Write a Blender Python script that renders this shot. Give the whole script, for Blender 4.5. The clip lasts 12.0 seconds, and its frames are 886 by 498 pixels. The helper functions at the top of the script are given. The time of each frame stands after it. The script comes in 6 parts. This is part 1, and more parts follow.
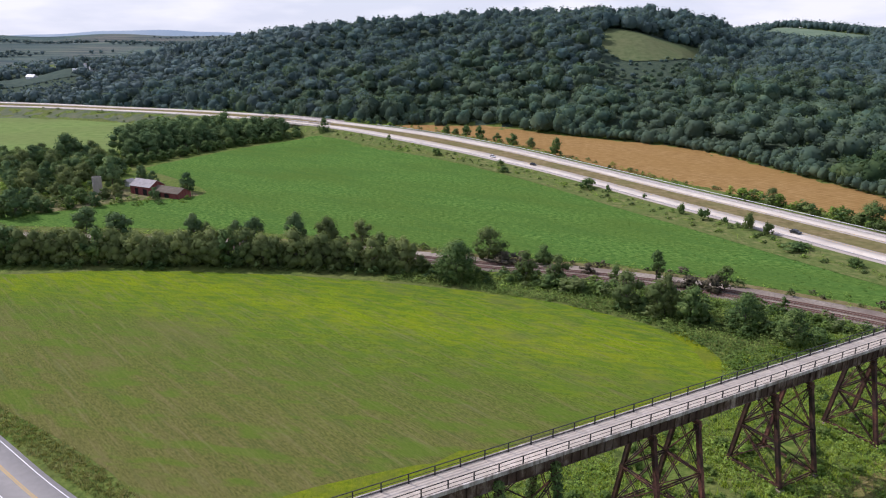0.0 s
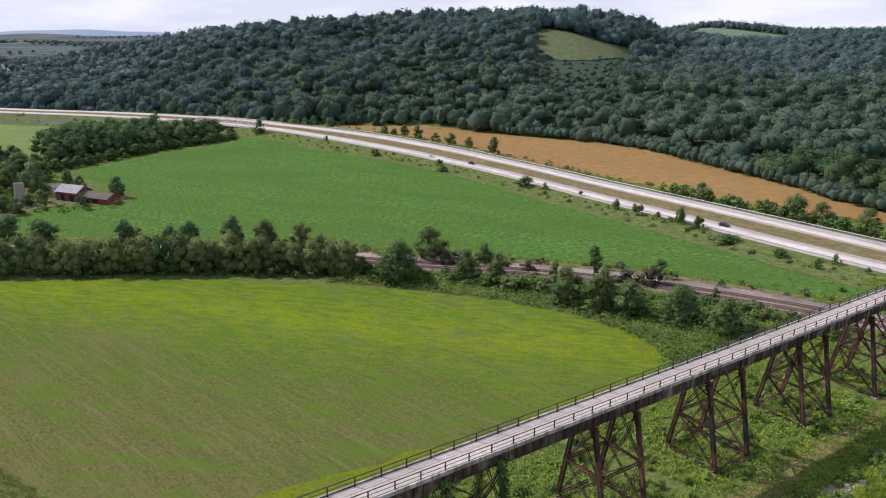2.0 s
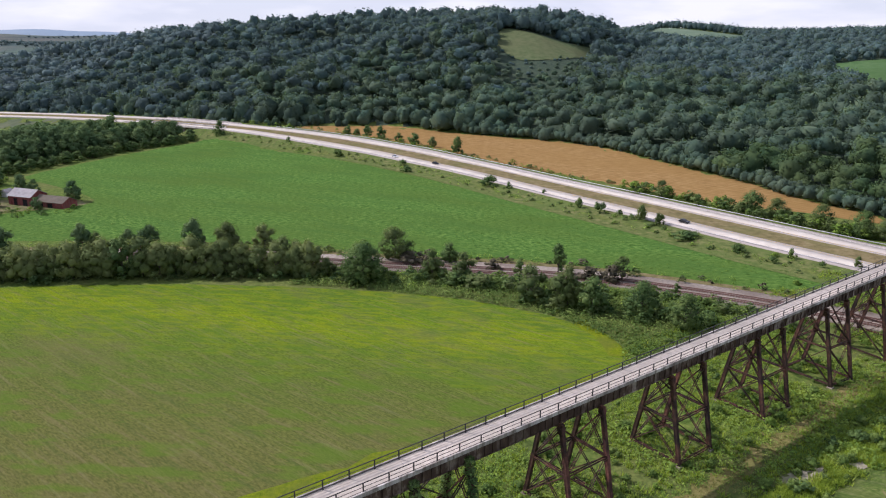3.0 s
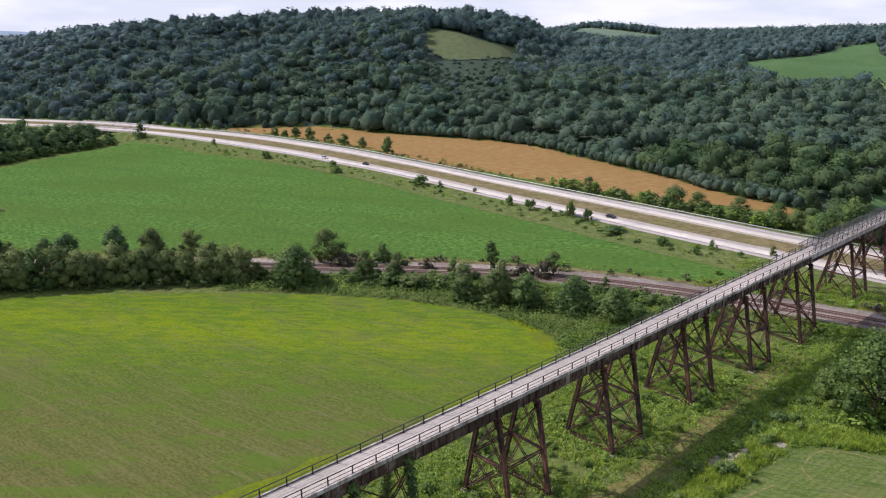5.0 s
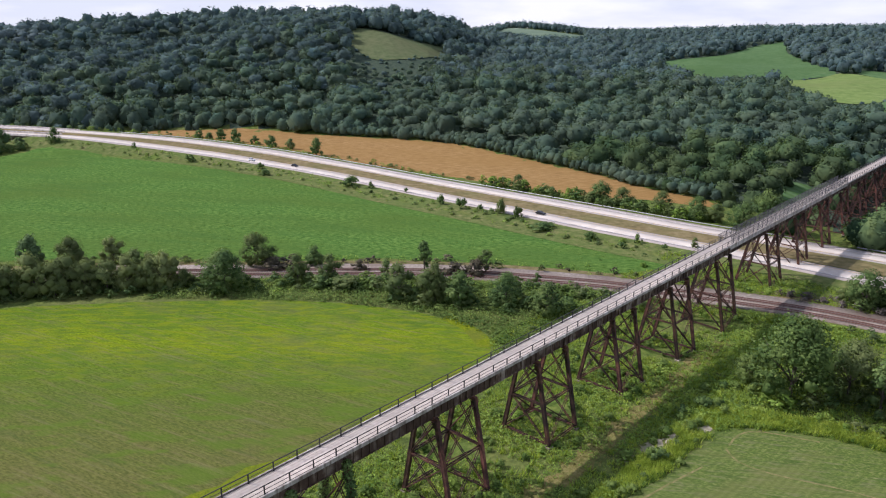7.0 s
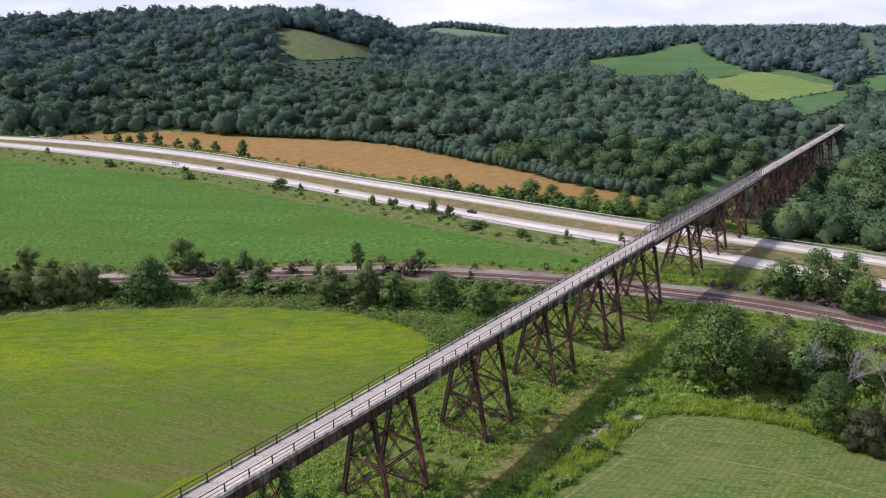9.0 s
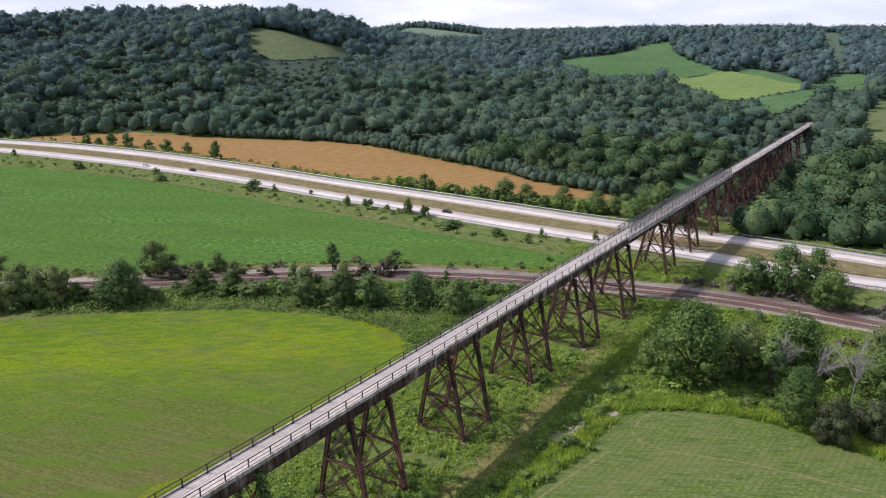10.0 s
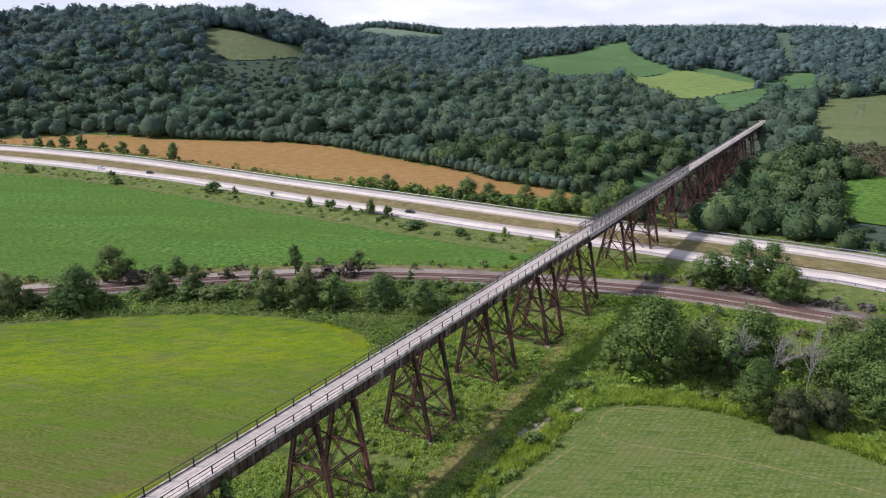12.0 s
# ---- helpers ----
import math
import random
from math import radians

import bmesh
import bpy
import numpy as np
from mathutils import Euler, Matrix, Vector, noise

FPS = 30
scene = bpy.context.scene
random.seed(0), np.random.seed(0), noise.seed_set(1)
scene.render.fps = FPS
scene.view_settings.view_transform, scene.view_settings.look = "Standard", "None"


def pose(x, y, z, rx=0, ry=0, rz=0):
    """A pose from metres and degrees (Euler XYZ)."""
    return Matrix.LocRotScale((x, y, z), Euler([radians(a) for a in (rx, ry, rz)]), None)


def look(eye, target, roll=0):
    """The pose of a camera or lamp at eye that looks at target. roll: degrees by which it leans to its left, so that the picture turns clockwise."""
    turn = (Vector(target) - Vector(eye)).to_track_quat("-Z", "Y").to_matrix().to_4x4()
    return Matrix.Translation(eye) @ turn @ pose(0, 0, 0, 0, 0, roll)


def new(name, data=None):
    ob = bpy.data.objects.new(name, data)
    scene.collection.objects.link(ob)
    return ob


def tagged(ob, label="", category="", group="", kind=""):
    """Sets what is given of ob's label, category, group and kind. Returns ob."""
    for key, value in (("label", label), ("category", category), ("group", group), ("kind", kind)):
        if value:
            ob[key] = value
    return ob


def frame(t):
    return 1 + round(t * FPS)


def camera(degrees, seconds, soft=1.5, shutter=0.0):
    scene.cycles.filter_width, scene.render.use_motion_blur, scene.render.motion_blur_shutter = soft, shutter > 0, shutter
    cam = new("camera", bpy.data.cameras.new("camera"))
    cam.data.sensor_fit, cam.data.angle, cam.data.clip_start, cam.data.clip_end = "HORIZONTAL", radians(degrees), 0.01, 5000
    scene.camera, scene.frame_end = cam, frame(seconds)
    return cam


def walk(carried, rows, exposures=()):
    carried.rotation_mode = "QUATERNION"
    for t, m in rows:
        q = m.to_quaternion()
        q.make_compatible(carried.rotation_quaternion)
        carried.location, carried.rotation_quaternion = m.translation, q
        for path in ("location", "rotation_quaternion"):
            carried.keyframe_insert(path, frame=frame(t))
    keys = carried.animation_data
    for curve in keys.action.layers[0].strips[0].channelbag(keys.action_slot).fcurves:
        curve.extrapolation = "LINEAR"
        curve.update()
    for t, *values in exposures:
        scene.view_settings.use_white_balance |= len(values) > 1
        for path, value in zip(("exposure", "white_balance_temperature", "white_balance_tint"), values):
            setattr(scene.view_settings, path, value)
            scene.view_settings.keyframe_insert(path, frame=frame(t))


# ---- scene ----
cam = camera(63.9, 12.0, soft=1.15)
EYE_Z = 73.4
YAWS = [(0.0, 0.0), (0.5, -0.63), (1.0, -1.86), (1.5, -3.43), (2.0, -4.96), (2.5, -6.46), (3.0, -7.9), (5.0, -13.52),
        (5.5, -14.93), (6.0, -16.35), (6.5, -17.75), (7.0, -19.17), (9.0, -24.81), (9.5, -25.91), (10.0, -26.86),
        (10.5, -27.76), (11.0, -28.69), (11.5, -29.48), (12.0, -29.92)]
walk(cam, [(t, pose(0, 0, EYE_Z, 90 - 16.56, -0.1, yaw)) for t, yaw in YAWS], [(0.0, 0.32, 6060, 23), (3.0, 0.34, 6060, 23), (7.0, 0.40, 6020, 23), (12.0, 0.41, 5980, 23)])

# ---- light ----
SUN_AZ, SUN_EL = -60.0, 43.5        # degrees clockwise from +y, and above the horizon
world = bpy.data.worlds.new("sky")
scene.world = world
world.use_nodes = True
wn, wl = world.node_tree.nodes, world.node_tree.links
wn.clear()
w_out = wn.new("ShaderNodeOutputWorld")
w_bg = wn.new("ShaderNodeBackground")
w_sky = wn.new("ShaderNodeTexSky")
w_sky.sky_type = "NISHITA"
w_sky.sun_disc = False
w_sky.sun_elevation, w_sky.sun_rotation = radians(SUN_EL), radians(SUN_AZ)
w_sky.air_density, w_sky.dust_density, w_sky.ozone_density = 1.0, 0.15, 3.0
w_bg.inputs["Strength"].default_value = 0.122
# broken white cloud over the blue
w_co = wn.new("ShaderNodeTexCoord")
w_map = wn.new("ShaderNodeMapping")
w_map.inputs["Scale"].default_value = (1.0, 1.0, 4.5)
w_noise = wn.new("ShaderNodeTexNoise")
w_noise.inputs["Scale"].default_value, w_noise.inputs["Detail"].default_value = 3.2, 7.0
w_ramp = wn.new("ShaderNodeValToRGB")
w_ramp.color_ramp.elements[0].position, w_ramp.color_ramp.elements[1].position = 0.36, 0.64
w_mix = wn.new("ShaderNodeMix")
w_mix.data_type = "RGBA"
w_mix.inputs[7].default_value = (5.4, 5.6, 6.1, 1)
wl.new(w_co.outputs["Generated"], w_map.inputs["Vector"])
wl.new(w_map.outputs["Vector"], w_noise.inputs["Vector"])
wl.new(w_noise.outputs["Fac"], w_ramp.inputs["Fac"])
wl.new(w_ramp.outputs["Color"], w_mix.inputs[0])
wl.new(w_sky.outputs["Color"], w_mix.inputs[6])
# pale haze low over the horizon
w_sep = wn.new("ShaderNodeSeparateXYZ")
w_low = wn.new("ShaderNodeMapRange")
for k, v in zip((1, 2, 3, 4), (0.05, 0.28, 0.92, 0.0)):
    w_low.inputs[k].default_value = v
w_haze = wn.new("ShaderNodeMix")
w_haze.data_type = "RGBA"
w_soft = wn.new("ShaderNodeTexNoise")
w_soft.inputs["Scale"].default_value, w_soft.inputs["Detail"].default_value = 5.5, 6.0
w_tone = wn.new("ShaderNodeValToRGB")
w_tone.color_ramp.elements[0].position, w_tone.color_ramp.elements[1].position = 0.40, 0.62
w_tone.color_ramp.elements[0].color, w_tone.color_ramp.elements[1].color = (0.92, 0.99, 1.05, 1), (1.21, 1.24, 1.23, 1)
w_gain = wn.new("ShaderNodeVectorMath")
w_gain.operation = "SCALE"
w_gain.inputs["Scale"].default_value = 5.1
wl.new(w_map.outputs["Vector"], w_soft.inputs["Vector"])
wl.new(w_soft.outputs["Fac"], w_tone.inputs["Fac"])
wl.new(w_tone.outputs["Color"], w_gain.inputs[0])
wl.new(w_gain.outputs[0], w_haze.inputs[7])
wl.new(w_co.outputs["Generated"], w_sep.inputs[0])
wl.new(w_sep.outputs["Z"], w_low.inputs[0])
wl.new(w_low.outputs[0], w_haze.inputs[0])
wl.new(w_mix.outputs[2], w_haze.inputs[6])
wl.new(w_haze.outputs[2], w_bg.inputs["Color"])
wl.new(w_bg.outputs["Background"], w_out.inputs["Surface"])

sun_data = bpy.data.lights.new("sun", "SUN")
sun_data.energy, sun_data.angle, sun_data.color = 3.6, radians(0.6), (1.0, 0.96, 0.90)
sun = new("sun", sun_data)
sx, sy = math.sin(radians(SUN_AZ)), math.cos(radians(SUN_AZ))
sun.matrix_world = look((sx * 200, sy * 200, 200 * math.tan(radians(SUN_EL))), (0, 0, 0))

# ---- materials ----


def rgb(r, g, b):
    return (r, g, b, 1.0)


def mat(name, stops, scale=1.0, detail=6.0, rough=0.9, bump=0.0, bump_scale=4.0, metal=0.0, big=None, big_scale=0.02,
        stretch=None, turn=0.0, island=0.0, per_object=0.0, wave=None, wave_turn=0.0, spec=0.3, through_light=0.0, bands=None, streaks=(), tone=0.0):
    """A rough natural surface. stops: colours from the low to the high values of a noise; big: colour and share of a wide
    second noise; island, per_object, tone: spread of brightness piece by piece, object by object, plant by plant; wave: colour, share and width of rows."""
    m = bpy.data.materials.new(name)
    m.use_nodes = True
    n, l = m.node_tree.nodes, m.node_tree.links
    bsdf = n["Principled BSDF"]
    bsdf.inputs["Roughness"].default_value, bsdf.inputs["Metallic"].default_value = rough, metal
    bsdf.inputs["Specular IOR Level"].default_value = spec
    geo = n.new("ShaderNodeNewGeometry")
    mp = n.new("ShaderNodeMapping")
    mp.vector_type = "TEXTURE"
    mp.inputs["Rotation"].default_value = (0, 0, radians(turn))
    mp.inputs["Scale"].default_value = [1 / k for k in stretch or (1, 1, 1)]
    l.new(geo.outputs["Position"], mp.inputs["Vector"])
    no = n.new("ShaderNodeTexNoise")
    no.inputs["Scale"].default_value, no.inputs["Detail"].default_value = scale, detail
    no.inputs["Roughness"].default_value = 0.65
    l.new(mp.outputs["Vector"], no.inputs["Vector"])
    ramp = n.new("ShaderNodeValToRGB")
    els = ramp.color_ramp.elements
    lo, hi = 0.35, 0.65
    for k, c in enumerate(stops):
        p = lo + (hi - lo) * k / max(1, len(stops) - 1)
        e = els[k] if k < 2 else els.new(p)
        e.position, e.color = p, c
    l.new(no.outputs["Fac"], ramp.inputs["Fac"])
    col = ramp.outputs["Color"]

    def mixed(fac, a, b, mode="MIX"):
        mx = n.new("ShaderNodeMix")
        mx.data_type, mx.blend_type = "RGBA", mode
        for sock, v in ((0, fac), (6, a), (7, b)):
            if isinstance(v, (float, int, tuple)):
                mx.inputs[sock].default_value = v
            else:
                l.new(v, mx.inputs[sock])
        return mx.outputs[2]

    def ranged(v, a, b, c, d):
        mr = n.new("ShaderNodeMapRange")
        for k, x in zip((1, 2, 3, 4), (a, b, c, d)):
            mr.inputs[k].default_value = x
        l.new(v, mr.inputs[0])
        return mr.outputs[0]

    for spec_big, sc in ((big, big_scale),) if big else ():
        nb = n.new("ShaderNodeTexNoise")
        nb.inputs["Scale"].default_value, nb.inputs["Detail"].default_value = sc, 5.0
        l.new(mp.outputs["Vector"], nb.inputs["Vector"])
        col = mixed(ranged(nb.outputs["Fac"], 0.38, 0.64, 0.0, spec_big[1]), col, spec_big[0])
    if bands:
        # broad strips of riper and greener growth across the field: bearing, stops of (metres, colour), share
        bmap = n.new("ShaderNodeMapping")
        bmap.vector_type = "TEXTURE"
        bmap.inputs["Rotation"].default_value = (0, 0, radians(bands[0]))
        l.new(geo.outputs["Position"], bmap.inputs["Vector"])
        sep = n.new("ShaderNodeSeparateXYZ")
        l.new(bmap.outputs["Vector"], sep.inputs[0])
        bn_ = n.new("ShaderNodeTexNoise")
        bn_.inputs["Scale"].default_value, bn_.inputs["Detail"].default_value = 0.05, 9.0
        bn_.inputs["Roughness"].default_value = 0.7
        l.new(mp.outputs["Vector"], bn_.inputs["Vector"])
        sway = n.new("ShaderNodeMath")
        sway.operation = "MULTIPLY_ADD"
        sway.inputs[1].default_value = 62.0
        l.new(bn_.outputs["Fac"], sway.inputs[0])
        l.new(sep.outputs["Y"], sway.inputs[2])
        lo_b, hi_b = bands[1][0][0] + 31.0, bands[1][-1][0] + 31.0
        br = n.new("ShaderNodeValToRGB")
        for k, (pos, c) in enumerate(bands[1]):
            p = (pos + 31.0 - lo_b) / (hi_b - lo_b)
            e = br.color_ramp.elements[k] if k < 2 else br.color_ramp.elements.new(p)
            e.position, e.color = p, c
        l.new(ranged(sway.outputs[0], lo_b, hi_b, 0.0, 1.0), br.inputs["Fac"])
        col = mixed(1.0, br.outputs["Color"], mixed(0.0, col, col), "MULTIPLY")
    for colour, share, sx_, sy_, bearing, lo_s, hi_s, *beyond in streaks:
        # long patches along a bearing
        smap = n.new("ShaderNodeMapping")
        smap.vector_type = "TEXTURE"
        smap.inputs["Rotation"].default_value = (0, 0, radians(bearing))
        smap.inputs["Scale"].default_value = (1 / sx_, 1 / sy_, 1)
        l.new(geo.outputs["Position"], smap.inputs["Vector"])
        sn = n.new("ShaderNodeTexNoise")
        sn.inputs["Scale"].default_value, sn.inputs["Detail"].default_value = 1.0, 6.0
        sn.inputs["Roughness"].default_value = 0.6
        l.new(smap.outputs["Vector"], sn.inputs["Vector"])
        amount = ranged(sn.outputs["Fac"], lo_s, hi_s, 0.0, share)
        if beyond:
            # only past a line across the field
            part_of = n.new("ShaderNodeMath")
            part_of.operation = "MULTIPLY"
            l.new(amount, part_of.inputs[0])
            l.new(ranged(sway.outputs[0], beyond[0], beyond[0] + 28.0, 0.0, 1.0), part_of.inputs[1])
            amount = part_of.outputs[0]
        col = mixed(amount, col, colour)
    if wave:
        wmap = n.new("ShaderNodeMapping")
        wmap.vector_type = "TEXTURE"
        wmap.inputs["Rotation"].default_value = (0, 0, radians(wave_turn))
        l.new(geo.outputs["Position"], wmap.inputs["Vector"])
        wv = n.new("ShaderNodeTexWave")
        wv.inputs["Scale"].default_value = 0.314 / wave[2]
        wv.inputs["Distortion"].default_value, wv.inputs["Detail Scale"].default_value = 2.5, 0.3
        l.new(wmap.outputs["Vector"], wv.inputs["Vector"])
        col = mixed(ranged(wv.outputs["Fac"], 0.2, 0.9, 0.0, wave[1]), col, wave[0])
    if island or per_object or tone:
        if tone:
            plant_tone = n.new("ShaderNodeAttribute")
            plant_tone.attribute_name = "tone"
            src = plant_tone.outputs["Fac"]
        elif island:
            src = geo.outputs["Random Per Island"]
        else:
            src = n.new("ShaderNodeObjectInfo").outputs["Random"]
        amt = tone or island or per_object
        hs = n.new("ShaderNodeHueSaturation")
        l.new(ranged(src, 0, 1, 1 - amt, 1 + amt), hs.inputs["Value"])
        l.new(ranged(src, 0, 1, 0.5 + 0.03 * amt, 0.5 - 0.05 * amt), hs.inputs["Hue"])
        l.new(col, hs.inputs["Color"])
        col = hs.outputs["Color"]
    l.new(col, bsdf.inputs["Base Color"])
    if bump:
        nn = n.new("ShaderNodeTexNoise")
        nn.inputs["Scale"].default_value, nn.inputs["Detail"].default_value = bump_scale, 4.0
        l.new(mp.outputs["Vector"], nn.inputs["Vector"])
        bp = n.new("ShaderNodeBump")
        bp.inputs["Strength"].default_value, bp.inputs["Distance"].default_value = 1.0, bump
        l.new(nn.outputs["Fac"], bp.inputs["Height"])
        l.new(bp.outputs["Normal"], bsdf.inputs["Normal"])
    if through_light:
        tr = n.new("ShaderNodeBsdfTranslucent")
        l.new(mixed(1.0, col, rgb(1.25, 1.25, 0.70), "MULTIPLY"), tr.inputs["Color"])
        ms = n.new("ShaderNodeMixShader")
        ms.inputs[0].default_value = through_light
        l.new(bsdf.outputs[0], ms.inputs[1])
        l.new(tr.outputs[0], ms.inputs[2])
        l.new(ms.outputs[0], n["Material Output"].inputs["Surface"])
    return m


M = {}
MOW = -47        # bearing of the mown rows
M["meadow"] = mat("rough_meadow", [rgb(0.040, 0.070, 0.015), rgb(0.090, 0.138, 0.026), rgb(0.160, 0.196, 0.044)], 0.45, 9, bump=0.5,
                  bump_scale=1.0, big=(rgb(0.138, 0.136, 0.050), 0.55), big_scale=0.045, spec=0.03, rough=1.0)
M["hay"] = mat("mown_hay_field", [rgb(0.62, 0.66, 0.58), rgb(0.96, 0.98, 0.94), rgb(1.30, 1.26, 1.20)], 2.6, 10, bump=0.12,
               bump_scale=3.5, stretch=(0.35, 1.0, 1), turn=MOW, spec=0.02, rough=1.0,
               streaks=[(rgb(0.172, 0.140, 0.064), 0.42, 0.06, 0.85, MOW, 0.52, 0.66), (rgb(0.058, 0.088, 0.022), 0.45, 0.05, 0.65, MOW, 0.52, 0.68),
                        (rgb(0.080, 0.138, 0.014), 0.60, 0.07, 0.22, -14, 0.50, 0.60), (rgb(0.136, 0.118, 0.048), 0.36, 0.025, 0.05, MOW, 0.52, 0.64),
                        (rgb(0.160, 0.195, 0.008), 0.60, 0.15, 0.60, -14, 0.50, 0.58, 162), (rgb(0.068, 0.116, 0.016), 0.55, 0.13, 0.55, -16, 0.52, 0.62, 168),
                        (rgb(0.175, 0.165, 0.072), 0.35, 0.05, 1.1, MOW, 0.56, 0.68)],
               bands=(-20, [(94, rgb(0.110, 0.110, 0.033)), (114, rgb(0.106, 0.115, 0.030)), (134, rgb(0.092, 0.121, 0.023)), (151, rgb(0.098, 0.150, 0.014)),
                            (165, rgb(0.146, 0.200, 0.008)), (178, rgb(0.104, 0.164, 0.012)), (204, rgb(0.080, 0.140, 0.016))]))
M["hay_margin"] = mat("lush_hay_margin", [rgb(0.09, 0.135, 0.008), rgb(0.14, 0.180, 0.008), rgb(0.18, 0.205, 0.012)], 1.2, 9, bump=0.2, spec=0.02, rough=1.0,
                      big=(rgb(0.11, 0.125, 0.025), 0.6), big_scale=0.2)
M["hay_east"] = mat("cut_hay_field", [rgb(0.048, 0.084, 0.017), rgb(0.097, 0.142, 0.029), rgb(0.205, 0.222, 0.068)], 3.0, 10, bump=0.12,
                    bump_scale=2.5, big=(rgb(0.108, 0.140, 0.040), 0.6), big_scale=0.06, stretch=(0.5, 1, 1), turn=-32, spec=0.02, rough=1.0,
                    streaks=[(rgb(0.190, 0.172, 0.095), 0.5, 0.22, 1.2, -32, 0.51, 0.64), (rgb(0.044, 0.082, 0.017), 0.6, 0.18, 1.0, -32, 0.50, 0.64), (rgb(0.145, 0.150, 0.050), 0.5, 0.06, 0.12, -20, 0.5, 0.62)],
                    wave=(rgb(0.070, 0.096, 0.024), 0.30, 1.2), wave_turn=113)
M["bean"] = mat("soybean_field", [rgb(0.028, 0.078, 0.014), rgb(0.080, 0.164, 0.030), rgb(0.156, 0.256, 0.054)], 0.9, 9, bump=0.5,
                bump_scale=1.3, big=(rgb(0.080, 0.135, 0.024), 0.7), big_scale=0.03, stretch=(0.5, 1, 1), turn=-35,
                streaks=[(rgb(0.060, 0.130, 0.026), 0.5, 0.02, 0.12, -35, 0.48, 0.62)], wave=(rgb(0.044, 0.094, 0.020), 0.28, 1.5), wave_turn=55, spec=0.02, rough=1.0)
M["grain"] = mat("ripe_grain_field", [rgb(0.205, 0.120, 0.044), rgb(0.275, 0.170, 0.064), rgb(0.335, 0.218, 0.092)], 0.35, 9, bump=0.25,
                 bump_scale=1.2, big=(rgb(0.250, 0.150, 0.050), 0.6), big_scale=0.02, stretch=(0.4, 1, 1), turn=-50,
                 wave=(rgb(0.215, 0.120, 0.036), 0.4, 4.0), wave_turn=40, spec=0.02, rough=1.0)
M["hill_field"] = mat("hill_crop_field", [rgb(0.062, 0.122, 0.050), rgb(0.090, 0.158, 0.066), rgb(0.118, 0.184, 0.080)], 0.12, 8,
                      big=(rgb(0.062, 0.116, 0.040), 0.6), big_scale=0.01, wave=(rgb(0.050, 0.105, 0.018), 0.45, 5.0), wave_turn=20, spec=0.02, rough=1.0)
M["hill_hay"] = mat("hill_hay_field", [rgb(0.112, 0.168, 0.046), rgb(0.145, 0.206, 0.058), rgb(0.172, 0.226, 0.072)], 0.12, 8,
                    big=(rgb(0.138, 0.165, 0.056), 0.6), big_scale=0.012, spec=0.02, rough=1.0)
M["pasture"] = mat("olive_pasture", [rgb(0.078, 0.108, 0.038), rgb(0.102, 0.132, 0.050), rgb(0.128, 0.152, 0.062)], 0.15, 8,
                   big=(rgb(0.128, 0.138, 0.062), 0.6), big_scale=0.02, spec=0.02, rough=1.0)
M["clearing"] = mat("clearing_grass", [rgb(0.072, 0.100, 0.042), rgb(0.100, 0.126, 0.055), rgb(0.124, 0.145, 0.068)], 0.15, 8,
                    big=(rgb(0.125, 0.125, 0.062), 0.5), big_scale=0.02, spec=0.02, rough=1.0)
M["median"] = mat("median_grass", [rgb(0.120, 0.096, 0.046), rgb(0.185, 0.145, 0.070), rgb(0.250, 0.200, 0.106)], 0.3, 8,
                  big=(rgb(0.115, 0.122, 0.04), 0.5), big_scale=0.05, spec=0.02, rough=1.0)
M["verge"] = mat("rough_roadside_grass", [rgb(0.068, 0.095, 0.028), rgb(0.122, 0.142, 0.045), rgb(0.190, 0.186, 0.074)], 0.35, 9, bump=0.4, bump_scale=1.2,
                 big=(rgb(0.095, 0.140, 0.034), 0.65), big_scale=0.06, spec=0.02, rough=1.0)
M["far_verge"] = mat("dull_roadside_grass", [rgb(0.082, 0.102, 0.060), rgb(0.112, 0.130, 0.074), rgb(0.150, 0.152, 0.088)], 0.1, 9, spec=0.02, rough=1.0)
M["yard"] = mat("weedy_farmyard", [rgb(0.080, 0.100, 0.034), rgb(0.145, 0.140, 0.062), rgb(0.215, 0.180, 0.100)], 0.3, 9, bump=0.4, bump_scale=1.2, spec=0.02, rough=1.0)
M["concrete_road"] = mat("pale_concrete_road", [rgb(0.470, 0.412, 0.335), rgb(0.570, 0.508, 0.415), rgb(0.640, 0.578, 0.480)], 0.22, 9,
                         big=(rgb(0.440, 0.385, 0.330), 0.6), big_scale=0.05, spec=0.3)
M["shoulder"] = mat("worn_shoulder", [rgb(0.340, 0.295, 0.250), rgb(0.430, 0.380, 0.330)], 0.3, 8, big=(rgb(0.330, 0.285, 0.240), 0.6), big_scale=0.04)
M["asphalt"] = mat("grey_asphalt", [rgb(0.245, 0.228, 0.208), rgb(0.262, 0.245, 0.225), rgb(0.285, 0.267, 0.245)], 0.8, 9, bump=0.01,
                   bump_scale=20, big=(rgb(0.255, 0.240, 0.222), 0.5), big_scale=0.15)
M["white_paint"] = mat("white_road_paint", [rgb(0.62, 0.62, 0.60), rgb(0.74, 0.74, 0.72)], 3.0, rough=0.7)
M["yellow_paint"] = mat("yellow_road_paint", [rgb(0.55, 0.33, 0.05), rgb(0.64, 0.40, 0.07)], 3.0, rough=0.7)
M["ballast"] = mat("stone_ballast", [rgb(0.215, 0.178, 0.138), rgb(0.320, 0.268, 0.208), rgb(0.425, 0.365, 0.290)], 1.6, 9, bump=0.12,
                   bump_scale=6, big=(rgb(0.165, 0.118, 0.088), 0.75), big_scale=0.08)
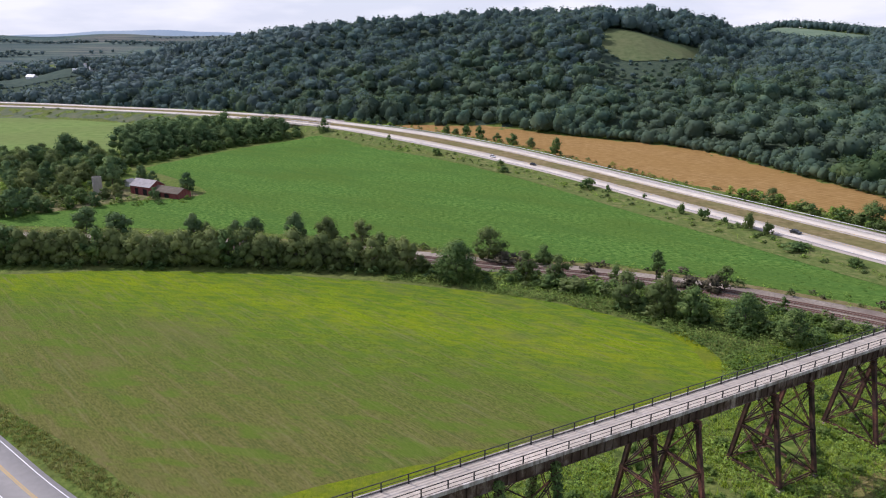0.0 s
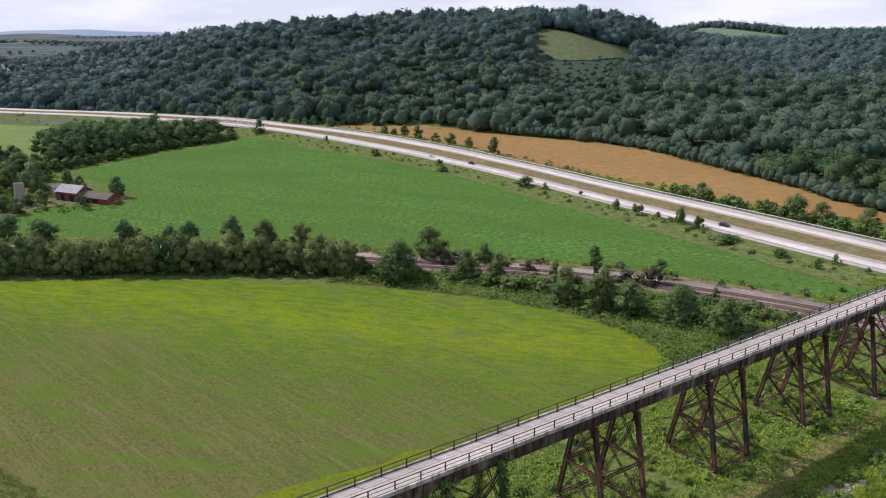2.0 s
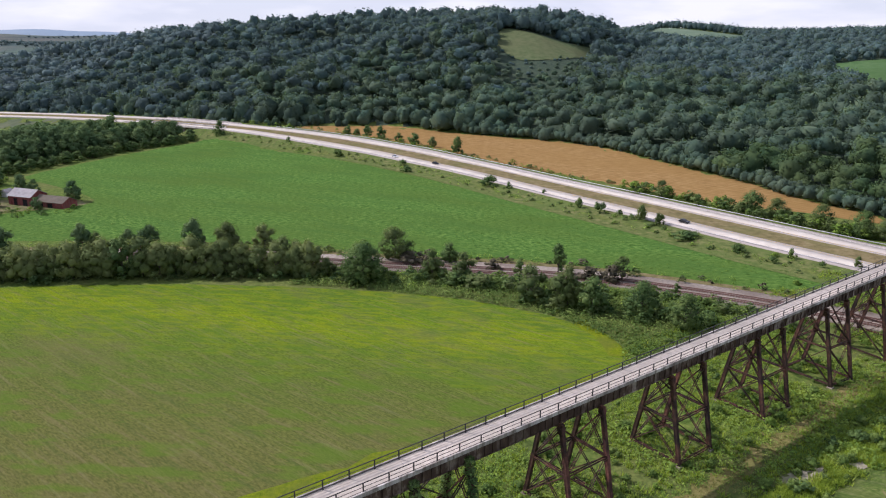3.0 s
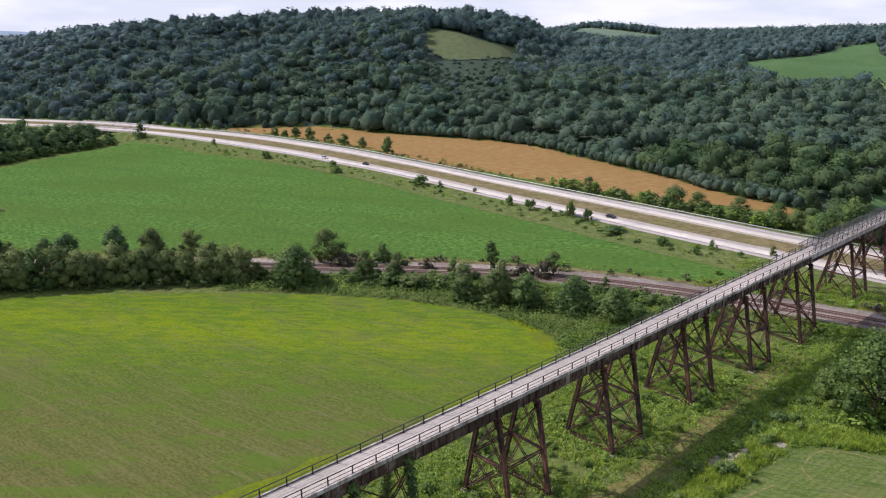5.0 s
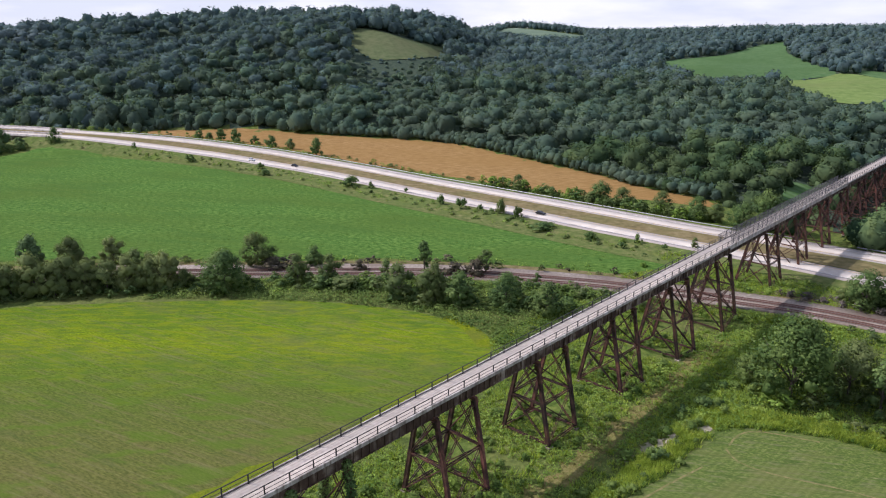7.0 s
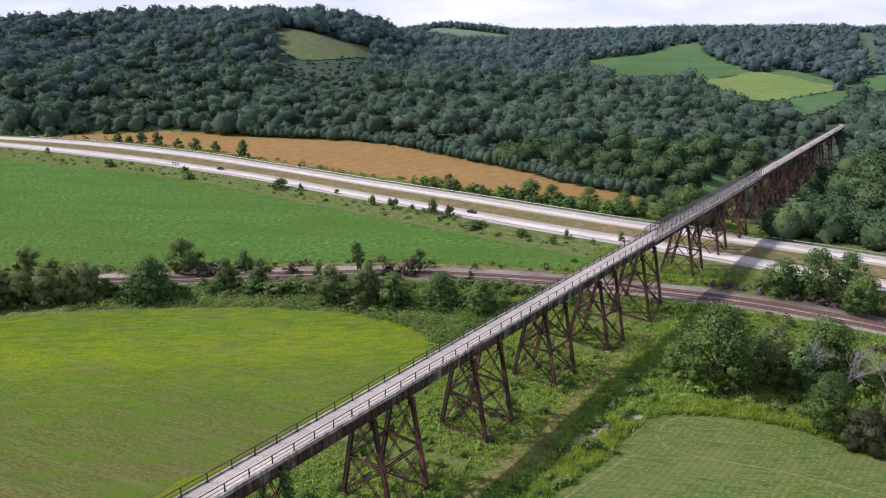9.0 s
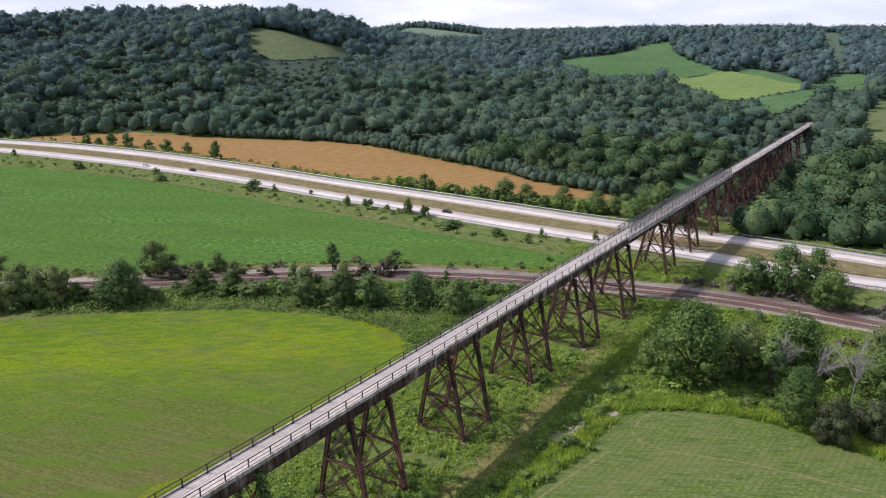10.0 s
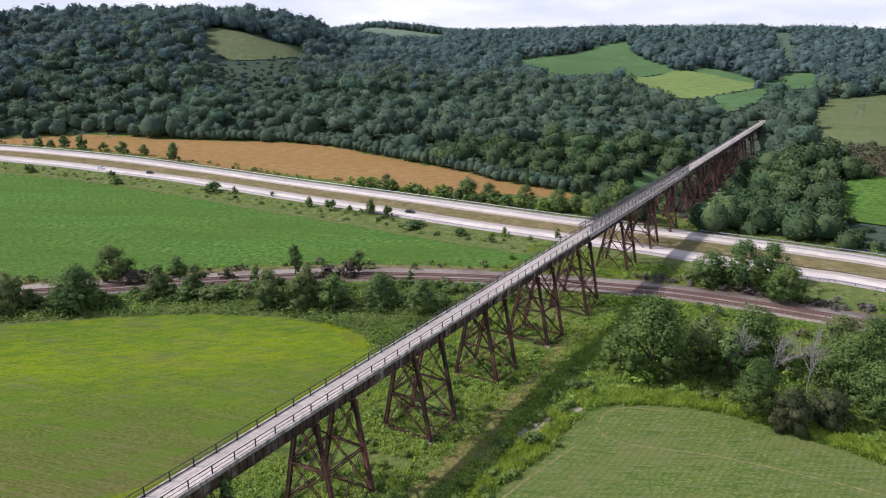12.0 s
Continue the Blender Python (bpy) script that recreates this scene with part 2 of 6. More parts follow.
M["stained_ballast"] = mat("rust_stained_ballast", [rgb(0.130, 0.094, 0.076), rgb(0.180, 0.134, 0.108), rgb(0.230, 0.180, 0.148)], 1.6, 8, bump=0.08, bump_scale=6,
                           big=(rgb(0.115, 0.075, 0.055), 0.6), big_scale=0.08)
M["tie"] = mat("creosoted_tie", [rgb(0.090, 0.056, 0.042), rgb(0.135, 0.086, 0.064)], 3.0, island=0.25)
M["rail"] = mat("rusty_rail", [rgb(0.11, 0.05, 0.035), rgb(0.17, 0.08, 0.055)], 3.0, rough=0.6, metal=0.3)
M["rust"] = mat("rusty_steel", [rgb(0.028, 0.016, 0.011), rgb(0.086, 0.040, 0.025), rgb(0.158, 0.078, 0.045)], 0.8, 9, rough=0.75,
                bump=0.02, bump_scale=9, big=(rgb(0.018, 0.013, 0.012), 0.8), big_scale=0.35, per_object=0.35, spec=0.25)
M["girder"] = mat("weathered_girder", [rgb(0.030, 0.018, 0.012), rgb(0.100, 0.064, 0.044), rgb(0.340, 0.285, 0.225)], 0.55, 9, rough=0.8,
                  bump=0.02, bump_scale=8, stretch=(1, 1, 0.45), big=(rgb(0.050, 0.030, 0.021), 0.75), big_scale=0.22, spec=0.25)
M["deck"] = mat("concrete_deck", [rgb(0.390, 0.330, 0.265), rgb(0.475, 0.410, 0.335), rgb(0.555, 0.490, 0.410)], 1.1, 8, bump=0.01,
                bump_scale=8, big=(rgb(0.410, 0.355, 0.290), 0.6), big_scale=0.12, per_object=0.06)
M["parapet"] = mat("stained_concrete_edge", [rgb(0.17, 0.145, 0.12), rgb(0.42, 0.385, 0.34), rgb(0.58, 0.545, 0.50)], 1.2, 8,
                   stretch=(1, 1, 0.2), big=(rgb(0.13, 0.105, 0.085), 0.6), big_scale=0.35)
M["dark_steel"] = mat("dark_painted_steel", [rgb(0.018, 0.018, 0.018), rgb(0.04, 0.038, 0.036)], 4.0, rough=0.55)
M["fence_wire"] = mat("weathered_fence_wire", [rgb(0.08, 0.08, 0.085), rgb(0.13, 0.13, 0.135)], 3.0, rough=0.7)
M["galv"] = mat("galvanised_steel", [rgb(0.20, 0.20, 0.20), rgb(0.30, 0.30, 0.30)], 2.0, rough=0.5, metal=0.5)
M["worn_hay"] = mat("worn_hay", [rgb(0.11, 0.125, 0.036), rgb(0.17, 0.160, 0.062), rgb(0.25, 0.205, 0.095)], 0.7, 8, rough=1.0, spec=0.02)
M["soil"] = mat("bare_dry_soil", [rgb(0.250, 0.215, 0.155), rgb(0.360, 0.315, 0.235), rgb(0.480, 0.430, 0.340)], 0.7, 8, bump=0.1,
                big=(rgb(0.13, 0.14, 0.05), 0.6), big_scale=0.1, spec=0.02, rough=1.0)
M["path"] = mat("worn_grass_path", [rgb(0.150, 0.142, 0.042), rgb(0.205, 0.172, 0.062), rgb(0.270, 0.208, 0.092)], 1.6, 9, bump=0.2,
                big=(rgb(0.130, 0.140, 0.040), 0.7), big_scale=0.14, spec=0.02, rough=1.0)
# leaf colour grows bluer and paler from valley to far hills: painted haze
M["forest"] = mat("hazed_hill_foliage", [rgb(0.073, 0.124, 0.132), rgb(0.097, 0.153, 0.148), rgb(0.129, 0.182, 0.157)], 0.11, 3, tone=0.24,
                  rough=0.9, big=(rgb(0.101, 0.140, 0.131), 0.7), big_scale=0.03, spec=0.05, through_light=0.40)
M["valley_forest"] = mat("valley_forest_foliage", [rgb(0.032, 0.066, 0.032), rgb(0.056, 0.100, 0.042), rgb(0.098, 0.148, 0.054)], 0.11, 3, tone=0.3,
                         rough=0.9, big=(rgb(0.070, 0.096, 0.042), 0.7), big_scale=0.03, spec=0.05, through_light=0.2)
M["hazed_mid_forest"] = mat("lightly_hazed_foliage", [rgb(0.054, 0.098, 0.078), rgb(0.080, 0.132, 0.088), rgb(0.118, 0.170, 0.095)], 0.11, 3, tone=0.24,
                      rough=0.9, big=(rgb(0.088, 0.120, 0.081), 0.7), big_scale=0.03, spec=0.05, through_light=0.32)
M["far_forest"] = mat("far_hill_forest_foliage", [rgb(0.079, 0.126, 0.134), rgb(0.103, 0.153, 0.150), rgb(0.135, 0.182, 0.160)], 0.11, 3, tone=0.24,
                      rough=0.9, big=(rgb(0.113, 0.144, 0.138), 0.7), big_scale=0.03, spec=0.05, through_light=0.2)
M["forest_floor"] = mat("forest_floor", [rgb(0.034, 0.052, 0.037), rgb(0.054, 0.078, 0.051), rgb(0.080, 0.098, 0.062)], 0.5, 6, rough=1.0, spec=0.02)
M["leaf"] = mat("tree_leaves", [rgb(0.056, 0.106, 0.034), rgb(0.094, 0.156, 0.046), rgb(0.146, 0.208, 0.062)], 0.12, 3, island=0.25, spec=0.1,
                rough=0.75, through_light=0.2)
M["leaf_far"] = mat("grove_tree_leaves", [rgb(0.058, 0.108, 0.046), rgb(0.096, 0.156, 0.062), rgb(0.144, 0.206, 0.080)], 0.12, 3, per_object=0.28, spec=0.05,
                    rough=0.9, through_light=0.16)
M["leaf_grove"] = mat("creekside_tree_leaves", [rgb(0.066, 0.118, 0.034), rgb(0.106, 0.172, 0.046), rgb(0.162, 0.232, 0.064)], 0.14, 4, island=0.4, spec=0.1,
                      rough=0.75, through_light=0.34)
M["leaf_hedge"] = mat("hedgerow_leaves", [rgb(0.100, 0.134, 0.048), rgb(0.138, 0.176, 0.062), rgb(0.184, 0.218, 0.082)], 0.12, 3, per_object=0.2, spec=0.05,
                      rough=0.85, through_light=0.25)
M["leaf_scrubby"] = mat("brownish_thicket_leaves", [rgb(0.046, 0.054, 0.026), rgb(0.068, 0.078, 0.036), rgb(0.096, 0.106, 0.048)], 0.2, 4, island=0.3, spec=0.05,
                        rough=0.85, through_light=0.2)
M["leaf_olive"] = mat("olive_leaves", [rgb(0.082, 0.122, 0.042), rgb(0.118, 0.162, 0.054), rgb(0.166, 0.206, 0.074)], 0.12, 3, island=0.18, spec=0.1,
                      rough=0.75, through_light=0.32)
M["weed"] = mat("weed_leaves", [rgb(0.110, 0.192, 0.034), rgb(0.176, 0.280, 0.050), rgb(0.250, 0.348, 0.070)], 0.15, 4, island=0.25, spec=0.1,
                rough=0.8, through_light=0.3)
M["bank_weed"] = mat("lush_weed_leaves", [rgb(0.074, 0.134, 0.030), rgb(0.122, 0.190, 0.044), rgb(0.180, 0.250, 0.062)], 0.15, 4, island=0.22, spec=0.1,
                     rough=0.8, through_light=0.28)
M["grass_blade"] = mat("tall_bright_grass", [rgb(0.190, 0.270, 0.036), rgb(0.270, 0.365, 0.052), rgb(0.350, 0.425, 0.080)], 0.25, 4, island=0.3, spec=0.05, through_light=0.42)
M["dry_weed"] = mat("dry_weeds", [rgb(0.140, 0.160, 0.042), rgb(0.200, 0.210, 0.062), rgb(0.270, 0.255, 0.092)], 0.2, 4, island=0.45, spec=0.05, through_light=0.25)
M["bean_leaf"] = mat("bean_leaves", [rgb(0.042, 0.095, 0.012), rgb(0.080, 0.150, 0.022), rgb(0.135, 0.215, 0.040)], 0.1, 4, island=0.28, spec=0.05, through_light=0.15)
M["scrub"] = mat("brown_scrub", [rgb(0.046, 0.042, 0.024), rgb(0.076, 0.067, 0.036), rgb(0.112, 0.100, 0.056)], 0.3, 3, island=0.5)
M["brush"] = mat("grey_purple_brush", [rgb(0.085, 0.072, 0.058), rgb(0.125, 0.106, 0.086), rgb(0.170, 0.146, 0.120)], 0.3, 3, island=0.35)
M["bark"] = mat("grey_bark", [rgb(0.06, 0.045, 0.035), rgb(0.12, 0.095, 0.075)], 3.0, bump=0.03, stretch=(1, 1, 0.3))
M["dead_wood"] = mat("bleached_dead_wood", [rgb(0.220, 0.200, 0.170), rgb(0.340, 0.310, 0.270)], 2.0, stretch=(1, 1, 0.3))
M["barn_red"] = mat("faded_red_boards", [rgb(0.13, 0.025, 0.022), rgb(0.22, 0.045, 0.04), rgb(0.28, 0.085, 0.07)], 0.8, 8, stretch=(3, 3, 0.3),
                    big=(rgb(0.20, 0.11, 0.09), 0.5), big_scale=0.3)
M["tin_roof"] = mat("pale_metal_roof", [rgb(0.30, 0.28, 0.27), rgb(0.42, 0.395, 0.385)], 0.6, rough=0.8, spec=0.1,
                    big=(rgb(0.38, 0.33, 0.30), 0.5), big_scale=0.3)
M["old_roof"] = mat("rust_brown_roof", [rgb(0.135, 0.115, 0.088), rgb(0.195, 0.170, 0.135)], 0.7, rough=0.9, spec=0.05, big=(rgb(0.150, 0.115, 0.080), 0.5), big_scale=0.3)
M["silo"] = mat("silo_concrete", [rgb(0.300, 0.275, 0.225), rgb(0.420, 0.390, 0.330)], 0.9, stretch=(1, 1, 0.25), big=(rgb(0.240, 0.215, 0.165), 0.6), big_scale=0.3)
M["white_wall"] = mat("white_siding", [rgb(0.66, 0.66, 0.64), rgb(0.76, 0.76, 0.74)], 0.7, rough=0.6)
M["black"] = mat("opening_shade", [rgb(0.012, 0.011, 0.010), rgb(0.02, 0.019, 0.018)], 1.0)
# farmland tints pushed towards blue, so distance haze sits in the colour
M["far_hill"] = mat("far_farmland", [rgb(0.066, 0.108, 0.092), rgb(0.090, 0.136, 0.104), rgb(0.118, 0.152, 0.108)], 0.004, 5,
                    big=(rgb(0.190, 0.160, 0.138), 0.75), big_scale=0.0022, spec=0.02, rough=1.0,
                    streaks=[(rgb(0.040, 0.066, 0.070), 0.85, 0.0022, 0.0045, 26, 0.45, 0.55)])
# pale blue of the air before the mountains, used as their base colour
M["far_ridge"] = mat("haze_blue_ridge", [rgb(0.22, 0.285, 0.345), rgb(0.26, 0.32, 0.375)], 0.003, 5, spec=0.02, rough=1.0)
M["scrubland"] = mat("brown_scrubland", [rgb(0.055, 0.046, 0.030), rgb(0.100, 0.078, 0.052), rgb(0.120, 0.118, 0.050)], 0.22, 8, bump=0.5, bump_scale=0.6,
                     big=(rgb(0.075, 0.095, 0.035), 0.7), big_scale=0.06, spec=0.02, rough=1.0)
# grass of the cable cut, its green dulled to show haze
M["cut_grass"] = mat("haze_dulled_grass", [rgb(0.060, 0.092, 0.060), rgb(0.078, 0.112, 0.070), rgb(0.100, 0.132, 0.080)], 0.05, 7, spec=0.02, rough=1.0)
# hilltop grass, lightened and blued in place of haze
M["far_meadow"] = mat("haze_paled_meadow", [rgb(0.110, 0.160, 0.105), rgb(0.135, 0.185, 0.120), rgb(0.160, 0.205, 0.135)], 0.02, 6, spec=0.02, rough=1.0)
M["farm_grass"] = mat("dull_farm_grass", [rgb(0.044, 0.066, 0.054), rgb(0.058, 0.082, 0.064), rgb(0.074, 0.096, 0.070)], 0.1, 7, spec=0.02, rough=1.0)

# ---- terrain ----
BRIDGE_AZ = radians(61.4)
BU = np.array([math.sin(BRIDGE_AZ), math.cos(BRIDGE_AZ)])      # along the viaduct
BN = np.array([-math.cos(BRIDGE_AZ), math.sin(BRIDGE_AZ)])     # across it
B_MID = 69.0                                                   # the viaduct's middle line


def on_bridge(s, n, z=0.0):
    """A place s metres along the viaduct and n metres beyond its middle line."""
    p = BU * s + BN * (B_MID + n)
    return Vector((p[0], p[1], z))


def smooth(a, b, v):
    k = np.clip((v - a) / (b - a), 0, 1)
    return k * k * (3 - 2 * k)


def curve_points(pts, step=6.0):
    """An even line through the given points (Catmull-Rom)."""
    p = np.array(pts, float)
    q = np.vstack([2 * p[0] - p[1], p, 2 * p[-1] - p[-2]])
    out = []
    for i in range(1, len(q) - 2):
        a, b, c, d = q[i - 1:i + 3]
        m = max(2, int(np.linalg.norm(c - b) / step))
        for k in range(m):
            t = k / m
            out.append(0.5 * ((2 * b) + (c - a) * t + (2 * a - 5 * b + 4 * c - d) * t * t + (3 * b - a - 3 * c + d) * t ** 3))
    out.append(p[-1])
    return np.array(out)


NEAR_LINE = curve_points([(-1250, 880), (-800, 800), (-451, 733), (-300, 685), (-223, 653), (-145, 606), (-81, 557), (-40, 520), (-8, 490), (22, 459), (49, 422), (73, 382),
                          (102, 326), (127, 281), (148, 241), (170, 203), (186, 175), (197, 154), (212, 127), (220, 112), (248, 30), (264, -60), (286, -300)])
FAR_LINE = curve_points([(-1250, 930), (-800, 845), (-473, 771), (-318, 716), (-233, 684), (-154, 643), (-112, 613), (-62, 568), (-8, 522), (24, 491), (54, 458), (81, 416),
                         (113, 355), (139, 308), (163, 264), (186, 222), (217, 173), (236, 138), (245, 118), (274, 35), (291, -60), (315, -300)])
MID_LINE = np.array([(p + FAR_LINE[np.argmin(np.hypot(*(FAR_LINE - p).T))]) / 2 for p in NEAR_LINE])
RAIL_LINE = curve_points([(-700, 330), (-400, 296), (-200, 264), (-100, 252), (-40, 243), (16, 226), (48, 216), (79, 203), (109, 184), (122, 174), (144, 155),
                          (160, 138), (174, 117), (188, 90), (204, 45), (214, 0), (226, -80), (240, -250)])
ROAD_LINE = curve_points([(-417.7, 333.0), (-257.7, 233.0), (-157.7, 166.0), (-101.7, 128.0), (-68.7, 102.0), (-45.7, 85.0), (-23.7, 67.0), (-5.7, 47.0), (10.3, 23.0), (22.3, -7.0), (32.3, -47.0), (62.3, -197.0)])


def away(x, y, line):
    """Distance to a line and the number of its nearest point."""
    x, y = np.asarray(x, float).ravel(), np.asarray(y, float).ravel()
    best, arg = np.full(x.shape, 1e9), np.zeros(x.shape, int)
    for i, (a, b) in enumerate(line):
        d = (x - a) ** 2 + (y - b) ** 2
        near = d < best
        best[near], arg[near] = d[near], i
    return np.sqrt(best), arg


def highway_z(y):
    return 1.0 + 5.5 * smooth(420, 570, y)


HILL_AZ = [-180, -110, -70, -45, -31, -24, -20, -16, -12, -7, 0, 6, 11, 15, 18, 21, 24, 28, 32, 40, 50, 56, 62, 75, 110, 180]
HILL_BASE = [900, 900, 1000, 1050, 960, 860, 800, 745, 690, 640, 626, 590, 555, 535, 515, 490, 463, 425, 393, 340, 300, 288, 280, 300, 600, 900]
HILL_TOP = [1800, 1800, 1600, 1500, 1400, 1200, 1120, 1060, 1020, 980, 950, 940, 940, 950, 980, 1060, 1200, 1400, 1500, 1600, 1650, 1700, 1700, 1700, 1700, 1800]
HILL_Z = [60, 60, 40, 25, 14, 31, 49, 62, 73, 81, 90, 94, 96, 96, 92, 84, 70, 64, 63, 63, 65, 66, 66, 62, 55, 60]


# the benches, fields and knolls of the eastern slopes: heights by bearing and distance
EAST_AZ = [22, 30, 36, 42, 48, 52, 54.4, 57, 61, 68]
EAST_R = [430, 560, 700, 850, 1000, 1200, 1400, 1650]
EAST_Z = [(0, 11, 25, 40, 54, 68, 70, 68), (2, 12, 24, 34, 44, 54, 62, 70), (6, 16, 26, 35, 42, 54, 66, 80), (8, 18, 26, 33, 42, 56, 69, 85),
          (9, 19, 25, 33, 41, 59, 77, 84), (10, 18, 23, 29, 39, 60, 79, 84), (12, 18, 22, 30, 41, 58, 72, 84), (18, 21, 22, 30, 45, 64, 79, 82),
          (21, 21.5, 22, 30, 45, 61, 71, 73), (21, 21.5, 22, 30, 44, 58, 64, 66)]


def east_slope(r, az, base):
    cols = np.array(EAST_Z, float)
    i = np.clip(np.interp(az, EAST_AZ, np.arange(len(EAST_AZ))), 0, len(EAST_AZ) - 1.001)
    j = np.clip(np.interp(r, EAST_R, np.arange(len(EAST_R))), 0, len(EAST_R) - 1.001)
    a, b = i.astype(int), j.astype(int)
    u, v = i - a, j - b
    z = (cols[a, b] * (1 - u) + cols[a + 1, b] * u) * (1 - v) + (cols[a, b + 1] * (1 - u) + cols[a + 1, b + 1] * u) * v
    return z * smooth(base, np.maximum(base + 20, 440), r)


def terrain(x, y):
    """Height of the ground: the flat valley, the hills round it, the highway's bank and the dip under the viaduct."""
    x, y = np.asarray(x, float), np.asarray(y, float)
    r, az = np.hypot(x, y), np.degrees(np.arctan2(x, y))
    base, top, high = (np.interp(az, HILL_AZ, v) for v in (HILL_BASE, HILL_TOP, HILL_Z))
    k = np.clip((r - base) / (top - base), 0, 1)
    z = high * (0.75 * k + 0.25 * k * k * (3 - 2 * k)) * smooth(0, 0.06, k)
    z = z - smooth(top, top + 900, r) * high * 0.35
    # shallow ravines and spurs on the slopes
    z = z + smooth(0.05, 0.4, k) * (1 - smooth(0.75, 1.0, k)) * (5.0 * np.sin(x * 0.021 + 0.006 * y) + 4.5 * np.sin(x * 0.011 - y * 0.017 + 1.0) + 2.2 * np.sin(x * 0.047 + y * 0.013))
    east = smooth(19, 25, az) * (1 - smooth(66, 74, az))
    roll = smooth(440, 560, r) * (1 - smooth(900, 1200, r)) * (1 - smooth(46, 52, az)) * (2.6 * np.sin(x * 0.026 - 0.019 * y) + 2.0 * np.sin(x * 0.012 + y * 0.034 + 2.0))
    z = z * (1 - east) + east * (east_slope(r, az, base) + roll - smooth(1800, 2600, r) * 30)
    # farther hill with an open top
    z = z + 27 * np.exp(-((az - 25.0) / 5.5) ** 2) * smooth(1300, 1760, r) * (1 - smooth(1850, 2600, r))
    # far end of the viaduct
    s, n = x * BU[0] + y * BU[1], x * BN[0] + y * BN[1] - B_MID
    dip = np.maximum(np.exp(-((s - 178) / 26) ** 2 - ((n + 2) / 16) ** 2), smooth(196, 214, s) * (1 - smooth(250, 262, s)) * np.exp(-((n + 2) / 16) ** 2))
    # wooded river valley below the far half of the viaduct
    gorge = smooth(302, 326, s) * (1 - smooth(430, 520, s)) * np.exp(-(n / 30) ** 2)
    z = z * (1 - gorge) - 7.5 * gorge
    end = smooth(505, 548, s) * (1 - smooth(600, 720, s)) * np.exp(-(n / 22) ** 2)
    z = z * (1 - end) + 18.6 * end
    if np.any(dip > 0.02):
        dip = dip * smooth(8, 16, away(x, y, RAIL_LINE)[0].reshape(np.shape(x)))
    return z - 3.0 * dip


def with_banks(x, y):
    """The terrain together with the bank that carries the highway."""
    z = terrain(x, y)
    sh = z.shape
    d, _ = away(x, y, MID_LINE[::3])
    d = d.reshape(sh)
    yy = np.asarray(y, float)
    hz = highway_z(yy) - 0.35
    gap = smooth(26, 40, np.hypot(np.asarray(x, float) + 130, yy - 602))     # the overpass
    bank = np.maximum(0, np.minimum(hz, hz - (d - 27) / 3.0)) * gap
    return np.where(d < 60, np.maximum(z, bank), z)


# ---- builders ----
rng = np.random.default_rng(7)


def mesh_np(name, verts, faces, normals=None):
    """A mesh from arrays of corners and of faces that all have as many corners; normals: the leaves' shading, corner by corner."""
    me = bpy.data.meshes.new(name)
    v, f = np.asarray(verts, np.float32), np.asarray(faces, np.int32)
    k = f.shape[1]
    me.vertices.add(len(v))
    me.vertices.foreach_set("co", v.ravel())
    me.loops.add(f.size)
    me.loops.foreach_set("vertex_index", f.ravel())
    me.polygons.add(len(f))
    me.polygons.foreach_set("loop_start", np.arange(0, f.size, k, dtype=np.int32))
    me.update(calc_edges=True)
    me.validate()
    if normals is not None:
        me.polygons.foreach_set("use_smooth", np.ones(len(me.polygons), bool))
        me.normals_split_custom_set_from_vertices(np.asarray(normals, np.float32).tolist())
    return me


def unit(v):
    return v / np.maximum(1e-9, np.linalg.norm(v, axis=-1, keepdims=True))


def give(name, me, material, parent=None, label="", m=None):
    """An object for a mesh, with a material, under a parent."""
    ob = new(name, me)
    if material and not me.materials:
        me.materials.append(material)
    if m is not None:
        ob.matrix_world = m
    if parent:
        ob.parent = parent
        if m is not None:
            ob.matrix_basis = m
    if label:
        ob["label"] = label
    return ob


def part(name, bm, material, parent=None, label="", m=None):
    """Links a bmesh as one mesh object."""
    me = bpy.data.meshes.new(name)
    bm.normal_update()
    bm.to_mesh(me)
    bm.free()
    return give(name, me, material, parent, label, m)


def box(bm, x0, x1, y0, y1, z0, z1, m=None):
    vs = [bm.verts.new((x, y, z)) for z in (z0, z1) for x, y in ((x0, y0), (x1, y0), (x1, y1), (x0, y1))]
    if m is not None:
        for v in vs:
            v.co = m @ v.co
    for q in ((3, 2, 1, 0), (4, 5, 6, 7), (0, 1, 5, 4), (1, 2, 6, 5), (2, 3, 7, 6), (3, 0, 4, 7)):
        bm.faces.new([vs[i] for i in q])
    return vs


def along(a, b, up=(0, 0, 1)):
    """A pose at a whose z axis points to b."""
    a, b = Vector(a), Vector(b)
    z = (b - a).normalized()
    u = Vector(up)
    if abs(z.dot(u)) > 0.98:
        u = Vector((1, 0, 0))
    x = u.cross(z).normalized()
    y = z.cross(x)
    r = Matrix((x, y, z)).transposed().to_4x4()
    return Matrix.Translation(a) @ r


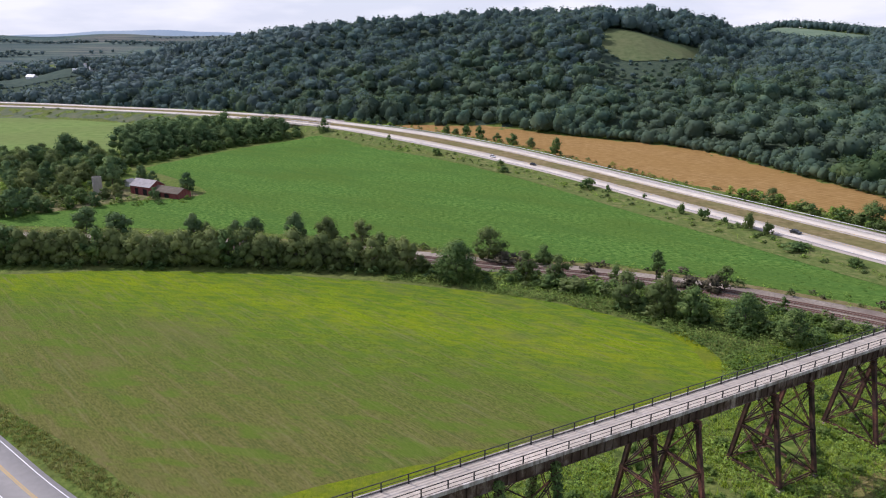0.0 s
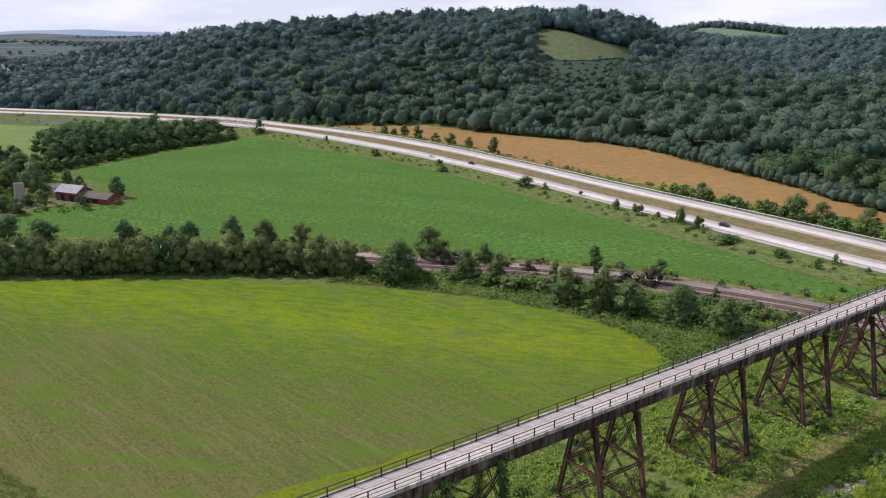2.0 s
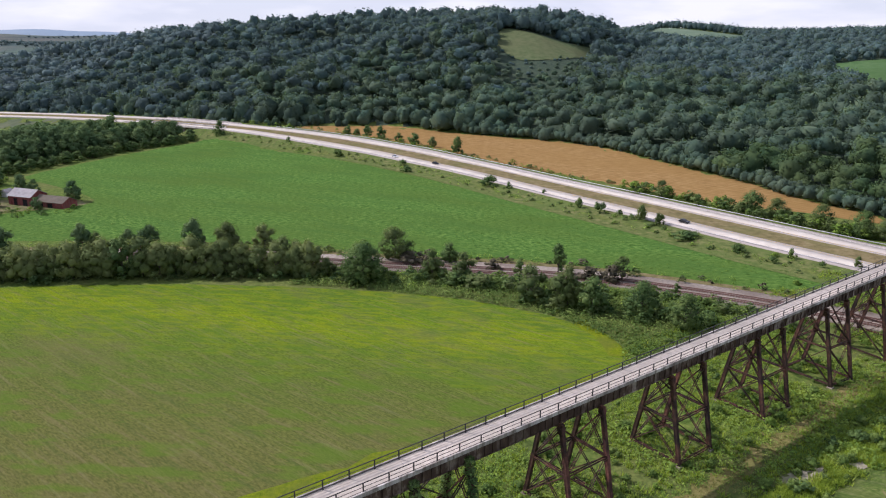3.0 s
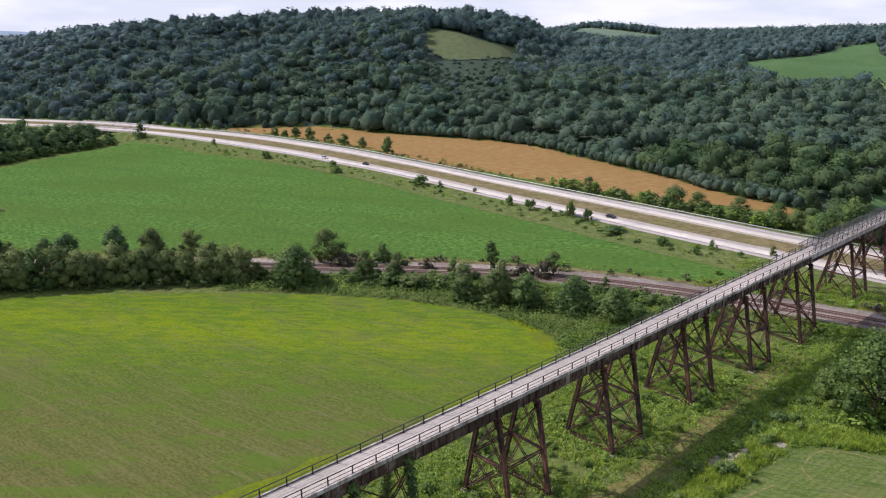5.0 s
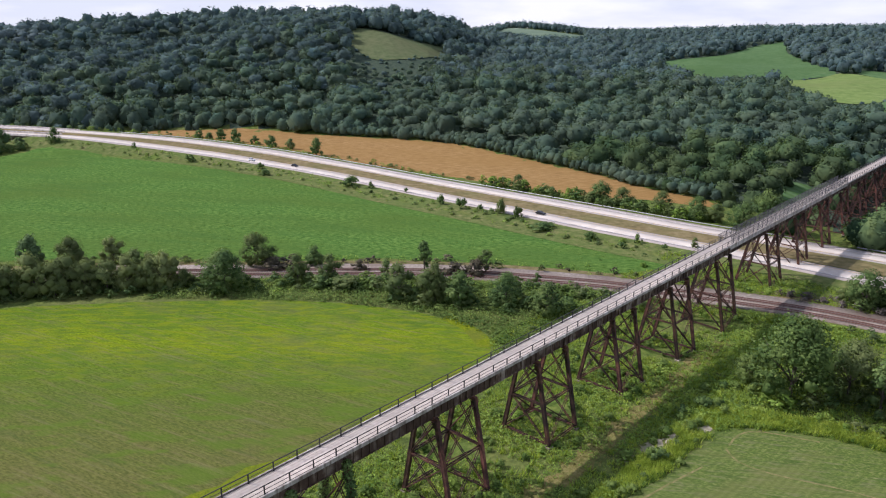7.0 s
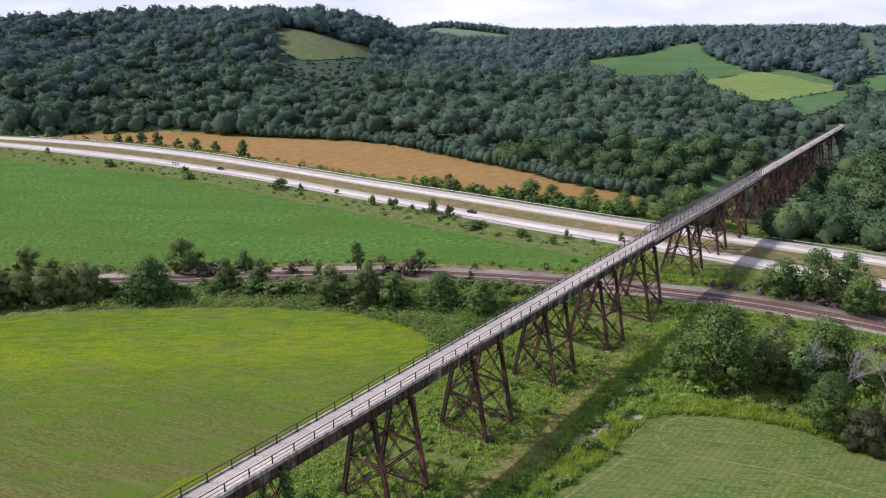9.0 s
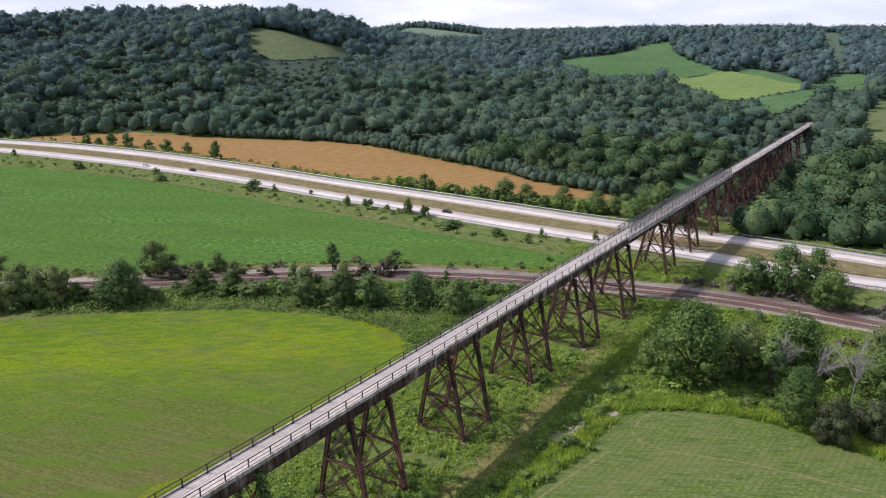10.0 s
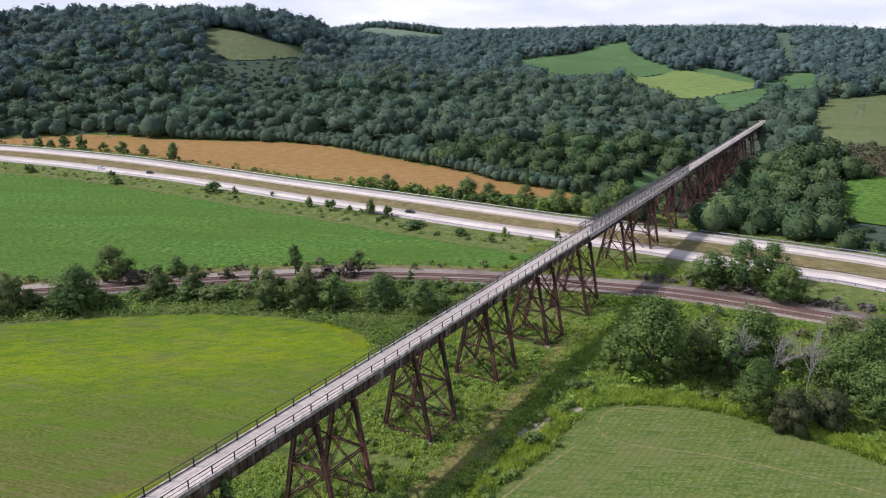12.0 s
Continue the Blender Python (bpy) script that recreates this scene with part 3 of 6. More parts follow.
def ribbon(line, offset, width, z_of, name, material, lift=0.0, thick=0.0, rows=1):
    """A strip that follows a line at an offset to its right."""
    p = np.asarray(line)
    d = np.gradient(p, axis=0)
    d /= np.linalg.norm(d, axis=1)[:, None]
    right = np.stack([d[:, 1], -d[:, 0]], 1)
    cols = np.linspace(offset - width / 2, offset + width / 2, rows + 1)
    verts = []
    for c in cols:
        q = p + right * c
        z = z_of(q[:, 0], q[:, 1]) + lift
        verts.append(np.column_stack([q, z]))
    if thick:
        for c in (0, -1):
            w = verts[c].copy()
            w[:, 2] -= thick
            if c == 0:
                verts.insert(0, w)
            else:
                verts.append(w)
    n, k = len(p), len(verts)
    v = np.concatenate(verts)
    f = [(c * n + i, c * n + i + 1, (c + 1) * n + i + 1, (c + 1) * n + i) for c in range(k - 1) for i in range(n - 1)]
    me = mesh_np(name, v, f)
    ob = give(name, me, material)
    return ob


def inside(x, y, poly):
    p = np.asarray(poly, float)
    res = np.zeros(np.shape(x), bool)
    j = len(p) - 1
    for i in range(len(p)):
        (xi, yi), (xj, yj) = p[i], p[j]
        cut = ((yi > y) != (yj > y)) & (x < (xj - xi) * (y - yi) / ((yj - yi) + 1e-12) + xi)
        res ^= cut
        j = i
    return res


def rounded(poly, step=8.0):
    p = list(poly)
    q = curve_points(p[-2:] + p + p[:2], step)
    a = min(range(len(q)), key=lambda i: abs(q[i][0] - p[0][0]) + abs(q[i][1] - p[0][1]) if i < len(q) // 2 else 1e9)
    b = max(range(len(q)), key=lambda i: -(abs(q[i][0] - p[0][0]) + abs(q[i][1] - p[0][1])) if i > len(q) // 2 else -1e9)
    return q[a:b]


def field(name, poly, material, lift, cell=0.0, jag=0.8):
    """A crop field: its outline, slightly uneven, laid on the terrain."""
    ring = rounded(poly)
    ring = ring + rng.normal(0, jag, ring.shape) * 0.5
    bm = bmesh.new()
    vs = [bm.verts.new((x, y, 0)) for x, y in ring]
    es = [bm.edges.new((vs[i], vs[(i + 1) % len(vs)])) for i in range(len(vs))]
    bmesh.ops.triangle_fill(bm, use_beauty=True, edges=es)
    if cell:
        lo, hi = ring.min(0), ring.max(0)
        for axis in (0, 1):
            v = math.ceil(lo[axis] / cell) * cell
            while v < hi[axis]:
                co, no = [0, 0, 0], [0, 0, 0]
                co[axis], no[axis] = v, 1
                bmesh.ops.bisect_plane(bm, geom=bm.verts[:] + bm.edges[:] + bm.faces[:], plane_co=co, plane_no=no)
                v += cell
    xy = np.array([v.co[:2] for v in bm.verts])
    zz = with_banks(xy[:, 0], xy[:, 1])
    for v, z in zip(bm.verts, zz):
        v.co.z = z + lift
    for f in bm.faces:
        if f.normal.z < 0:
            f.normal_flip()
    bmesh.ops.recalc_face_normals(bm, faces=bm.faces[:])
    return part(name, bm, material)


# ---- ground ----
RINGS = np.concatenate([np.arange(0, 320, 8.0), np.arange(320, 760, 11), np.arange(760, 1300, 18), np.geomspace(1300, 4900, 40)])
ANG = np.concatenate([np.arange(-38, 68, 0.7), np.arange(68, 322, 3.0)])
ra, an = np.meshgrid(RINGS[1:], np.radians(ANG), indexing="ij")
gx, gy = ra * np.sin(an), ra * np.cos(an)
gz = with_banks(gx, gy)
# distant ridges beyond the near hills
far = smooth(1900, 3000, ra)
ridge = 74 + 6 * smooth(-0.14, -0.35, np.where(an > np.pi, an - 2 * np.pi, an)) + 14 * np.sin(an * 7 + 0.4) + 9 * np.sin(an * 17 + 1.3) + 5 * np.sin(an * 41)
gz = gz * (1 - far) + far * (ridge * (0.55 + 0.45 * np.sin(ra * 0.0042 + an * 5)) + 8)
nv, na = gx.shape
verts = np.concatenate([[[0, 0, 0]], np.column_stack([gx.ravel(), gy.ravel(), gz.ravel()])])
quads = [(1 + i * na + j, 1 + (i + 1) * na + j, 1 + (i + 1) * na + (j + 1) % na, 1 + i * na + (j + 1) % na) for i in range(nv - 1) for j in range(na)]
quads = np.array(quads)[:, ::-1]
fan = np.array([(0, 1 + (j + 1) % na, 1 + j, 0) for j in range(na)])
me = bpy.data.meshes.new("ground")
me.from_pydata(verts.tolist(), [], [tuple(q) for q in quads.tolist()] + [tuple(q[:3]) for q in fan.tolist()])
me.materials.append(M["meadow"])
me.materials.append(M["far_hill"])
me.materials.append(M["forest_floor"])
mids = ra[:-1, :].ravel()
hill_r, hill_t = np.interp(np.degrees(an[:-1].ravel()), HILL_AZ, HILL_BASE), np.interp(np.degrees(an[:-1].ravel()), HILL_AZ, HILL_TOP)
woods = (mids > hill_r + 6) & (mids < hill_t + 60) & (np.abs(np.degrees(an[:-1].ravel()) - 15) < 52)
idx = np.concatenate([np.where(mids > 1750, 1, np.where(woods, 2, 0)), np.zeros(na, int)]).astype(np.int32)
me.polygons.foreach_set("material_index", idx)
me.polygons.foreach_set("use_smooth", np.ones(len(idx), bool))
ground = tagged(new("ground", me), "grassy valley floor rising to wooded hills", "ground", kind="structure")

HAY = [(-143, 217), (-108, 221), (-67, 219), (-30, 213), (7, 203), (34, 191.5), (54, 176.5), (63.5, 162), (66, 152), (57.5, 138.5), (37, 121.5), (9.5, 104), (-10, 96),
       (-28, 88), (-46, 98), (-66, 114), (-92, 132), (-125, 155), (-170, 188), (-215, 215), (-185, 219)]
BEAN = [(-250, 285), (-170, 302), (-148, 322), (-117, 338), (-130, 364), (-170, 405), (-172, 420), (-153, 462), (-131, 501), (-103, 538), (-86, 530), (-39, 486), (0, 441), (27, 404), (50, 367), (71, 331), (91, 303), (107, 277),
        (121, 251), (135, 227), (145, 208), (149, 197), (145, 188), (121, 189), (97, 203), (84, 209), (60, 228), (23, 237), (-18, 255), (-60, 266), (-120, 275)]
GRAIN = [(-38, 632), (37, 615), (96, 561), (133, 529), (166, 496), (189, 431), (201, 385), (211, 341), (214, 312), (220, 288), (227, 264), (219, 257), (209, 267), (199, 279), (181, 292), (160, 316), (141, 347), (119, 378), (96, 414), (77, 452), (43, 516), (10, 563), (-34, 612)]
EAST_HAY = [(58, 84), (72, 89), (88, 97), (97, 97), (112, 86), (119, 72), (125, 50), (124, 10), (95, -30), (40, -20), (34, 30), (44, 66)]
tagged(field("hay_field", HAY, M["hay"], 0.06), "mown yellow-green hay field with faint rows", "field", kind="structure")
tagged(field("bean_field", BEAN, M["bean"], 0.06), "deep green soybean field", "field", kind="structure")
tagged(field("grain_field", GRAIN, M["grain"], 0.05, 25), "ripe orange-brown grain field", "field", kind="structure")
tagged(field("hay_field_east", EAST_HAY, M["hay_east"], 0.05), "mown green hay field with wheel tracks", "field", kind="structure")
MARGIN_END = [(66, 150), (66, 162), (62, 171), (59, 169), (62, 161), (62, 150)]
tagged(field("hay_margin", MARGIN_END, M["hay_margin"], 0.09, 0, 1.6), "lush yellow-green end of the hay field", "field", kind="structure")
MARGIN = [(-30, 95), (-11, 98), (10, 105.5), (37, 122.5), (56, 138), (52, 141), (34, 129), (20, 120), (4, 115), (-5, 111), (-14, 107.5), (-22, 104), (-29, 99)]
tagged(field("hay_margin", MARGIN, M["hay_margin"], 0.09, 0, 1.6), "lush yellow-green edge of the hay field", "field", kind="structure")
WEST = [(-560, 500), (-330, 455), (-230, 470), (-205, 520), (-215, 590), (-330, 660), (-520, 690), (-640, 600)]
tagged(field("pasture_field", WEST, M["hill_hay"], 0.05, 25), "light green pasture beside the highway", "field", kind="structure")
CLEARING = [(165, 800), (183, 826), (223, 806), (257, 812), (298, 826), (240, 742), (200, 722), (176, 728), (166, 765)]
HILL_GREEN = [(585, 823), (697, 842), (863, 950), (925, 960), (802, 824), (748, 731), (680, 625), (640, 618), (575, 610), (500, 622), (540, 730)]
HILL_HAY = [(575, 605), (640, 612), (680, 620), (686, 597), (660, 499), (637, 468), (583, 456), (528, 441), (512, 450), (522, 500)]
HILL_GREEN2 = [(528, 437), (583, 452), (632, 462), (600, 430), (470, 368), (468, 386)]
HILL_STRIP = [(704, 623), (727, 602), (700, 537), (655, 479), (667, 528), (685, 587)]
EAST_PASTURE = [(490, 322), (595, 372), (660, 360), (640, 300), (374, 196), (376, 225), (416, 263)]
EAST_GREEN = [(314, 186), (332, 171), (310, 140), (284, 145), (282, 165)]
GLADE = [(282, 277), (291, 264), (270, 250), (260, 258)]
FARM_FIELD = [(-640, 1005), (-571, 1000), (-500, 1012), (-488, 1032), (-520, 1052), (-600, 1110), (-720, 1140)]
HILL_LOW = [(650, 475), (724, 508), (762, 508), (742, 476), (668, 430), (640, 440), (636, 458)]
CABLE_CUT = [(1330, 977), (1350, 952), (905, 622), (800, 548), (770, 520), (762, 532), (885, 636)]
TOP_FIELD = [(700, 1580), (714, 1490), (765, 1426), (805, 1390), (740, 1290), (620, 1260), (600, 1400)]
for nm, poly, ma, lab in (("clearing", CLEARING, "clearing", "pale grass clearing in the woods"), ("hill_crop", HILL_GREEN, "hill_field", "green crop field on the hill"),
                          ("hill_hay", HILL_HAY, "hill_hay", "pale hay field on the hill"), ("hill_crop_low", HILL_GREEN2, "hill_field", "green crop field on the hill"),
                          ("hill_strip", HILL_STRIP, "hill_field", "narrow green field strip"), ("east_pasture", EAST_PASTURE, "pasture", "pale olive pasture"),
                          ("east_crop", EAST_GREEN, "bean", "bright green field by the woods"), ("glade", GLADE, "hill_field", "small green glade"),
                          ("hill_low", HILL_LOW, "hill_field", "dull green field below the wooded knolls"), ("cable_cut", CABLE_CUT, "cut_grass", "cleared grassy strip under a power cable"), ("top_field", TOP_FIELD, "far_meadow", "distant hilltop field paled by painted haze"), ("farm_field", FARM_FIELD, "farm_grass", "pale stubble field round a farm")):
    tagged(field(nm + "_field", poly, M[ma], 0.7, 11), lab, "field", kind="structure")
SCRUB_SLOPE = [(371, 218), (372, 196), (333, 171), (322, 188)]
tagged(field("scrub_slope", SCRUB_SLOPE, M["scrubland"], 0.3, 11), "bare brown scrubby slope", "scrub", kind="structure")

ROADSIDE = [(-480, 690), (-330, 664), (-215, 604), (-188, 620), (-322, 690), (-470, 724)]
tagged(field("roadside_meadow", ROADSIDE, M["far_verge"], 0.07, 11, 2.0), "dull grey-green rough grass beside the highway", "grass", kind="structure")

# ---- roads ----


def hz(x, y):
    return highway_z(y)


for nm, line in (("near", NEAR_LINE), ("far", FAR_LINE)):
    road = ribbon(line, 0, 7.6, hz, "highway_" + nm, M["concrete_road"], thick=0.5)
    for side in (-1, 1):
        w = 3.2 if (side < 0) == (nm == "far") else 1.5
        tagged(ribbon(line, side * (3.8 + w / 2), w, hz, "shoulder_" + nm, M["shoulder"], -0.01, thick=0.5), "worn pale highway shoulder", "road", kind="structure")
    tagged(road, "pale concrete dual carriageway with two lanes", "road", kind="structure")
    for off, w, ma in ((-3.75, 0.2, "white_paint"), (3.75, 0.2, "yellow_paint")):
        tagged(ribbon(line, off if nm == "far" else -off, w, hz, "edge_line_" + nm, M[ma], 0.02), "painted edge line", "road marking", kind="structure")
median = ribbon(MID_LINE, 0, 13.0, hz, "median", M["median"], -0.12, rows=4)
tagged(median, "dry yellowish grass median", "grass", kind="structure")
tagged(ribbon(NEAR_LINE[(NEAR_LINE[:, 0] > -120) & (NEAR_LINE[:, 1] > 105)], 16.0, 22.0, with_banks, "verge_near", M["verge"], 0.14, rows=9), "rough olive-brown grass bank below the highway", "grass", kind="structure")
ROAD_EDGE = ribbon(ROAD_LINE, 0, 8.4, lambda x, y: 0 * x, "road_local", M["asphalt"], 0.22, thick=0.4)
tagged(ROAD_EDGE, "grey two-lane asphalt country road", "road", kind="structure")
for off, w, ma in ((-3.35, 0.16, "white_paint"), (3.35, 0.16, "white_paint"), (-0.16, 0.12, "yellow_paint"), (0.16, 0.12, "yellow_paint")):
    tagged(ribbon(ROAD_LINE, off, w, lambda x, y: 0 * x, "road_line", M[ma], 0.235), "painted road line", "road marking", kind="structure")
bed = ribbon(RAIL_LINE, -1.7, 13.4, lambda x, y: 0 * x, "rail_bed", M["ballast"], 0.35, thick=0.5)
tagged(bed, "grey-brown stone ballast railway bed", "railway", kind="structure")
for c in (-2.15, 2.15):
    tagged(ribbon(RAIL_LINE, c, 3.0, lambda x, y: 0 * x, "track_bed", M["stained_ballast"], 0.47), "rust-brown stained ballast between the rails", "railway", kind="structure")
    for g in (-0.75, 0.75):
        tagged(ribbon(RAIL_LINE, c + g, 0.16, lambda x, y: 0 * x, "rail", M["rail"], 0.66, thick=0.17), "rusty steel rail", "rail", kind="structure")
    p = curve_points(RAIL_LINE, 0.75)
    d = np.gradient(p, axis=0)
    d /= np.linalg.norm(d, axis=1)[:, None]
    keep = (p[:, 0] > -60) & (p[:, 1] > 20)
    p, d = p[keep], d[keep]
    r = np.stack([d[:, 1], -d[:, 0]], 1)
    mid = p + r * c
    cube = np.array([(a, b, e) for e in (0.34, 0.52) for a, b in ((-1.3, -0.13), (1.3, -0.13), (1.3, 0.13), (-1.3, 0.13))])
    v = (mid[:, None, :] + r[:, None, :] * cube[None, :, 0:1] + d[:, None, :] * cube[None, :, 1:2])
    v = np.concatenate([v, np.broadcast_to(cube[None, :, 2:3], v.shape[:2] + (1,))], 2).reshape(-1, 3)
    fq = np.array([(4, 5, 6, 7), (0, 1, 5, 4), (1, 2, 6, 5), (2, 3, 7, 6), (3, 0, 4, 7)])
    f = (np.arange(len(mid))[:, None, None] * 8 + fq[None]).reshape(-1, 4)
    tagged(give("railway_ties", mesh_np("railway_ties", v, f), M["tie"]), "dark wooden railway ties", "railway tie", kind="stuff")

# ---- viaduct ----
DECK_Z, LEG_TOP = 18.95, 16.15
HALF = 1.78
PERIOD, LEG_GAP, FIRST = 27.4, 9.3, 72.3
LONG_SPAN = 10.5            # the span over the railway is that much longer
S0, S1 = -63.0, 540.0
viaduct = tagged(new("railway_viaduct"), "long rusty steel trestle viaduct with a concrete trail deck", "bridge")
BM = Matrix.Translation(on_bridge(0, 0)) @ Matrix.Rotation(math.pi / 2 - BRIDGE_AZ, 4, "Z")   # x along, y across


def bar_mesh(name, length, w, h, lacing, step=1.3):
    """A built-up member along z: two channels tied by lacing bars."""
    bm = bmesh.new()
    if lacing:
        for s in (-1, 1):
            box(bm, s * w / 2 - 0.05, s * w / 2 + 0.05, -h / 2, h / 2, 0, length)
        k = int(length / step)
        for i in range(k):
            z = (i + 0.5) * length / k
            m = Matrix.Translation((0, 0, z)) @ Matrix.Rotation(radians(38 if i % 2 else -38), 4, "Y")
            for y in (-h / 2, h / 2):
                box(bm, -w * 0.62, w * 0.62, y - 0.012, y + 0.012, -0.05, 0.05, m)
    else:
        for s in (-1, 1):
            box(bm, s * w / 2 - 0.06, s * w / 2 + 0.06, -h / 2, h / 2, 0, length)
        box(bm, -w / 2 + 0.06, w / 2 - 0.06, -h / 2 + 0.05, h / 2 - 0.05, 0, length)
        for z in (0.0, length * 0.5 - 0.5, length - 0.9):
            box(bm, -w / 2 - 0.1, w / 2 + 0.1, -h / 2 - 0.03, h / 2 + 0.03, z, z + 0.9)
    me = bpy.data.meshes.new(name)
    bm.normal_update()
    bm.to_mesh(me)
    bm.free()
    return me


LEG_ME = bar_mesh("leg", 16.0, 0.56, 0.62, False)
BRACE_ME = bar_mesh("brace", 10.0, 0.36, 0.16, True)
STRUT_ME = bar_mesh("strut", 10.0, 0.48, 0.26, True, 0.9)
bm = bmesh.new()
box(bm, -0.6, 0.6, -0.6, 0.6, -1.5, 0.12)
bmesh.ops.bevel(bm, geom=bm.edges[:], offset=0.06, segments=1, affect="EDGES")
PED_ME = bpy.data.meshes.new("pedestal")
bm.to_mesh(PED_ME)
bm.free()


bm = bmesh.new()
box(bm, -0.3, 0.3, -2.5, 2.5, -0.1, 0.5)
CAP_ME = bpy.data.meshes.new("cap_beam")
bm.to_mesh(CAP_ME)
bm.free()
bm = bmesh.new()
vs = box(bm, -0.6, 0.6, -0.40, 0.40, -1.3, -0.1)
for v in vs[:4]:
    v.co.x *= 0.6
GUSSET_ME = bpy.data.meshes.new("gusset")
bm.to_mesh(GUSSET_ME)
bm.free()


def member(name, me, length, a, b, material, parent):
    m = along(a, b)
    k = (Vector(b) - Vector(a)).length / length
    return give(name, me, material, parent, m=m @ Matrix.Diagonal((1, 1, k, 1)))


def tower(s):
    """A braced four-legged tower, its first legs s metres along."""
    cap = bmesh.new()
    box(cap, s - 0.3, s + LEG_GAP + 0.3, -0.12, 0.12, LEG_TOP + 0.1, LEG_TOP + 0.4)
    t = part("tower", cap, M["rust"], viaduct, "braced rusty steel trestle tower")
    for x in (s, s + LEG_GAP):
        give("cap_beam", CAP_ME, M["rust"], t, m=Matrix.Translation((x, 0, LEG_TOP)))
        for y in (-2.1, 2.1):
            give("gusset", GUSSET_ME, M["rust"], t, m=Matrix.Translation((x, y, LEG_TOP)))
    g = {}
    for i, x in enumerate((s, s + LEG_GAP)):
        for j in (-1, 1):
            slope = 3.2 / 16.2
            y = j * 5.2
            for _ in range(2):
                q = BM @ Vector((x, y, 0))
                z = float(terrain(q.x, q.y))
                y = j * (2.1 + slope * max(2.0, LEG_TOP - z))
            g[i, j] = Vector((x, y, z + 0.15))
    top = {(i, j): Vector((s + i * LEG_GAP, j * 2.1, LEG_TOP)) for i in (0, 1) for j in (-1, 1)}
    tall = LEG_TOP - min(v.z for v in g.values())
    panels = 3 if tall > 21 else 2 if tall > 9 else 1
    if tall > 2.5:
        for k in g:
            member("leg", LEG_ME, 16.0, g[k], top[k], M["rust"], t)
            give("pedestal", PED_ME, M["ballast"], t, m=Matrix.Translation(g[k]))
        at = lambda k, f: g[k].lerp(top[k], f)
        levels = [0.03 + 0.95 * p / panels for p in range(panels + 1)]
        faces = (((0, -1), (1, -1)), ((0, 1), (1, 1)), ((0, -1), (0, 1)), ((1, -1), (1, 1)))
        for a, b in faces:
            for p in range(panels):
                lo, hi = levels[p], levels[p + 1]
                member("brace", BRACE_ME, 10.0, at(a, lo), at(b, hi), M["rust"], t)
                member("brace", BRACE_ME, 10.0, at(b, lo), at(a, hi), M["rust"], t)
                member("strut", STRUT_ME, 10.0, at(a, lo), at(b, lo), M["rust"], t)


SPANS = []
k = -5
while FIRST + k * PERIOD + LONG_SPAN + LEG_GAP < S1 - 4:
    a = FIRST + k * PERIOD + (LONG_SPAN if k > 4 else 0.0)
    if a > S0 + 5:
        tower(a)
        SPANS += [(a, a + LEG_GAP), (a + LEG_GAP, a + PERIOD + (LONG_SPAN if k == 4 else 0.0))]
    k += 1
SPANS = [(S0, SPANS[0][0])] + SPANS
SPANS[-1] = (SPANS[-1][0], S1)
FENCE = (193.0, 318.0)       # stretch over the highway, with screens


def girder_mesh(length, deep):
    bm = bmesh.new()
    for y in (-1.55, 1.55):
        box(bm, 0.06, length - 0.06, y - 0.03, y + 0.03, -deep, 0)
        box(bm, 0.06, length - 0.06, y - 0.24, y + 0.24, -deep - 0.06, -deep)
        box(bm, 0.06, length - 0.06, y - 0.22, y + 0.22, -0.05, 0.0)
        n = max(2, round(length / 1.5))
        for i in range(n + 1):
            x = 0.12 + (length - 0.24) * i / n
            for o in (-0.12, 0.12):
                box(bm, x - 0.03, x + 0.03, y + o - 0.09, y + o + 0.09, -deep, -0.05)
    for i in range(1, int(length / 3)):
        x = i * 3.0
        box(bm, x - 0.08, x + 0.08, -1.5, 1.5, -deep + 0.3, -deep + 0.6)
    return bm


for a, b in SPANS:
    L = b - a
    screened = FENCE[0] < (a + b) / 2 < FENCE[1]
    here = Matrix.Translation((a, 0, 0))
    bm = bmesh.new()
    box(bm, 0.01, L - 0.01, -HALF - 0.12, HALF + 0.12, DECK_Z - 0.28, DECK_Z)
    part("deck_slab", bm, M["deck"], viaduct, m=here)
    bm = bmesh.new()
    for y in (-1, 1):
        y0 = y * (HALF + 0.13)
        lo = DECK_Z - (1.15 if screened else 0.42)
        box(bm, 0.02, L - 0.02, min(y0, y0 + y * 0.16), max(y0, y0 + y * 0.16), lo, DECK_Z + 0.14)
        box(bm, 0.02, L - 0.02, min(y0, y0 + y * 0.22), max(y0, y0 + y * 0.22), DECK_Z + 0.143, DECK_Z + 0.22)
    part("edge_beam", bm, M["parapet"], viaduct, "stained concrete edge beam", m=here)
    part("girder", girder_mesh(L, 2.1 if L > 12 else 2.0), M["girder"], viaduct, "riveted plate girders", m=here @ Matrix.Translation((0, 0, DECK_Z - 0.29)))
    for y in (-HALF, HALF):
        bm = bmesh.new()
        heights = (1.37, 0.78, 0.22) if not screened else (2.45, 1.37, 0.78, 0.22)
        for z in heights:
            w = 0.05 if z in (1.37, 2.45) else 0.03
            box(bm, 0, L, y - w, y + w, DECK_Z + z - w, DECK_Z + z + w)
        part("rail_bar", bm, M["dark_steel"], viaduct, "dark steel railing bars", m=here)
        if screened:
            bm = bmesh.new()
            x = 0.25
            while x < L:
                box(bm, x - 0.012, x + 0.012, y - 0.012, y + 0.012, DECK_Z + 0.2, DECK_Z + 2.45)
                x += 0.22
            part("fence_screen", bm, M["fence_wire"], viaduct, "grey tall screen of thin bars", m=here)
bm = bmesh.new()
box(bm, -0.072, 0.072, -0.072, 0.072, 0, 1.4)
box(bm, -0.11, 0.11, -0.11, 0.11, 0, 0.04)
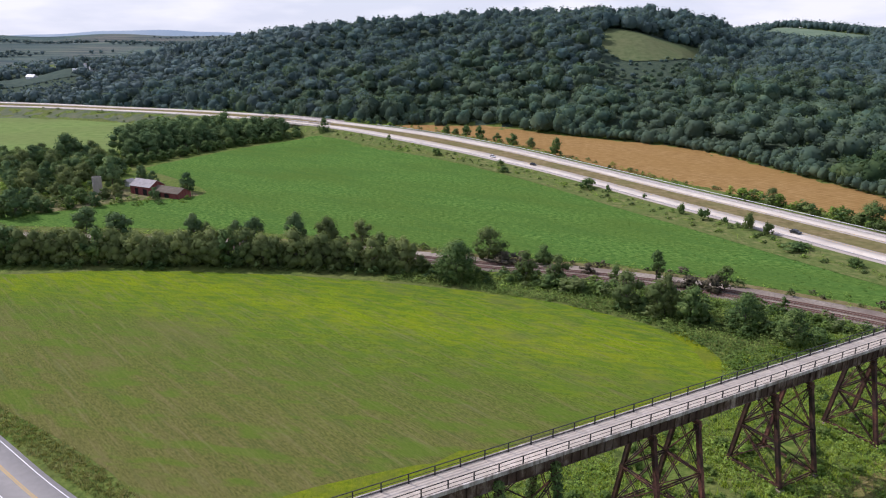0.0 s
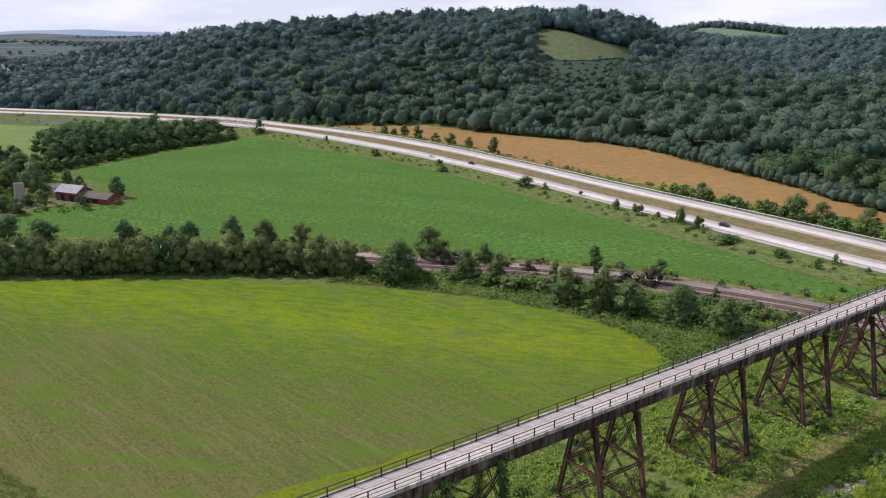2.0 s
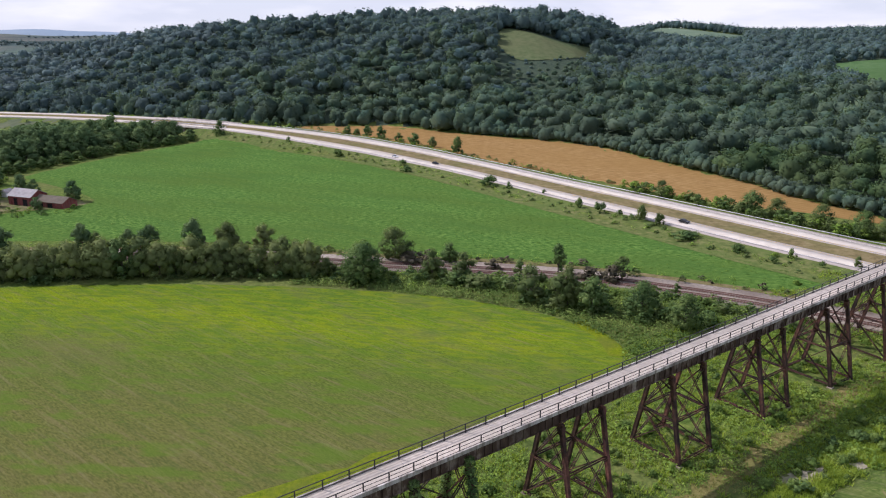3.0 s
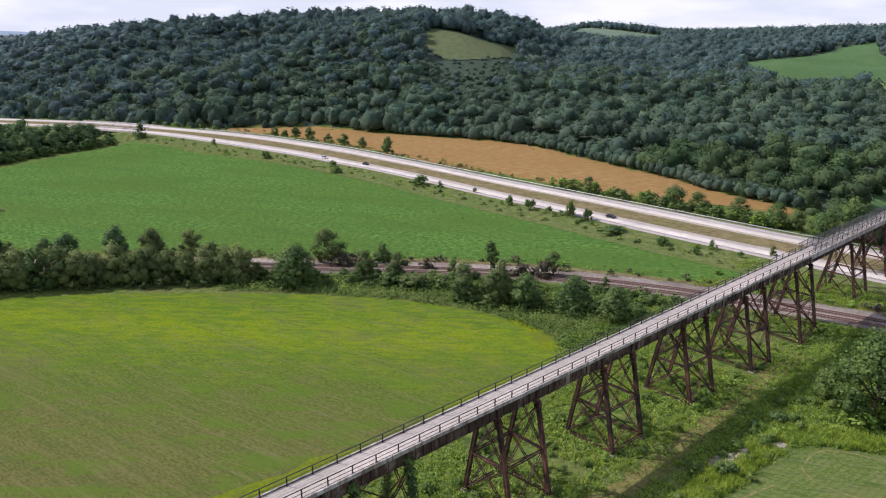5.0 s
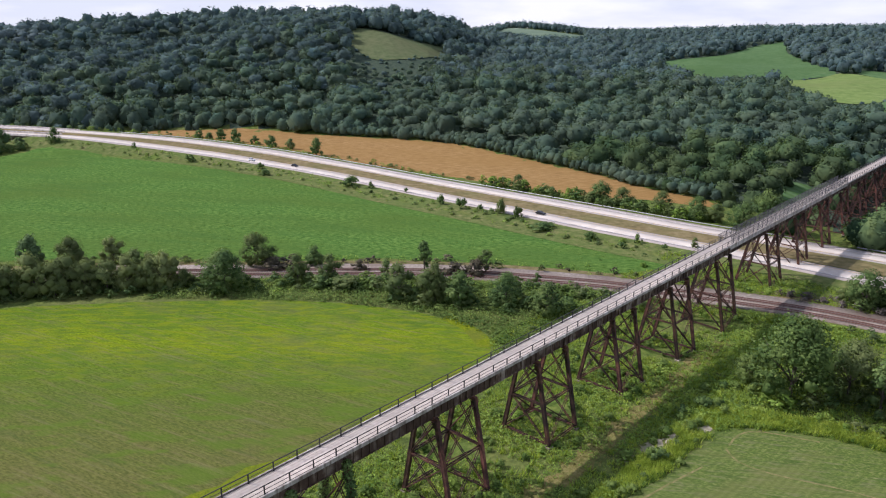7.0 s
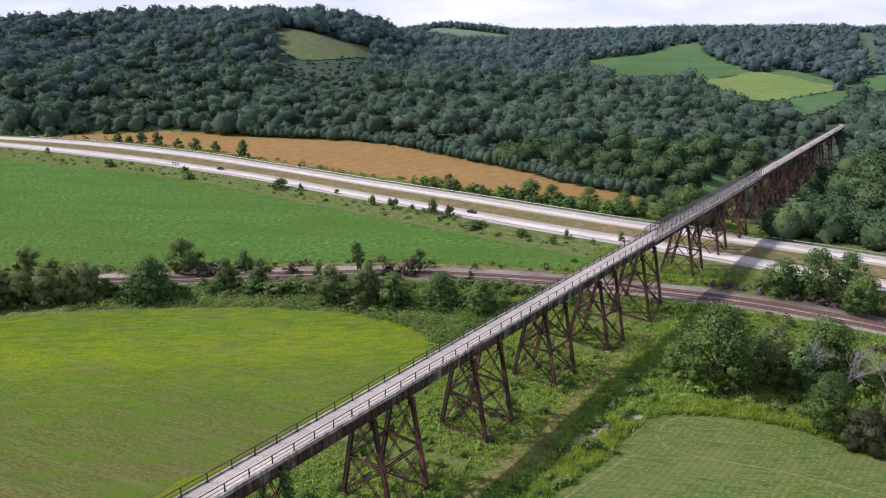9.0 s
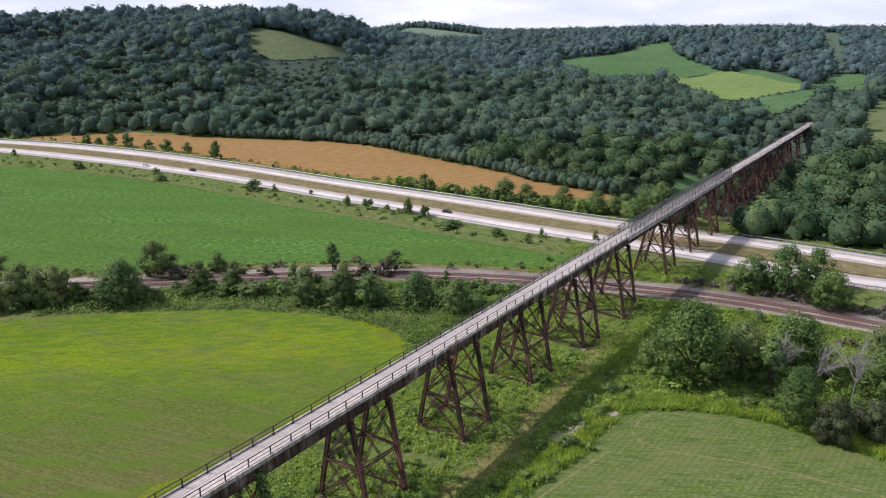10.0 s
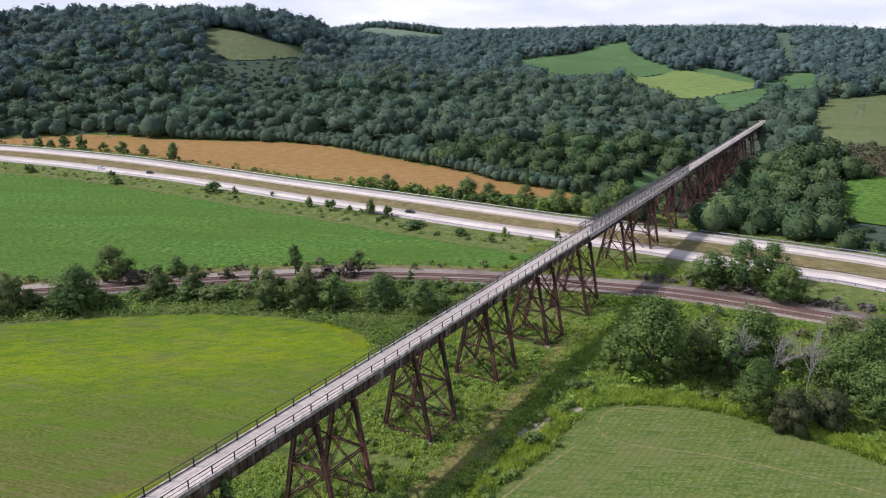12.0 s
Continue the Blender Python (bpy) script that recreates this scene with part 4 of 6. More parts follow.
POST_ME = bpy.data.meshes.new("rail_post")
bm.to_mesh(POST_ME)
bm.free()
x = S0 + 1.0
POST_STEP = 3.8
x = 64.1 - POST_STEP * 33
while x < S1:
    tall = 2.45 / 1.4 if FENCE[0] < x < FENCE[1] else 1.0
    for y in (-HALF, HALF):
        give("rail_post", POST_ME, M["dark_steel"], viaduct, m=Matrix.Translation((x, y, DECK_Z + 0.005)) @ Matrix.Diagonal((1, 1, tall, 1)))
    x += POST_STEP
for s in (S0 - 4, S1 + 3):
    bm = bmesh.new()
    box(bm, s - 4, s + 4, -4.0, 4.0, 2.0, DECK_Z - 0.3)
    part("abutment", bm, M["parapet"], viaduct, "concrete abutment")
viaduct.matrix_world = BM


# ---- plants ----


def ico(sub):
    bm = bmesh.new()
    bmesh.ops.create_icosphere(bm, subdivisions=sub, radius=1.0)
    v = np.array([p.co[:] for p in bm.verts])
    f = np.array([[q.index for q in p.verts] for p in bm.faces])
    bm.free()
    return v, f


def leaf_cards(r, centres, radii, count, size, up=0.25, jitter=0.33):
    """Small bent leaf sprays on the shells of some balls: corners and triangles."""
    c = np.repeat(np.arange(len(centres)), count)
    n = len(c)
    d = r.normal(size=(n, 3))
    d /= np.linalg.norm(d, axis=1)[:, None]
    d[:, 2] = np.where(d[:, 2] < -0.5, -d[:, 2], d[:, 2])
    p = centres[c] + d * (radii[c] * (0.66 + 0.46 * r.random(n)))[:, None]
    nn = d + r.normal(0, jitter, (n, 3)) + np.array([0, 0, up])
    nn /= np.linalg.norm(nn, axis=1)[:, None]
    a = np.cross(nn, r.normal(size=(n, 3)))
    a /= np.linalg.norm(a, axis=1)[:, None]
    b = np.cross(nn, a)
    w = size * (0.6 + 0.8 * r.random(n))[:, None]
    v = np.stack([p - a * w * 0.5, p - b * w * 0.32 + nn * w * 0.12, p + a * w * 0.5, p + b * w * 0.38 + nn * w * 0.1], 1).reshape(-1, 3)
    k = np.arange(n)[:, None] * 4
    f = np.concatenate([k + [0, 1, 2], k + [0, 2, 3]])
    return v, f


def crown_arrays(r, height, width, bottom, blobs, count, size, core=0.66):
    """A crown of leafy clumps from bottom to height."""
    t = r.random(blobs)
    h = bottom + (height - bottom) * (0.12 + 0.8 * t)
    reach = width / 2 * np.sin(np.pi * np.clip(0.22 + 0.70 * t, 0, 1)) ** 0.7
    a = np.arange(blobs) * 2.4 + r.random(blobs) * 0.9
    rad = width * (0.12 + 0.11 * r.random(blobs))
    q = np.maximum(0, reach - rad * 0.75) * (0.5 + 0.62 * r.random(blobs))
    c = np.column_stack([q * np.cos(a), q * np.sin(a), h - rad * 0.3])
    c = np.vstack([c, [[0, 0, height - width * 0.2], [0, 0, (height + bottom) / 2]]])
    rad = np.append(rad, [width * 0.2, width * 0.27])
    lv, lf = leaf_cards(r, c, rad, count, size)
    axis = np.array([0, 0, bottom + (height - bottom) * 0.45])
    whole = np.array([width, width, height - bottom]) / 2
    own = np.repeat(np.arange(len(c)), count * 4)
    ln = unit(unit(lv - c[own]) * 0.9 + unit((lv - axis) / whole) * 0.7 + np.repeat(r.normal(0, 0.18, (len(c) * count, 3)), 4, axis=0))
    if not core:
        return lv, lf, ln
    # dense inner foliage
    bv, bf = ico(1)
    n = len(c)
    cv = bv[None] * (rad * core)[:, None, None] * r.uniform(0.8, 1.1, (n, len(bv), 1)) + c[:, None]
    cn = unit(np.broadcast_to(bv[None], cv.shape) * 0.9 + unit((cv - axis) / whole) * 0.7)
    cf = (np.arange(n)[:, None, None] * len(bv) + bf[None]).reshape(-1, 3)
    return np.vstack([cv.reshape(-1, 3), lv]), np.vstack([cf, lf + n * len(bv)]), np.vstack([cn.reshape(-1, 3), ln])


def trunk_mesh(r, height, bottom, width):
    """A tapered trunk with a few limbs."""
    bm = bmesh.new()

    def limb(a, b, r0, r1, seg=6):
        m = along(a, b)
        L = (Vector(b) - Vector(a)).length
        rings = []
        for z, q in ((0, r0), (L, r1)):
            rings.append([bm.verts.new(m @ Vector((q * math.cos(k * 2 * math.pi / seg), q * math.sin(k * 2 * math.pi / seg), z))) for k in range(seg)])
        for k in range(seg):
            bm.faces.new((rings[0][k], rings[0][(k + 1) % seg], rings[1][(k + 1) % seg], rings[1][k]))
    fork = bottom + (height - bottom) * 0.25
    w = height * 0.02
    limb((0, 0, -0.5), (w * 0.5, 0, fork), w * 1.2, w * 0.75)
    limb((w * 0.5, 0, fork), (0, w, height * 0.85), w * 0.75, w * 0.2)
    for k in range(6):
        a = k * 1.05 + r.random()
        z0 = fork * (0.75 + 0.35 * r.random())
        q = width * (0.28 + 0.12 * r.random())
        limb((w * 0.4, 0, z0), (q * math.cos(a), q * math.sin(a), z0 + (height - z0) * (0.35 + 0.3 * r.random())), w * 0.45, w * 0.1, 5)
    me = bpy.data.meshes.new("trunk")
    bm.normal_update()
    bm.to_mesh(me)
    bm.free()
    return me


def forest_template(seed, sub, lobes, full, cards, leaf, core=0.56):
    """One tree of the woods: a lobed inner crown set all over with leaf sprays. full: leafy down to the ground, else the canopy alone."""
    r = np.random.default_rng(seed)
    wide, tall = r.uniform(0.85, 1.15), r.uniform(0.88, 1.14)
    mid = (5.6 if full else 7.0) * tall
    radii = np.array([4.8 * wide, 4.8 * wide * r.uniform(0.85, 1.12), 11.4 * tall - mid])
    centre = np.array([0, 0, mid])
    v, f = ico(sub)
    f = f[v[f].mean(1)[:, 2] > (-0.9 if full else -0.45)]
    used, f = np.unique(f, return_inverse=True)
    v, f = v[used], f.reshape(-1, 3)
    zz = np.linspace(-0.7 if full else -0.3, 0.86, lobes)
    a = np.arange(lobes) * 2.4 + r.random(lobes) * 1.2
    d = np.column_stack([np.sqrt(1 - zz ** 2) * np.cos(a), np.sqrt(1 - zz ** 2) * np.sin(a), zz])
    high = r.uniform(0.6, 1.35, lobes)
    swell = (high * (1 - (np.arccos(np.clip(v @ d.T, -1, 1)) / r.uniform(0.40, 0.66, lobes)) ** 2)).max(1)
    k = core + 0.30 * np.clip(swell, -0.25, 1.2) + r.uniform(-0.04, 0.04, len(v))
    outer = unit(v / radii)
    v = v * k[:, None] * radii + centre
    flat = np.cross(v[f[:, 1]] - v[f[:, 0]], v[f[:, 2]] - v[f[:, 0]])
    normal = np.zeros(v.shape)
    for i in range(3):
        np.add.at(normal, f[:, i], flat)
    normal = unit(unit(normal) + outer * 0.25)
    c = d * radii * (0.58 + 0.20 * high[:, None]) + centre
    lv, lf = leaf_cards(r, c, r.uniform(1.35, 2.05, lobes) * wide, cards, leaf, 0.3, 0.5)
    own = np.repeat(np.arange(lobes), cards * 4)
    ln = unit(unit(lv - c[own]) * 0.95 + unit((lv - centre) / radii) * 0.6 + [0, 0, 0.2] + np.repeat(r.normal(0, 0.09, (lobes * cards, 3)), 4, axis=0))
    return np.vstack([v, lv]), np.vstack([f, lf + len(v)]), np.vstack([normal, ln])


TREES = {}


def tree_kind(key, height, width, bottom, blobs, count, size, leaf, seed):
    r = np.random.default_rng(seed)
    v, f, nor = crown_arrays(r, height, width, bottom, blobs, count, size, 0.40 if key.startswith(("grove", "big")) else 0.4 if key.startswith("sparse") else 0.62)
    crown = mesh_np("crown", v, f, nor)
    crown.materials.append(M[leaf])
    trunk = trunk_mesh(r, height, bottom, width)
    trunk.materials.append(M["bark"])
    TREES[key] = (crown, trunk, height, width)


for i in range(3):
    tree_kind("grove%d" % i, 14.0, 12.0, 0.2, 64, 92, 0.42, "leaf_grove", 110 + i)
    tree_kind("big%d" % i, 14.0, 12.5, 0.4, 42, 80, 0.46, "leaf", 80 + i)
    tree_kind("bigolive%d" % i, 13.0, 12.0, 0.3, 42, 84, 0.44, "leaf_olive", 90 + i)
    tree_kind("round%d" % i, 10.0, 8.5, 0.3, 23, 48, 0.54, "leaf", 20 + i)
    tree_kind("olive%d" % i, 10.0, 8.4, 0.2, 24, 48, 0.46, "leaf_olive", 30 + i)
    tree_kind("tall%d" % i, 10.0, 5.6, 0.5, 18, 46, 0.48, "leaf", 40 + i)
    tree_kind("sparse%d" % i, 10.0, 7.0, 1.0, 16, 42, 0.46, "leaf_olive", 50 + i)
    tree_kind("far%d" % i, 10.0, 9.0, 0.1, 24, 34, 0.62, "leaf_far", 60 + i)
    tree_kind("hedge%d" % i, 10.0, 9.6, 0.1, 30, 46, 0.47, "leaf_hedge", 66 + i)
    tree_kind("scrubby%d" % i, 9.0, 11.0, 0.1, 40, 70, 0.36, "leaf_scrubby", 120 + i)
BUSHES = {}
for key, leaf in (("green", "leaf"), ("olive", "leaf_olive"), ("weedy", "weed"), ("lush", "bank_weed"), ("scrub", "scrub")):
    for i in range(2):
        r = np.random.default_rng(70 + i + len(BUSHES) * 3)
        v, f, nor = crown_arrays(r, 2.6, 3.6, 0.0, 11, 24, 0.31, 0.6)
        BUSHES[key, i] = mesh_np("bush", v, f, nor)
        BUSHES[key, i].materials.append(M[leaf])

TREE_LABEL = {"grove": "tall full-crowned green tree by the creek", "big": "large spreading dark green tree", "bigolive": "large bushy olive-green tree", "far": "leafy dark green tree of a grove", "scrubby": "low brownish thicket tree at the edge of a grove", "hedge": "rounded olive-green hedgerow tree", "round": "broad dark green leafy tree", "olive": "bushy olive-green tree in a hedgerow", "tall": "slender green leafy tree", "sparse": "thin-crowned olive-green tree on rough ground"}



def tree(kind, x, y, height, width, label="", group=""):
    i = int(rng.integers(3))
    crown, trunk, h0, w0 = TREES["%s%d" % (kind, i)]
    z = float(terrain(x, y))
    ob = tagged(new("tree"), label or TREE_LABEL[kind], "tree", group or "trees of the valley")
    give("crown", crown, None, ob)
    give("trunk", trunk, None, ob)
    ob.matrix_world = Matrix.Translation((x, y, z)) @ Matrix.Rotation(rng.random() * 6.283, 4, "Z") @ Matrix.Diagonal((width / w0, width / w0, height / h0, 1))
    return ob


BUSH_LABEL = {"green": "rounded dark green roadside bush", "olive": "olive-green bush on rough grass", "weedy": "bright green weedy bush", "lush": "lush green leafy bush among weeds", "scrub": "brown twiggy scrub bush", "brush": "grey-purple leafless brush"}


def bush(kind, x, y, height, width):
    ob = give("bush", BUSHES[kind, int(rng.integers(2))], None)
    tagged(ob, BUSH_LABEL[kind], "bush", "bushes of the valley")
    z = float(with_banks(np.array([x]), np.array([y]))[0])
    ob.matrix_world = Matrix.Translation((x, y, z - 0.1)) @ Matrix.Rotation(rng.random() * 6.283, 4, "Z") @ Matrix.Diagonal((width / 3.6, width / 3.6, height / 2.6, 1))
    return ob


SHRUBS = []


def shrub(kind, x, y, height, width):
    """One of the many low shrubs, gathered and built together."""
    SHRUBS.append((kind, x, y, height, width))


def strewn(name, templates, xy, zs, size, squash, material, label, category):
    """One object of many plants: templates set down at the places xy."""
    vs, fs, ns, n0 = [], [], [], 0
    pick = rng.integers(len(templates), size=len(xy))
    turn = rng.random(len(xy)) * 6.283
    for k, (v, f, *shade) in enumerate(templates):
        w = np.where(pick == k)[0]
        if not len(w):
            continue
        c, s = np.cos(turn[w])[:, None], np.sin(turn[w])[:, None]
        q = v[None] * size[w][:, None, None]
        X = q[:, :, 0] * c - q[:, :, 1] * s + xy[w][:, 0:1]
        Y = q[:, :, 0] * s + q[:, :, 1] * c + xy[w][:, 1:2]
        Z = q[:, :, 2] * squash[w][:, None] + zs[w][:, None]
        vs.append(np.stack([X, Y, Z], 2).reshape(-1, 3))
        fs.append((np.arange(len(w))[:, None, None] * len(v) + f[None] + n0).reshape(-1, 3))
        n0 += len(w) * len(v)
        if shade:
            n = shade[0][None]
            ns.append(np.stack([n[..., 0] * c - n[..., 1] * s, n[..., 0] * s + n[..., 1] * c, np.broadcast_to(n[..., 2], X.shape)], 2).reshape(-1, 3))
    me = mesh_np(name, np.concatenate(vs), np.concatenate(fs), np.concatenate(ns) if ns else None)
    if ns:
        each = np.concatenate([np.repeat(rng.random(int((pick == k).sum())), len(t[0])) for k, t in enumerate(templates)])
        me.attributes.new("tone", "FLOAT", "POINT").data.foreach_set("value", each.astype(np.float32))
    ob = give(name, me, material)
    return tagged(ob, label, category, kind="stuff")


# ---- woods on the hills ----
FIELDS = (CABLE_CUT, HILL_LOW, CLEARING, HILL_GREEN, HILL_HAY, HILL_GREEN2, HILL_STRIP, EAST_PASTURE, EAST_GREEN, GLADE, TOP_FIELD, GRAIN, WEST, SCRUB_SLOPE, FARM_FIELD)
# how far the woods before a field stay young and low
LOW_BEFORE = tuple((poly, 42.0) for poly in (CLEARING, HILL_GREEN, HILL_HAY, HILL_GREEN2, HILL_STRIP, HILL_LOW)) + ((EAST_PASTURE, 22.0), (EAST_GREEN, 16.0), (GLADE, 14.0), (TOP_FIELD, 60.0), (FARM_FIELD, 70.0))


def wooded(r0, r1, step, a0, a1):
    """Places of trees between two distances and two bearings."""
    g = np.arange(-r1, r1, step)
    X, Y = np.meshgrid(g, g)
    X = X + rng.uniform(-0.45, 0.45, X.shape) * step
    Y = Y + rng.uniform(-0.45, 0.45, Y.shape) * step
    R, A = np.hypot(X, Y), np.degrees(np.arctan2(X, Y))
    ok = (R >= r0) & (R < r1) & (A > a0) & (A < a1)
    return X[ok], Y[ok], R[ok], A[ok]


for r0, r1, step, sub, lobes, cards, leaf, core, grow in ((222, 440, 9.4, 2, 17, 13, 0.90, 0.61, 1.12), (440, 640, 9.6, 2, 15, 7, 1.08, 0.64, 1.20), (640, 900, 10.6, 2, 15, 7, 1.2, 0.62, 1.36),
                                                          (900, 1250, 11.8, 2, 10, 4, 1.4, 0.64, 1.34), (1250, 1950, 13.5, 1, 6, 3, 1.6, 0.68, 1.32)):
    fx, fy, R, A = wooded(r0, r1, step, -37, 67)
    base, top = np.interp(A, HILL_AZ, HILL_BASE), np.interp(A, HILL_AZ, HILL_TOP)
    road_a, road_r = np.degrees(np.arctan2(FAR_LINE[:, 0], FAR_LINE[:, 1])), np.hypot(FAR_LINE[:, 0], FAR_LINE[:, 1])
    start = np.where(A > 44, np.interp(A, road_a[road_a < 85], road_r[road_a < 85]) + 11, base - np.where(A < 40, 14, -4))
    hill2 = (A > 18) & (A < 42) & (R > 1380) & (R < 1840) & (np.array([noise.noise(Vector((x * 0.004, y * 0.004, 2.0))) for x, y in zip(fx, fy)]) > -0.12)
    keep = (R > start) & ((R < top + 30) | hill2 | (A > 30))
    for poly in FIELDS:
        keep &= ~inside(fx, fy, poly)
    bs, bn = fx * BU[0] + fy * BU[1], fx * BN[0] + fy * BN[1] - B_MID
    keep &= ~((np.abs(bn) < 9) & (bs < 536))
    keep &= away(fx, fy, MID_LINE[::2])[0] > np.where(A > 44, 22, 34)
    fx, fy, R, A, base = fx[keep], fy[keep], R[keep], A[keep], base[keep]
    clump = np.array([noise.noise(Vector((x * 0.03, y * 0.03, 1.0))) for x, y in zip(fx, fy)])
    size = (0.70 + 0.56 * rng.random(len(fx)) ** 1.3 + 0.20 * clump) * grow
    size = np.where((R < base + np.where(R < 520, 14, 3)) & (A < 44), size * 0.62, size)
    for poly, reach in LOW_BEFORE:
        for step_, low in ((2.8, 0.84), (1.9, 0.64), (1.0, 0.40)):
            out = 1 + reach * step_ / R
            size = np.where(inside(fx * out, fy * out, poly), np.minimum(size, low), size)
    size = np.where(R > np.interp(A, HILL_AZ, HILL_TOP) - 110, np.clip(size * 1.10, 1.08, 1.5), size)
    # trees at an edge are leafy to the ground
    k = 1 - 15 / R
    edge = (R < base + 26) | (R > np.interp(np.degrees(np.arctan2(fx, fy)), HILL_AZ, HILL_TOP) - 30) | (np.abs(fx * BN[0] + fy * BN[1] - B_MID) < 24)
    for poly in FIELDS:
        edge |= inside(fx * k, fy * k, poly)
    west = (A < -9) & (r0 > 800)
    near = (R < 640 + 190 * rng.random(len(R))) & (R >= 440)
    # farther and western woods get foliage with haze in its colour
    for ma, of in (("valley_forest", R < 440), ("hazed_mid_forest", near), ("forest", ~near & ~west & (R >= 440)), ("far_forest", ~near & west)):
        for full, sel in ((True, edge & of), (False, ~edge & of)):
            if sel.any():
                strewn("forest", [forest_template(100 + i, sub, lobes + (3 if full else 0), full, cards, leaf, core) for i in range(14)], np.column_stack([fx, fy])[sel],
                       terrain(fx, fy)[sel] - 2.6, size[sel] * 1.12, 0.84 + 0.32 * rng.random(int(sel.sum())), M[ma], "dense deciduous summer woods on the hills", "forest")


def ground_z(x, y):
    """Height of the ground with the distant ridges."""
    z, r, a = with_banks(x, y), np.hypot(x, y), np.arctan2(x, y)
    far = smooth(1900, 3000, r)
    rd = 74 + 6 * smooth(-0.14, -0.35, a) + 14 * np.sin(a * 7 + 0.4) + 9 * np.sin(a * 17 + 1.3) + 5 * np.sin(a * 41)
    return z * (1 - far) + far * (rd * (0.55 + 0.45 * np.sin(r * 0.0042 + a * 5)) + 8)


# woods on the distant ridges, in the foliage blued for haze
sets = [wooded(1150, 3600, 26.0, -34, -14), wooded(1900, 3400, 30.0, 18, 63)]
fx, fy, R, A = (np.concatenate(k) for k in zip(*sets))
mask = np.array([noise.noise(Vector((a * 0.13, q * 0.0055, 5.0))) for a, q in zip(A, R)])
keep = (mask > np.where(R < 1500, -0.15, 0.12)) & (away(fx, fy, MID_LINE[::3])[0] > 40)
keep &= ~inside(fx, fy, FARM_FIELD) & ~inside(fx, fy, TOP_FIELD)
fx, fy = fx[keep], fy[keep]
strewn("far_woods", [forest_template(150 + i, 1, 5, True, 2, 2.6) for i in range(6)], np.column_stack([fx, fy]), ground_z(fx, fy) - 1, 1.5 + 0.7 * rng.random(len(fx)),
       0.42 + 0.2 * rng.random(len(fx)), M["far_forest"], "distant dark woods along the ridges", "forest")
# line of mountains at the end of the view, haze painted as their blue
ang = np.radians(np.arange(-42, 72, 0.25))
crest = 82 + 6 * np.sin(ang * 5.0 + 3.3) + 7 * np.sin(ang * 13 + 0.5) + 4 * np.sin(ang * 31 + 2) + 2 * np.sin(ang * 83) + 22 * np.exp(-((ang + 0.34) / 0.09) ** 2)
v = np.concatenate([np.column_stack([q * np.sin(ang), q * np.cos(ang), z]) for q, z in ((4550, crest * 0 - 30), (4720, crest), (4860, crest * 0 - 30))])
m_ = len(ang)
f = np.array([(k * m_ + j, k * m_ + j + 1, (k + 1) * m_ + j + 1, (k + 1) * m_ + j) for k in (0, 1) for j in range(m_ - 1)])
tagged(give("backdrop", mesh_np("backdrop", v, f[:, ::-1]), M["far_ridge"]), "distant mountain ridge coloured pale blue for haze", "mountains", kind="structure")
# ---- single trees ----
RAIL_TREES = (
    ("far", -94, 259, 9.8, 8.4),
    ("hedge", -89, 258, 7.0, 7.0),
    ("far", -78, 259, 7.2, 7.4),
    ("far", -71, 258, 9.2, 9.4),
    ("far", -54, 254, 11.4, 10.2),
    ("hedge", -43, 254, 10.2, 11.0),
    ("hedge", -30, 254, 9.0, 9.7),
    ("round", 4, 212, 12.4, 16.0),
    ("olive", -7, 220, 5.8, 7.2),
    ("round", 4, 215, 12.0, 23.6),
    ("olive", 16, 234, 11.5, 13.6),
    ("round", 34, 228, 7.0, 7.6),
    ("olive", 26, 211, 9.8, 7.8),
    ("olive", 36, 211, 8.6, 8.3),
    ("tall", 67, 211, 10.2, 5.9),
    ("sparse", 85, 202, 8.0, 8.6),
    ("olive", 52, 189, 10.6, 9.7),
    ("olive", 59, 183, 10.2, 8.1),
    ("olive", 61, 182, 12.3, 7.1),
    ("round", 67, 178, 10.0, 8.6),
    ("round", 79, 173, 10.0, 13.4),
    ("round", 87, 163, 9.3, 11.7),
    ("tall", 95, 185, 4.6, 2.7),
)
GROVE_TREES = (
    ("round", 174, 138, 11.5, 12.0),
    ("round", 181, 132, 15.1, 15.8),
    ("round", 192, 130, 12.8, 14.5),
    ("round", 182, 118, 11.4, 12.9),
    ("olive", 174, 143, 7.1, 7.8),
    ("round", 113, 103, 18.8, 19.1),
    ("olive", 126, 100, 13.1, 13.8),
    ("round", 137, 95, 14.8, 16.1),
    ("tall", 127, 93, 11.6, 7.9),
    ("round", 119, 80, 12.0, 10.6),
    ("scrubby", 128, 70, 8.0, 11.0),
    ("scrubby", 120, 73, 8.8, 12.0),
    ("round", 144, 76, 13.2, 16.6),
    ("round", 139, 67, 11.9, 16.2),
    ("olive", 153, 84, 12.7, 15.1),
    ("round", 166, 82, 11.5, 16.2),
    ("round", 112, 113, 7.2, 8.3),
)
HIGHWAY_TREES = (
    ("round", 73, 458, 11.5, 9.0),
    ("round", 49, 502, 9.0, 10.4),
    ("round", 28, 540, 10.0, 9.6),
    ("round", 18, 550, 9.0, 9.4),
    ("olive", 61, 492, 7.4, 7.8),
    ("round", 3, 559, 7.6, 8.0),
    ("olive", 40, 524, 6.4, 7.6),
    ("olive", 10, 555, 6.2, 7.2),
    ("olive", 152, 321, 7.2, 11.2),
    ("round", 175, 281, 10.4, 14.7),
    ("olive", 181, 271, 8.8, 12.9),
    ("olive", 191, 256, 9.0, 14.2),
    ("round", 195, 238, 10.4, 12.9),
    ("olive", 199, 231, 8.8, 9.8),
    ("round", 201, 218, 12.1, 13.5),
    ("round", 223, 228, 13.8, 13.0),
)
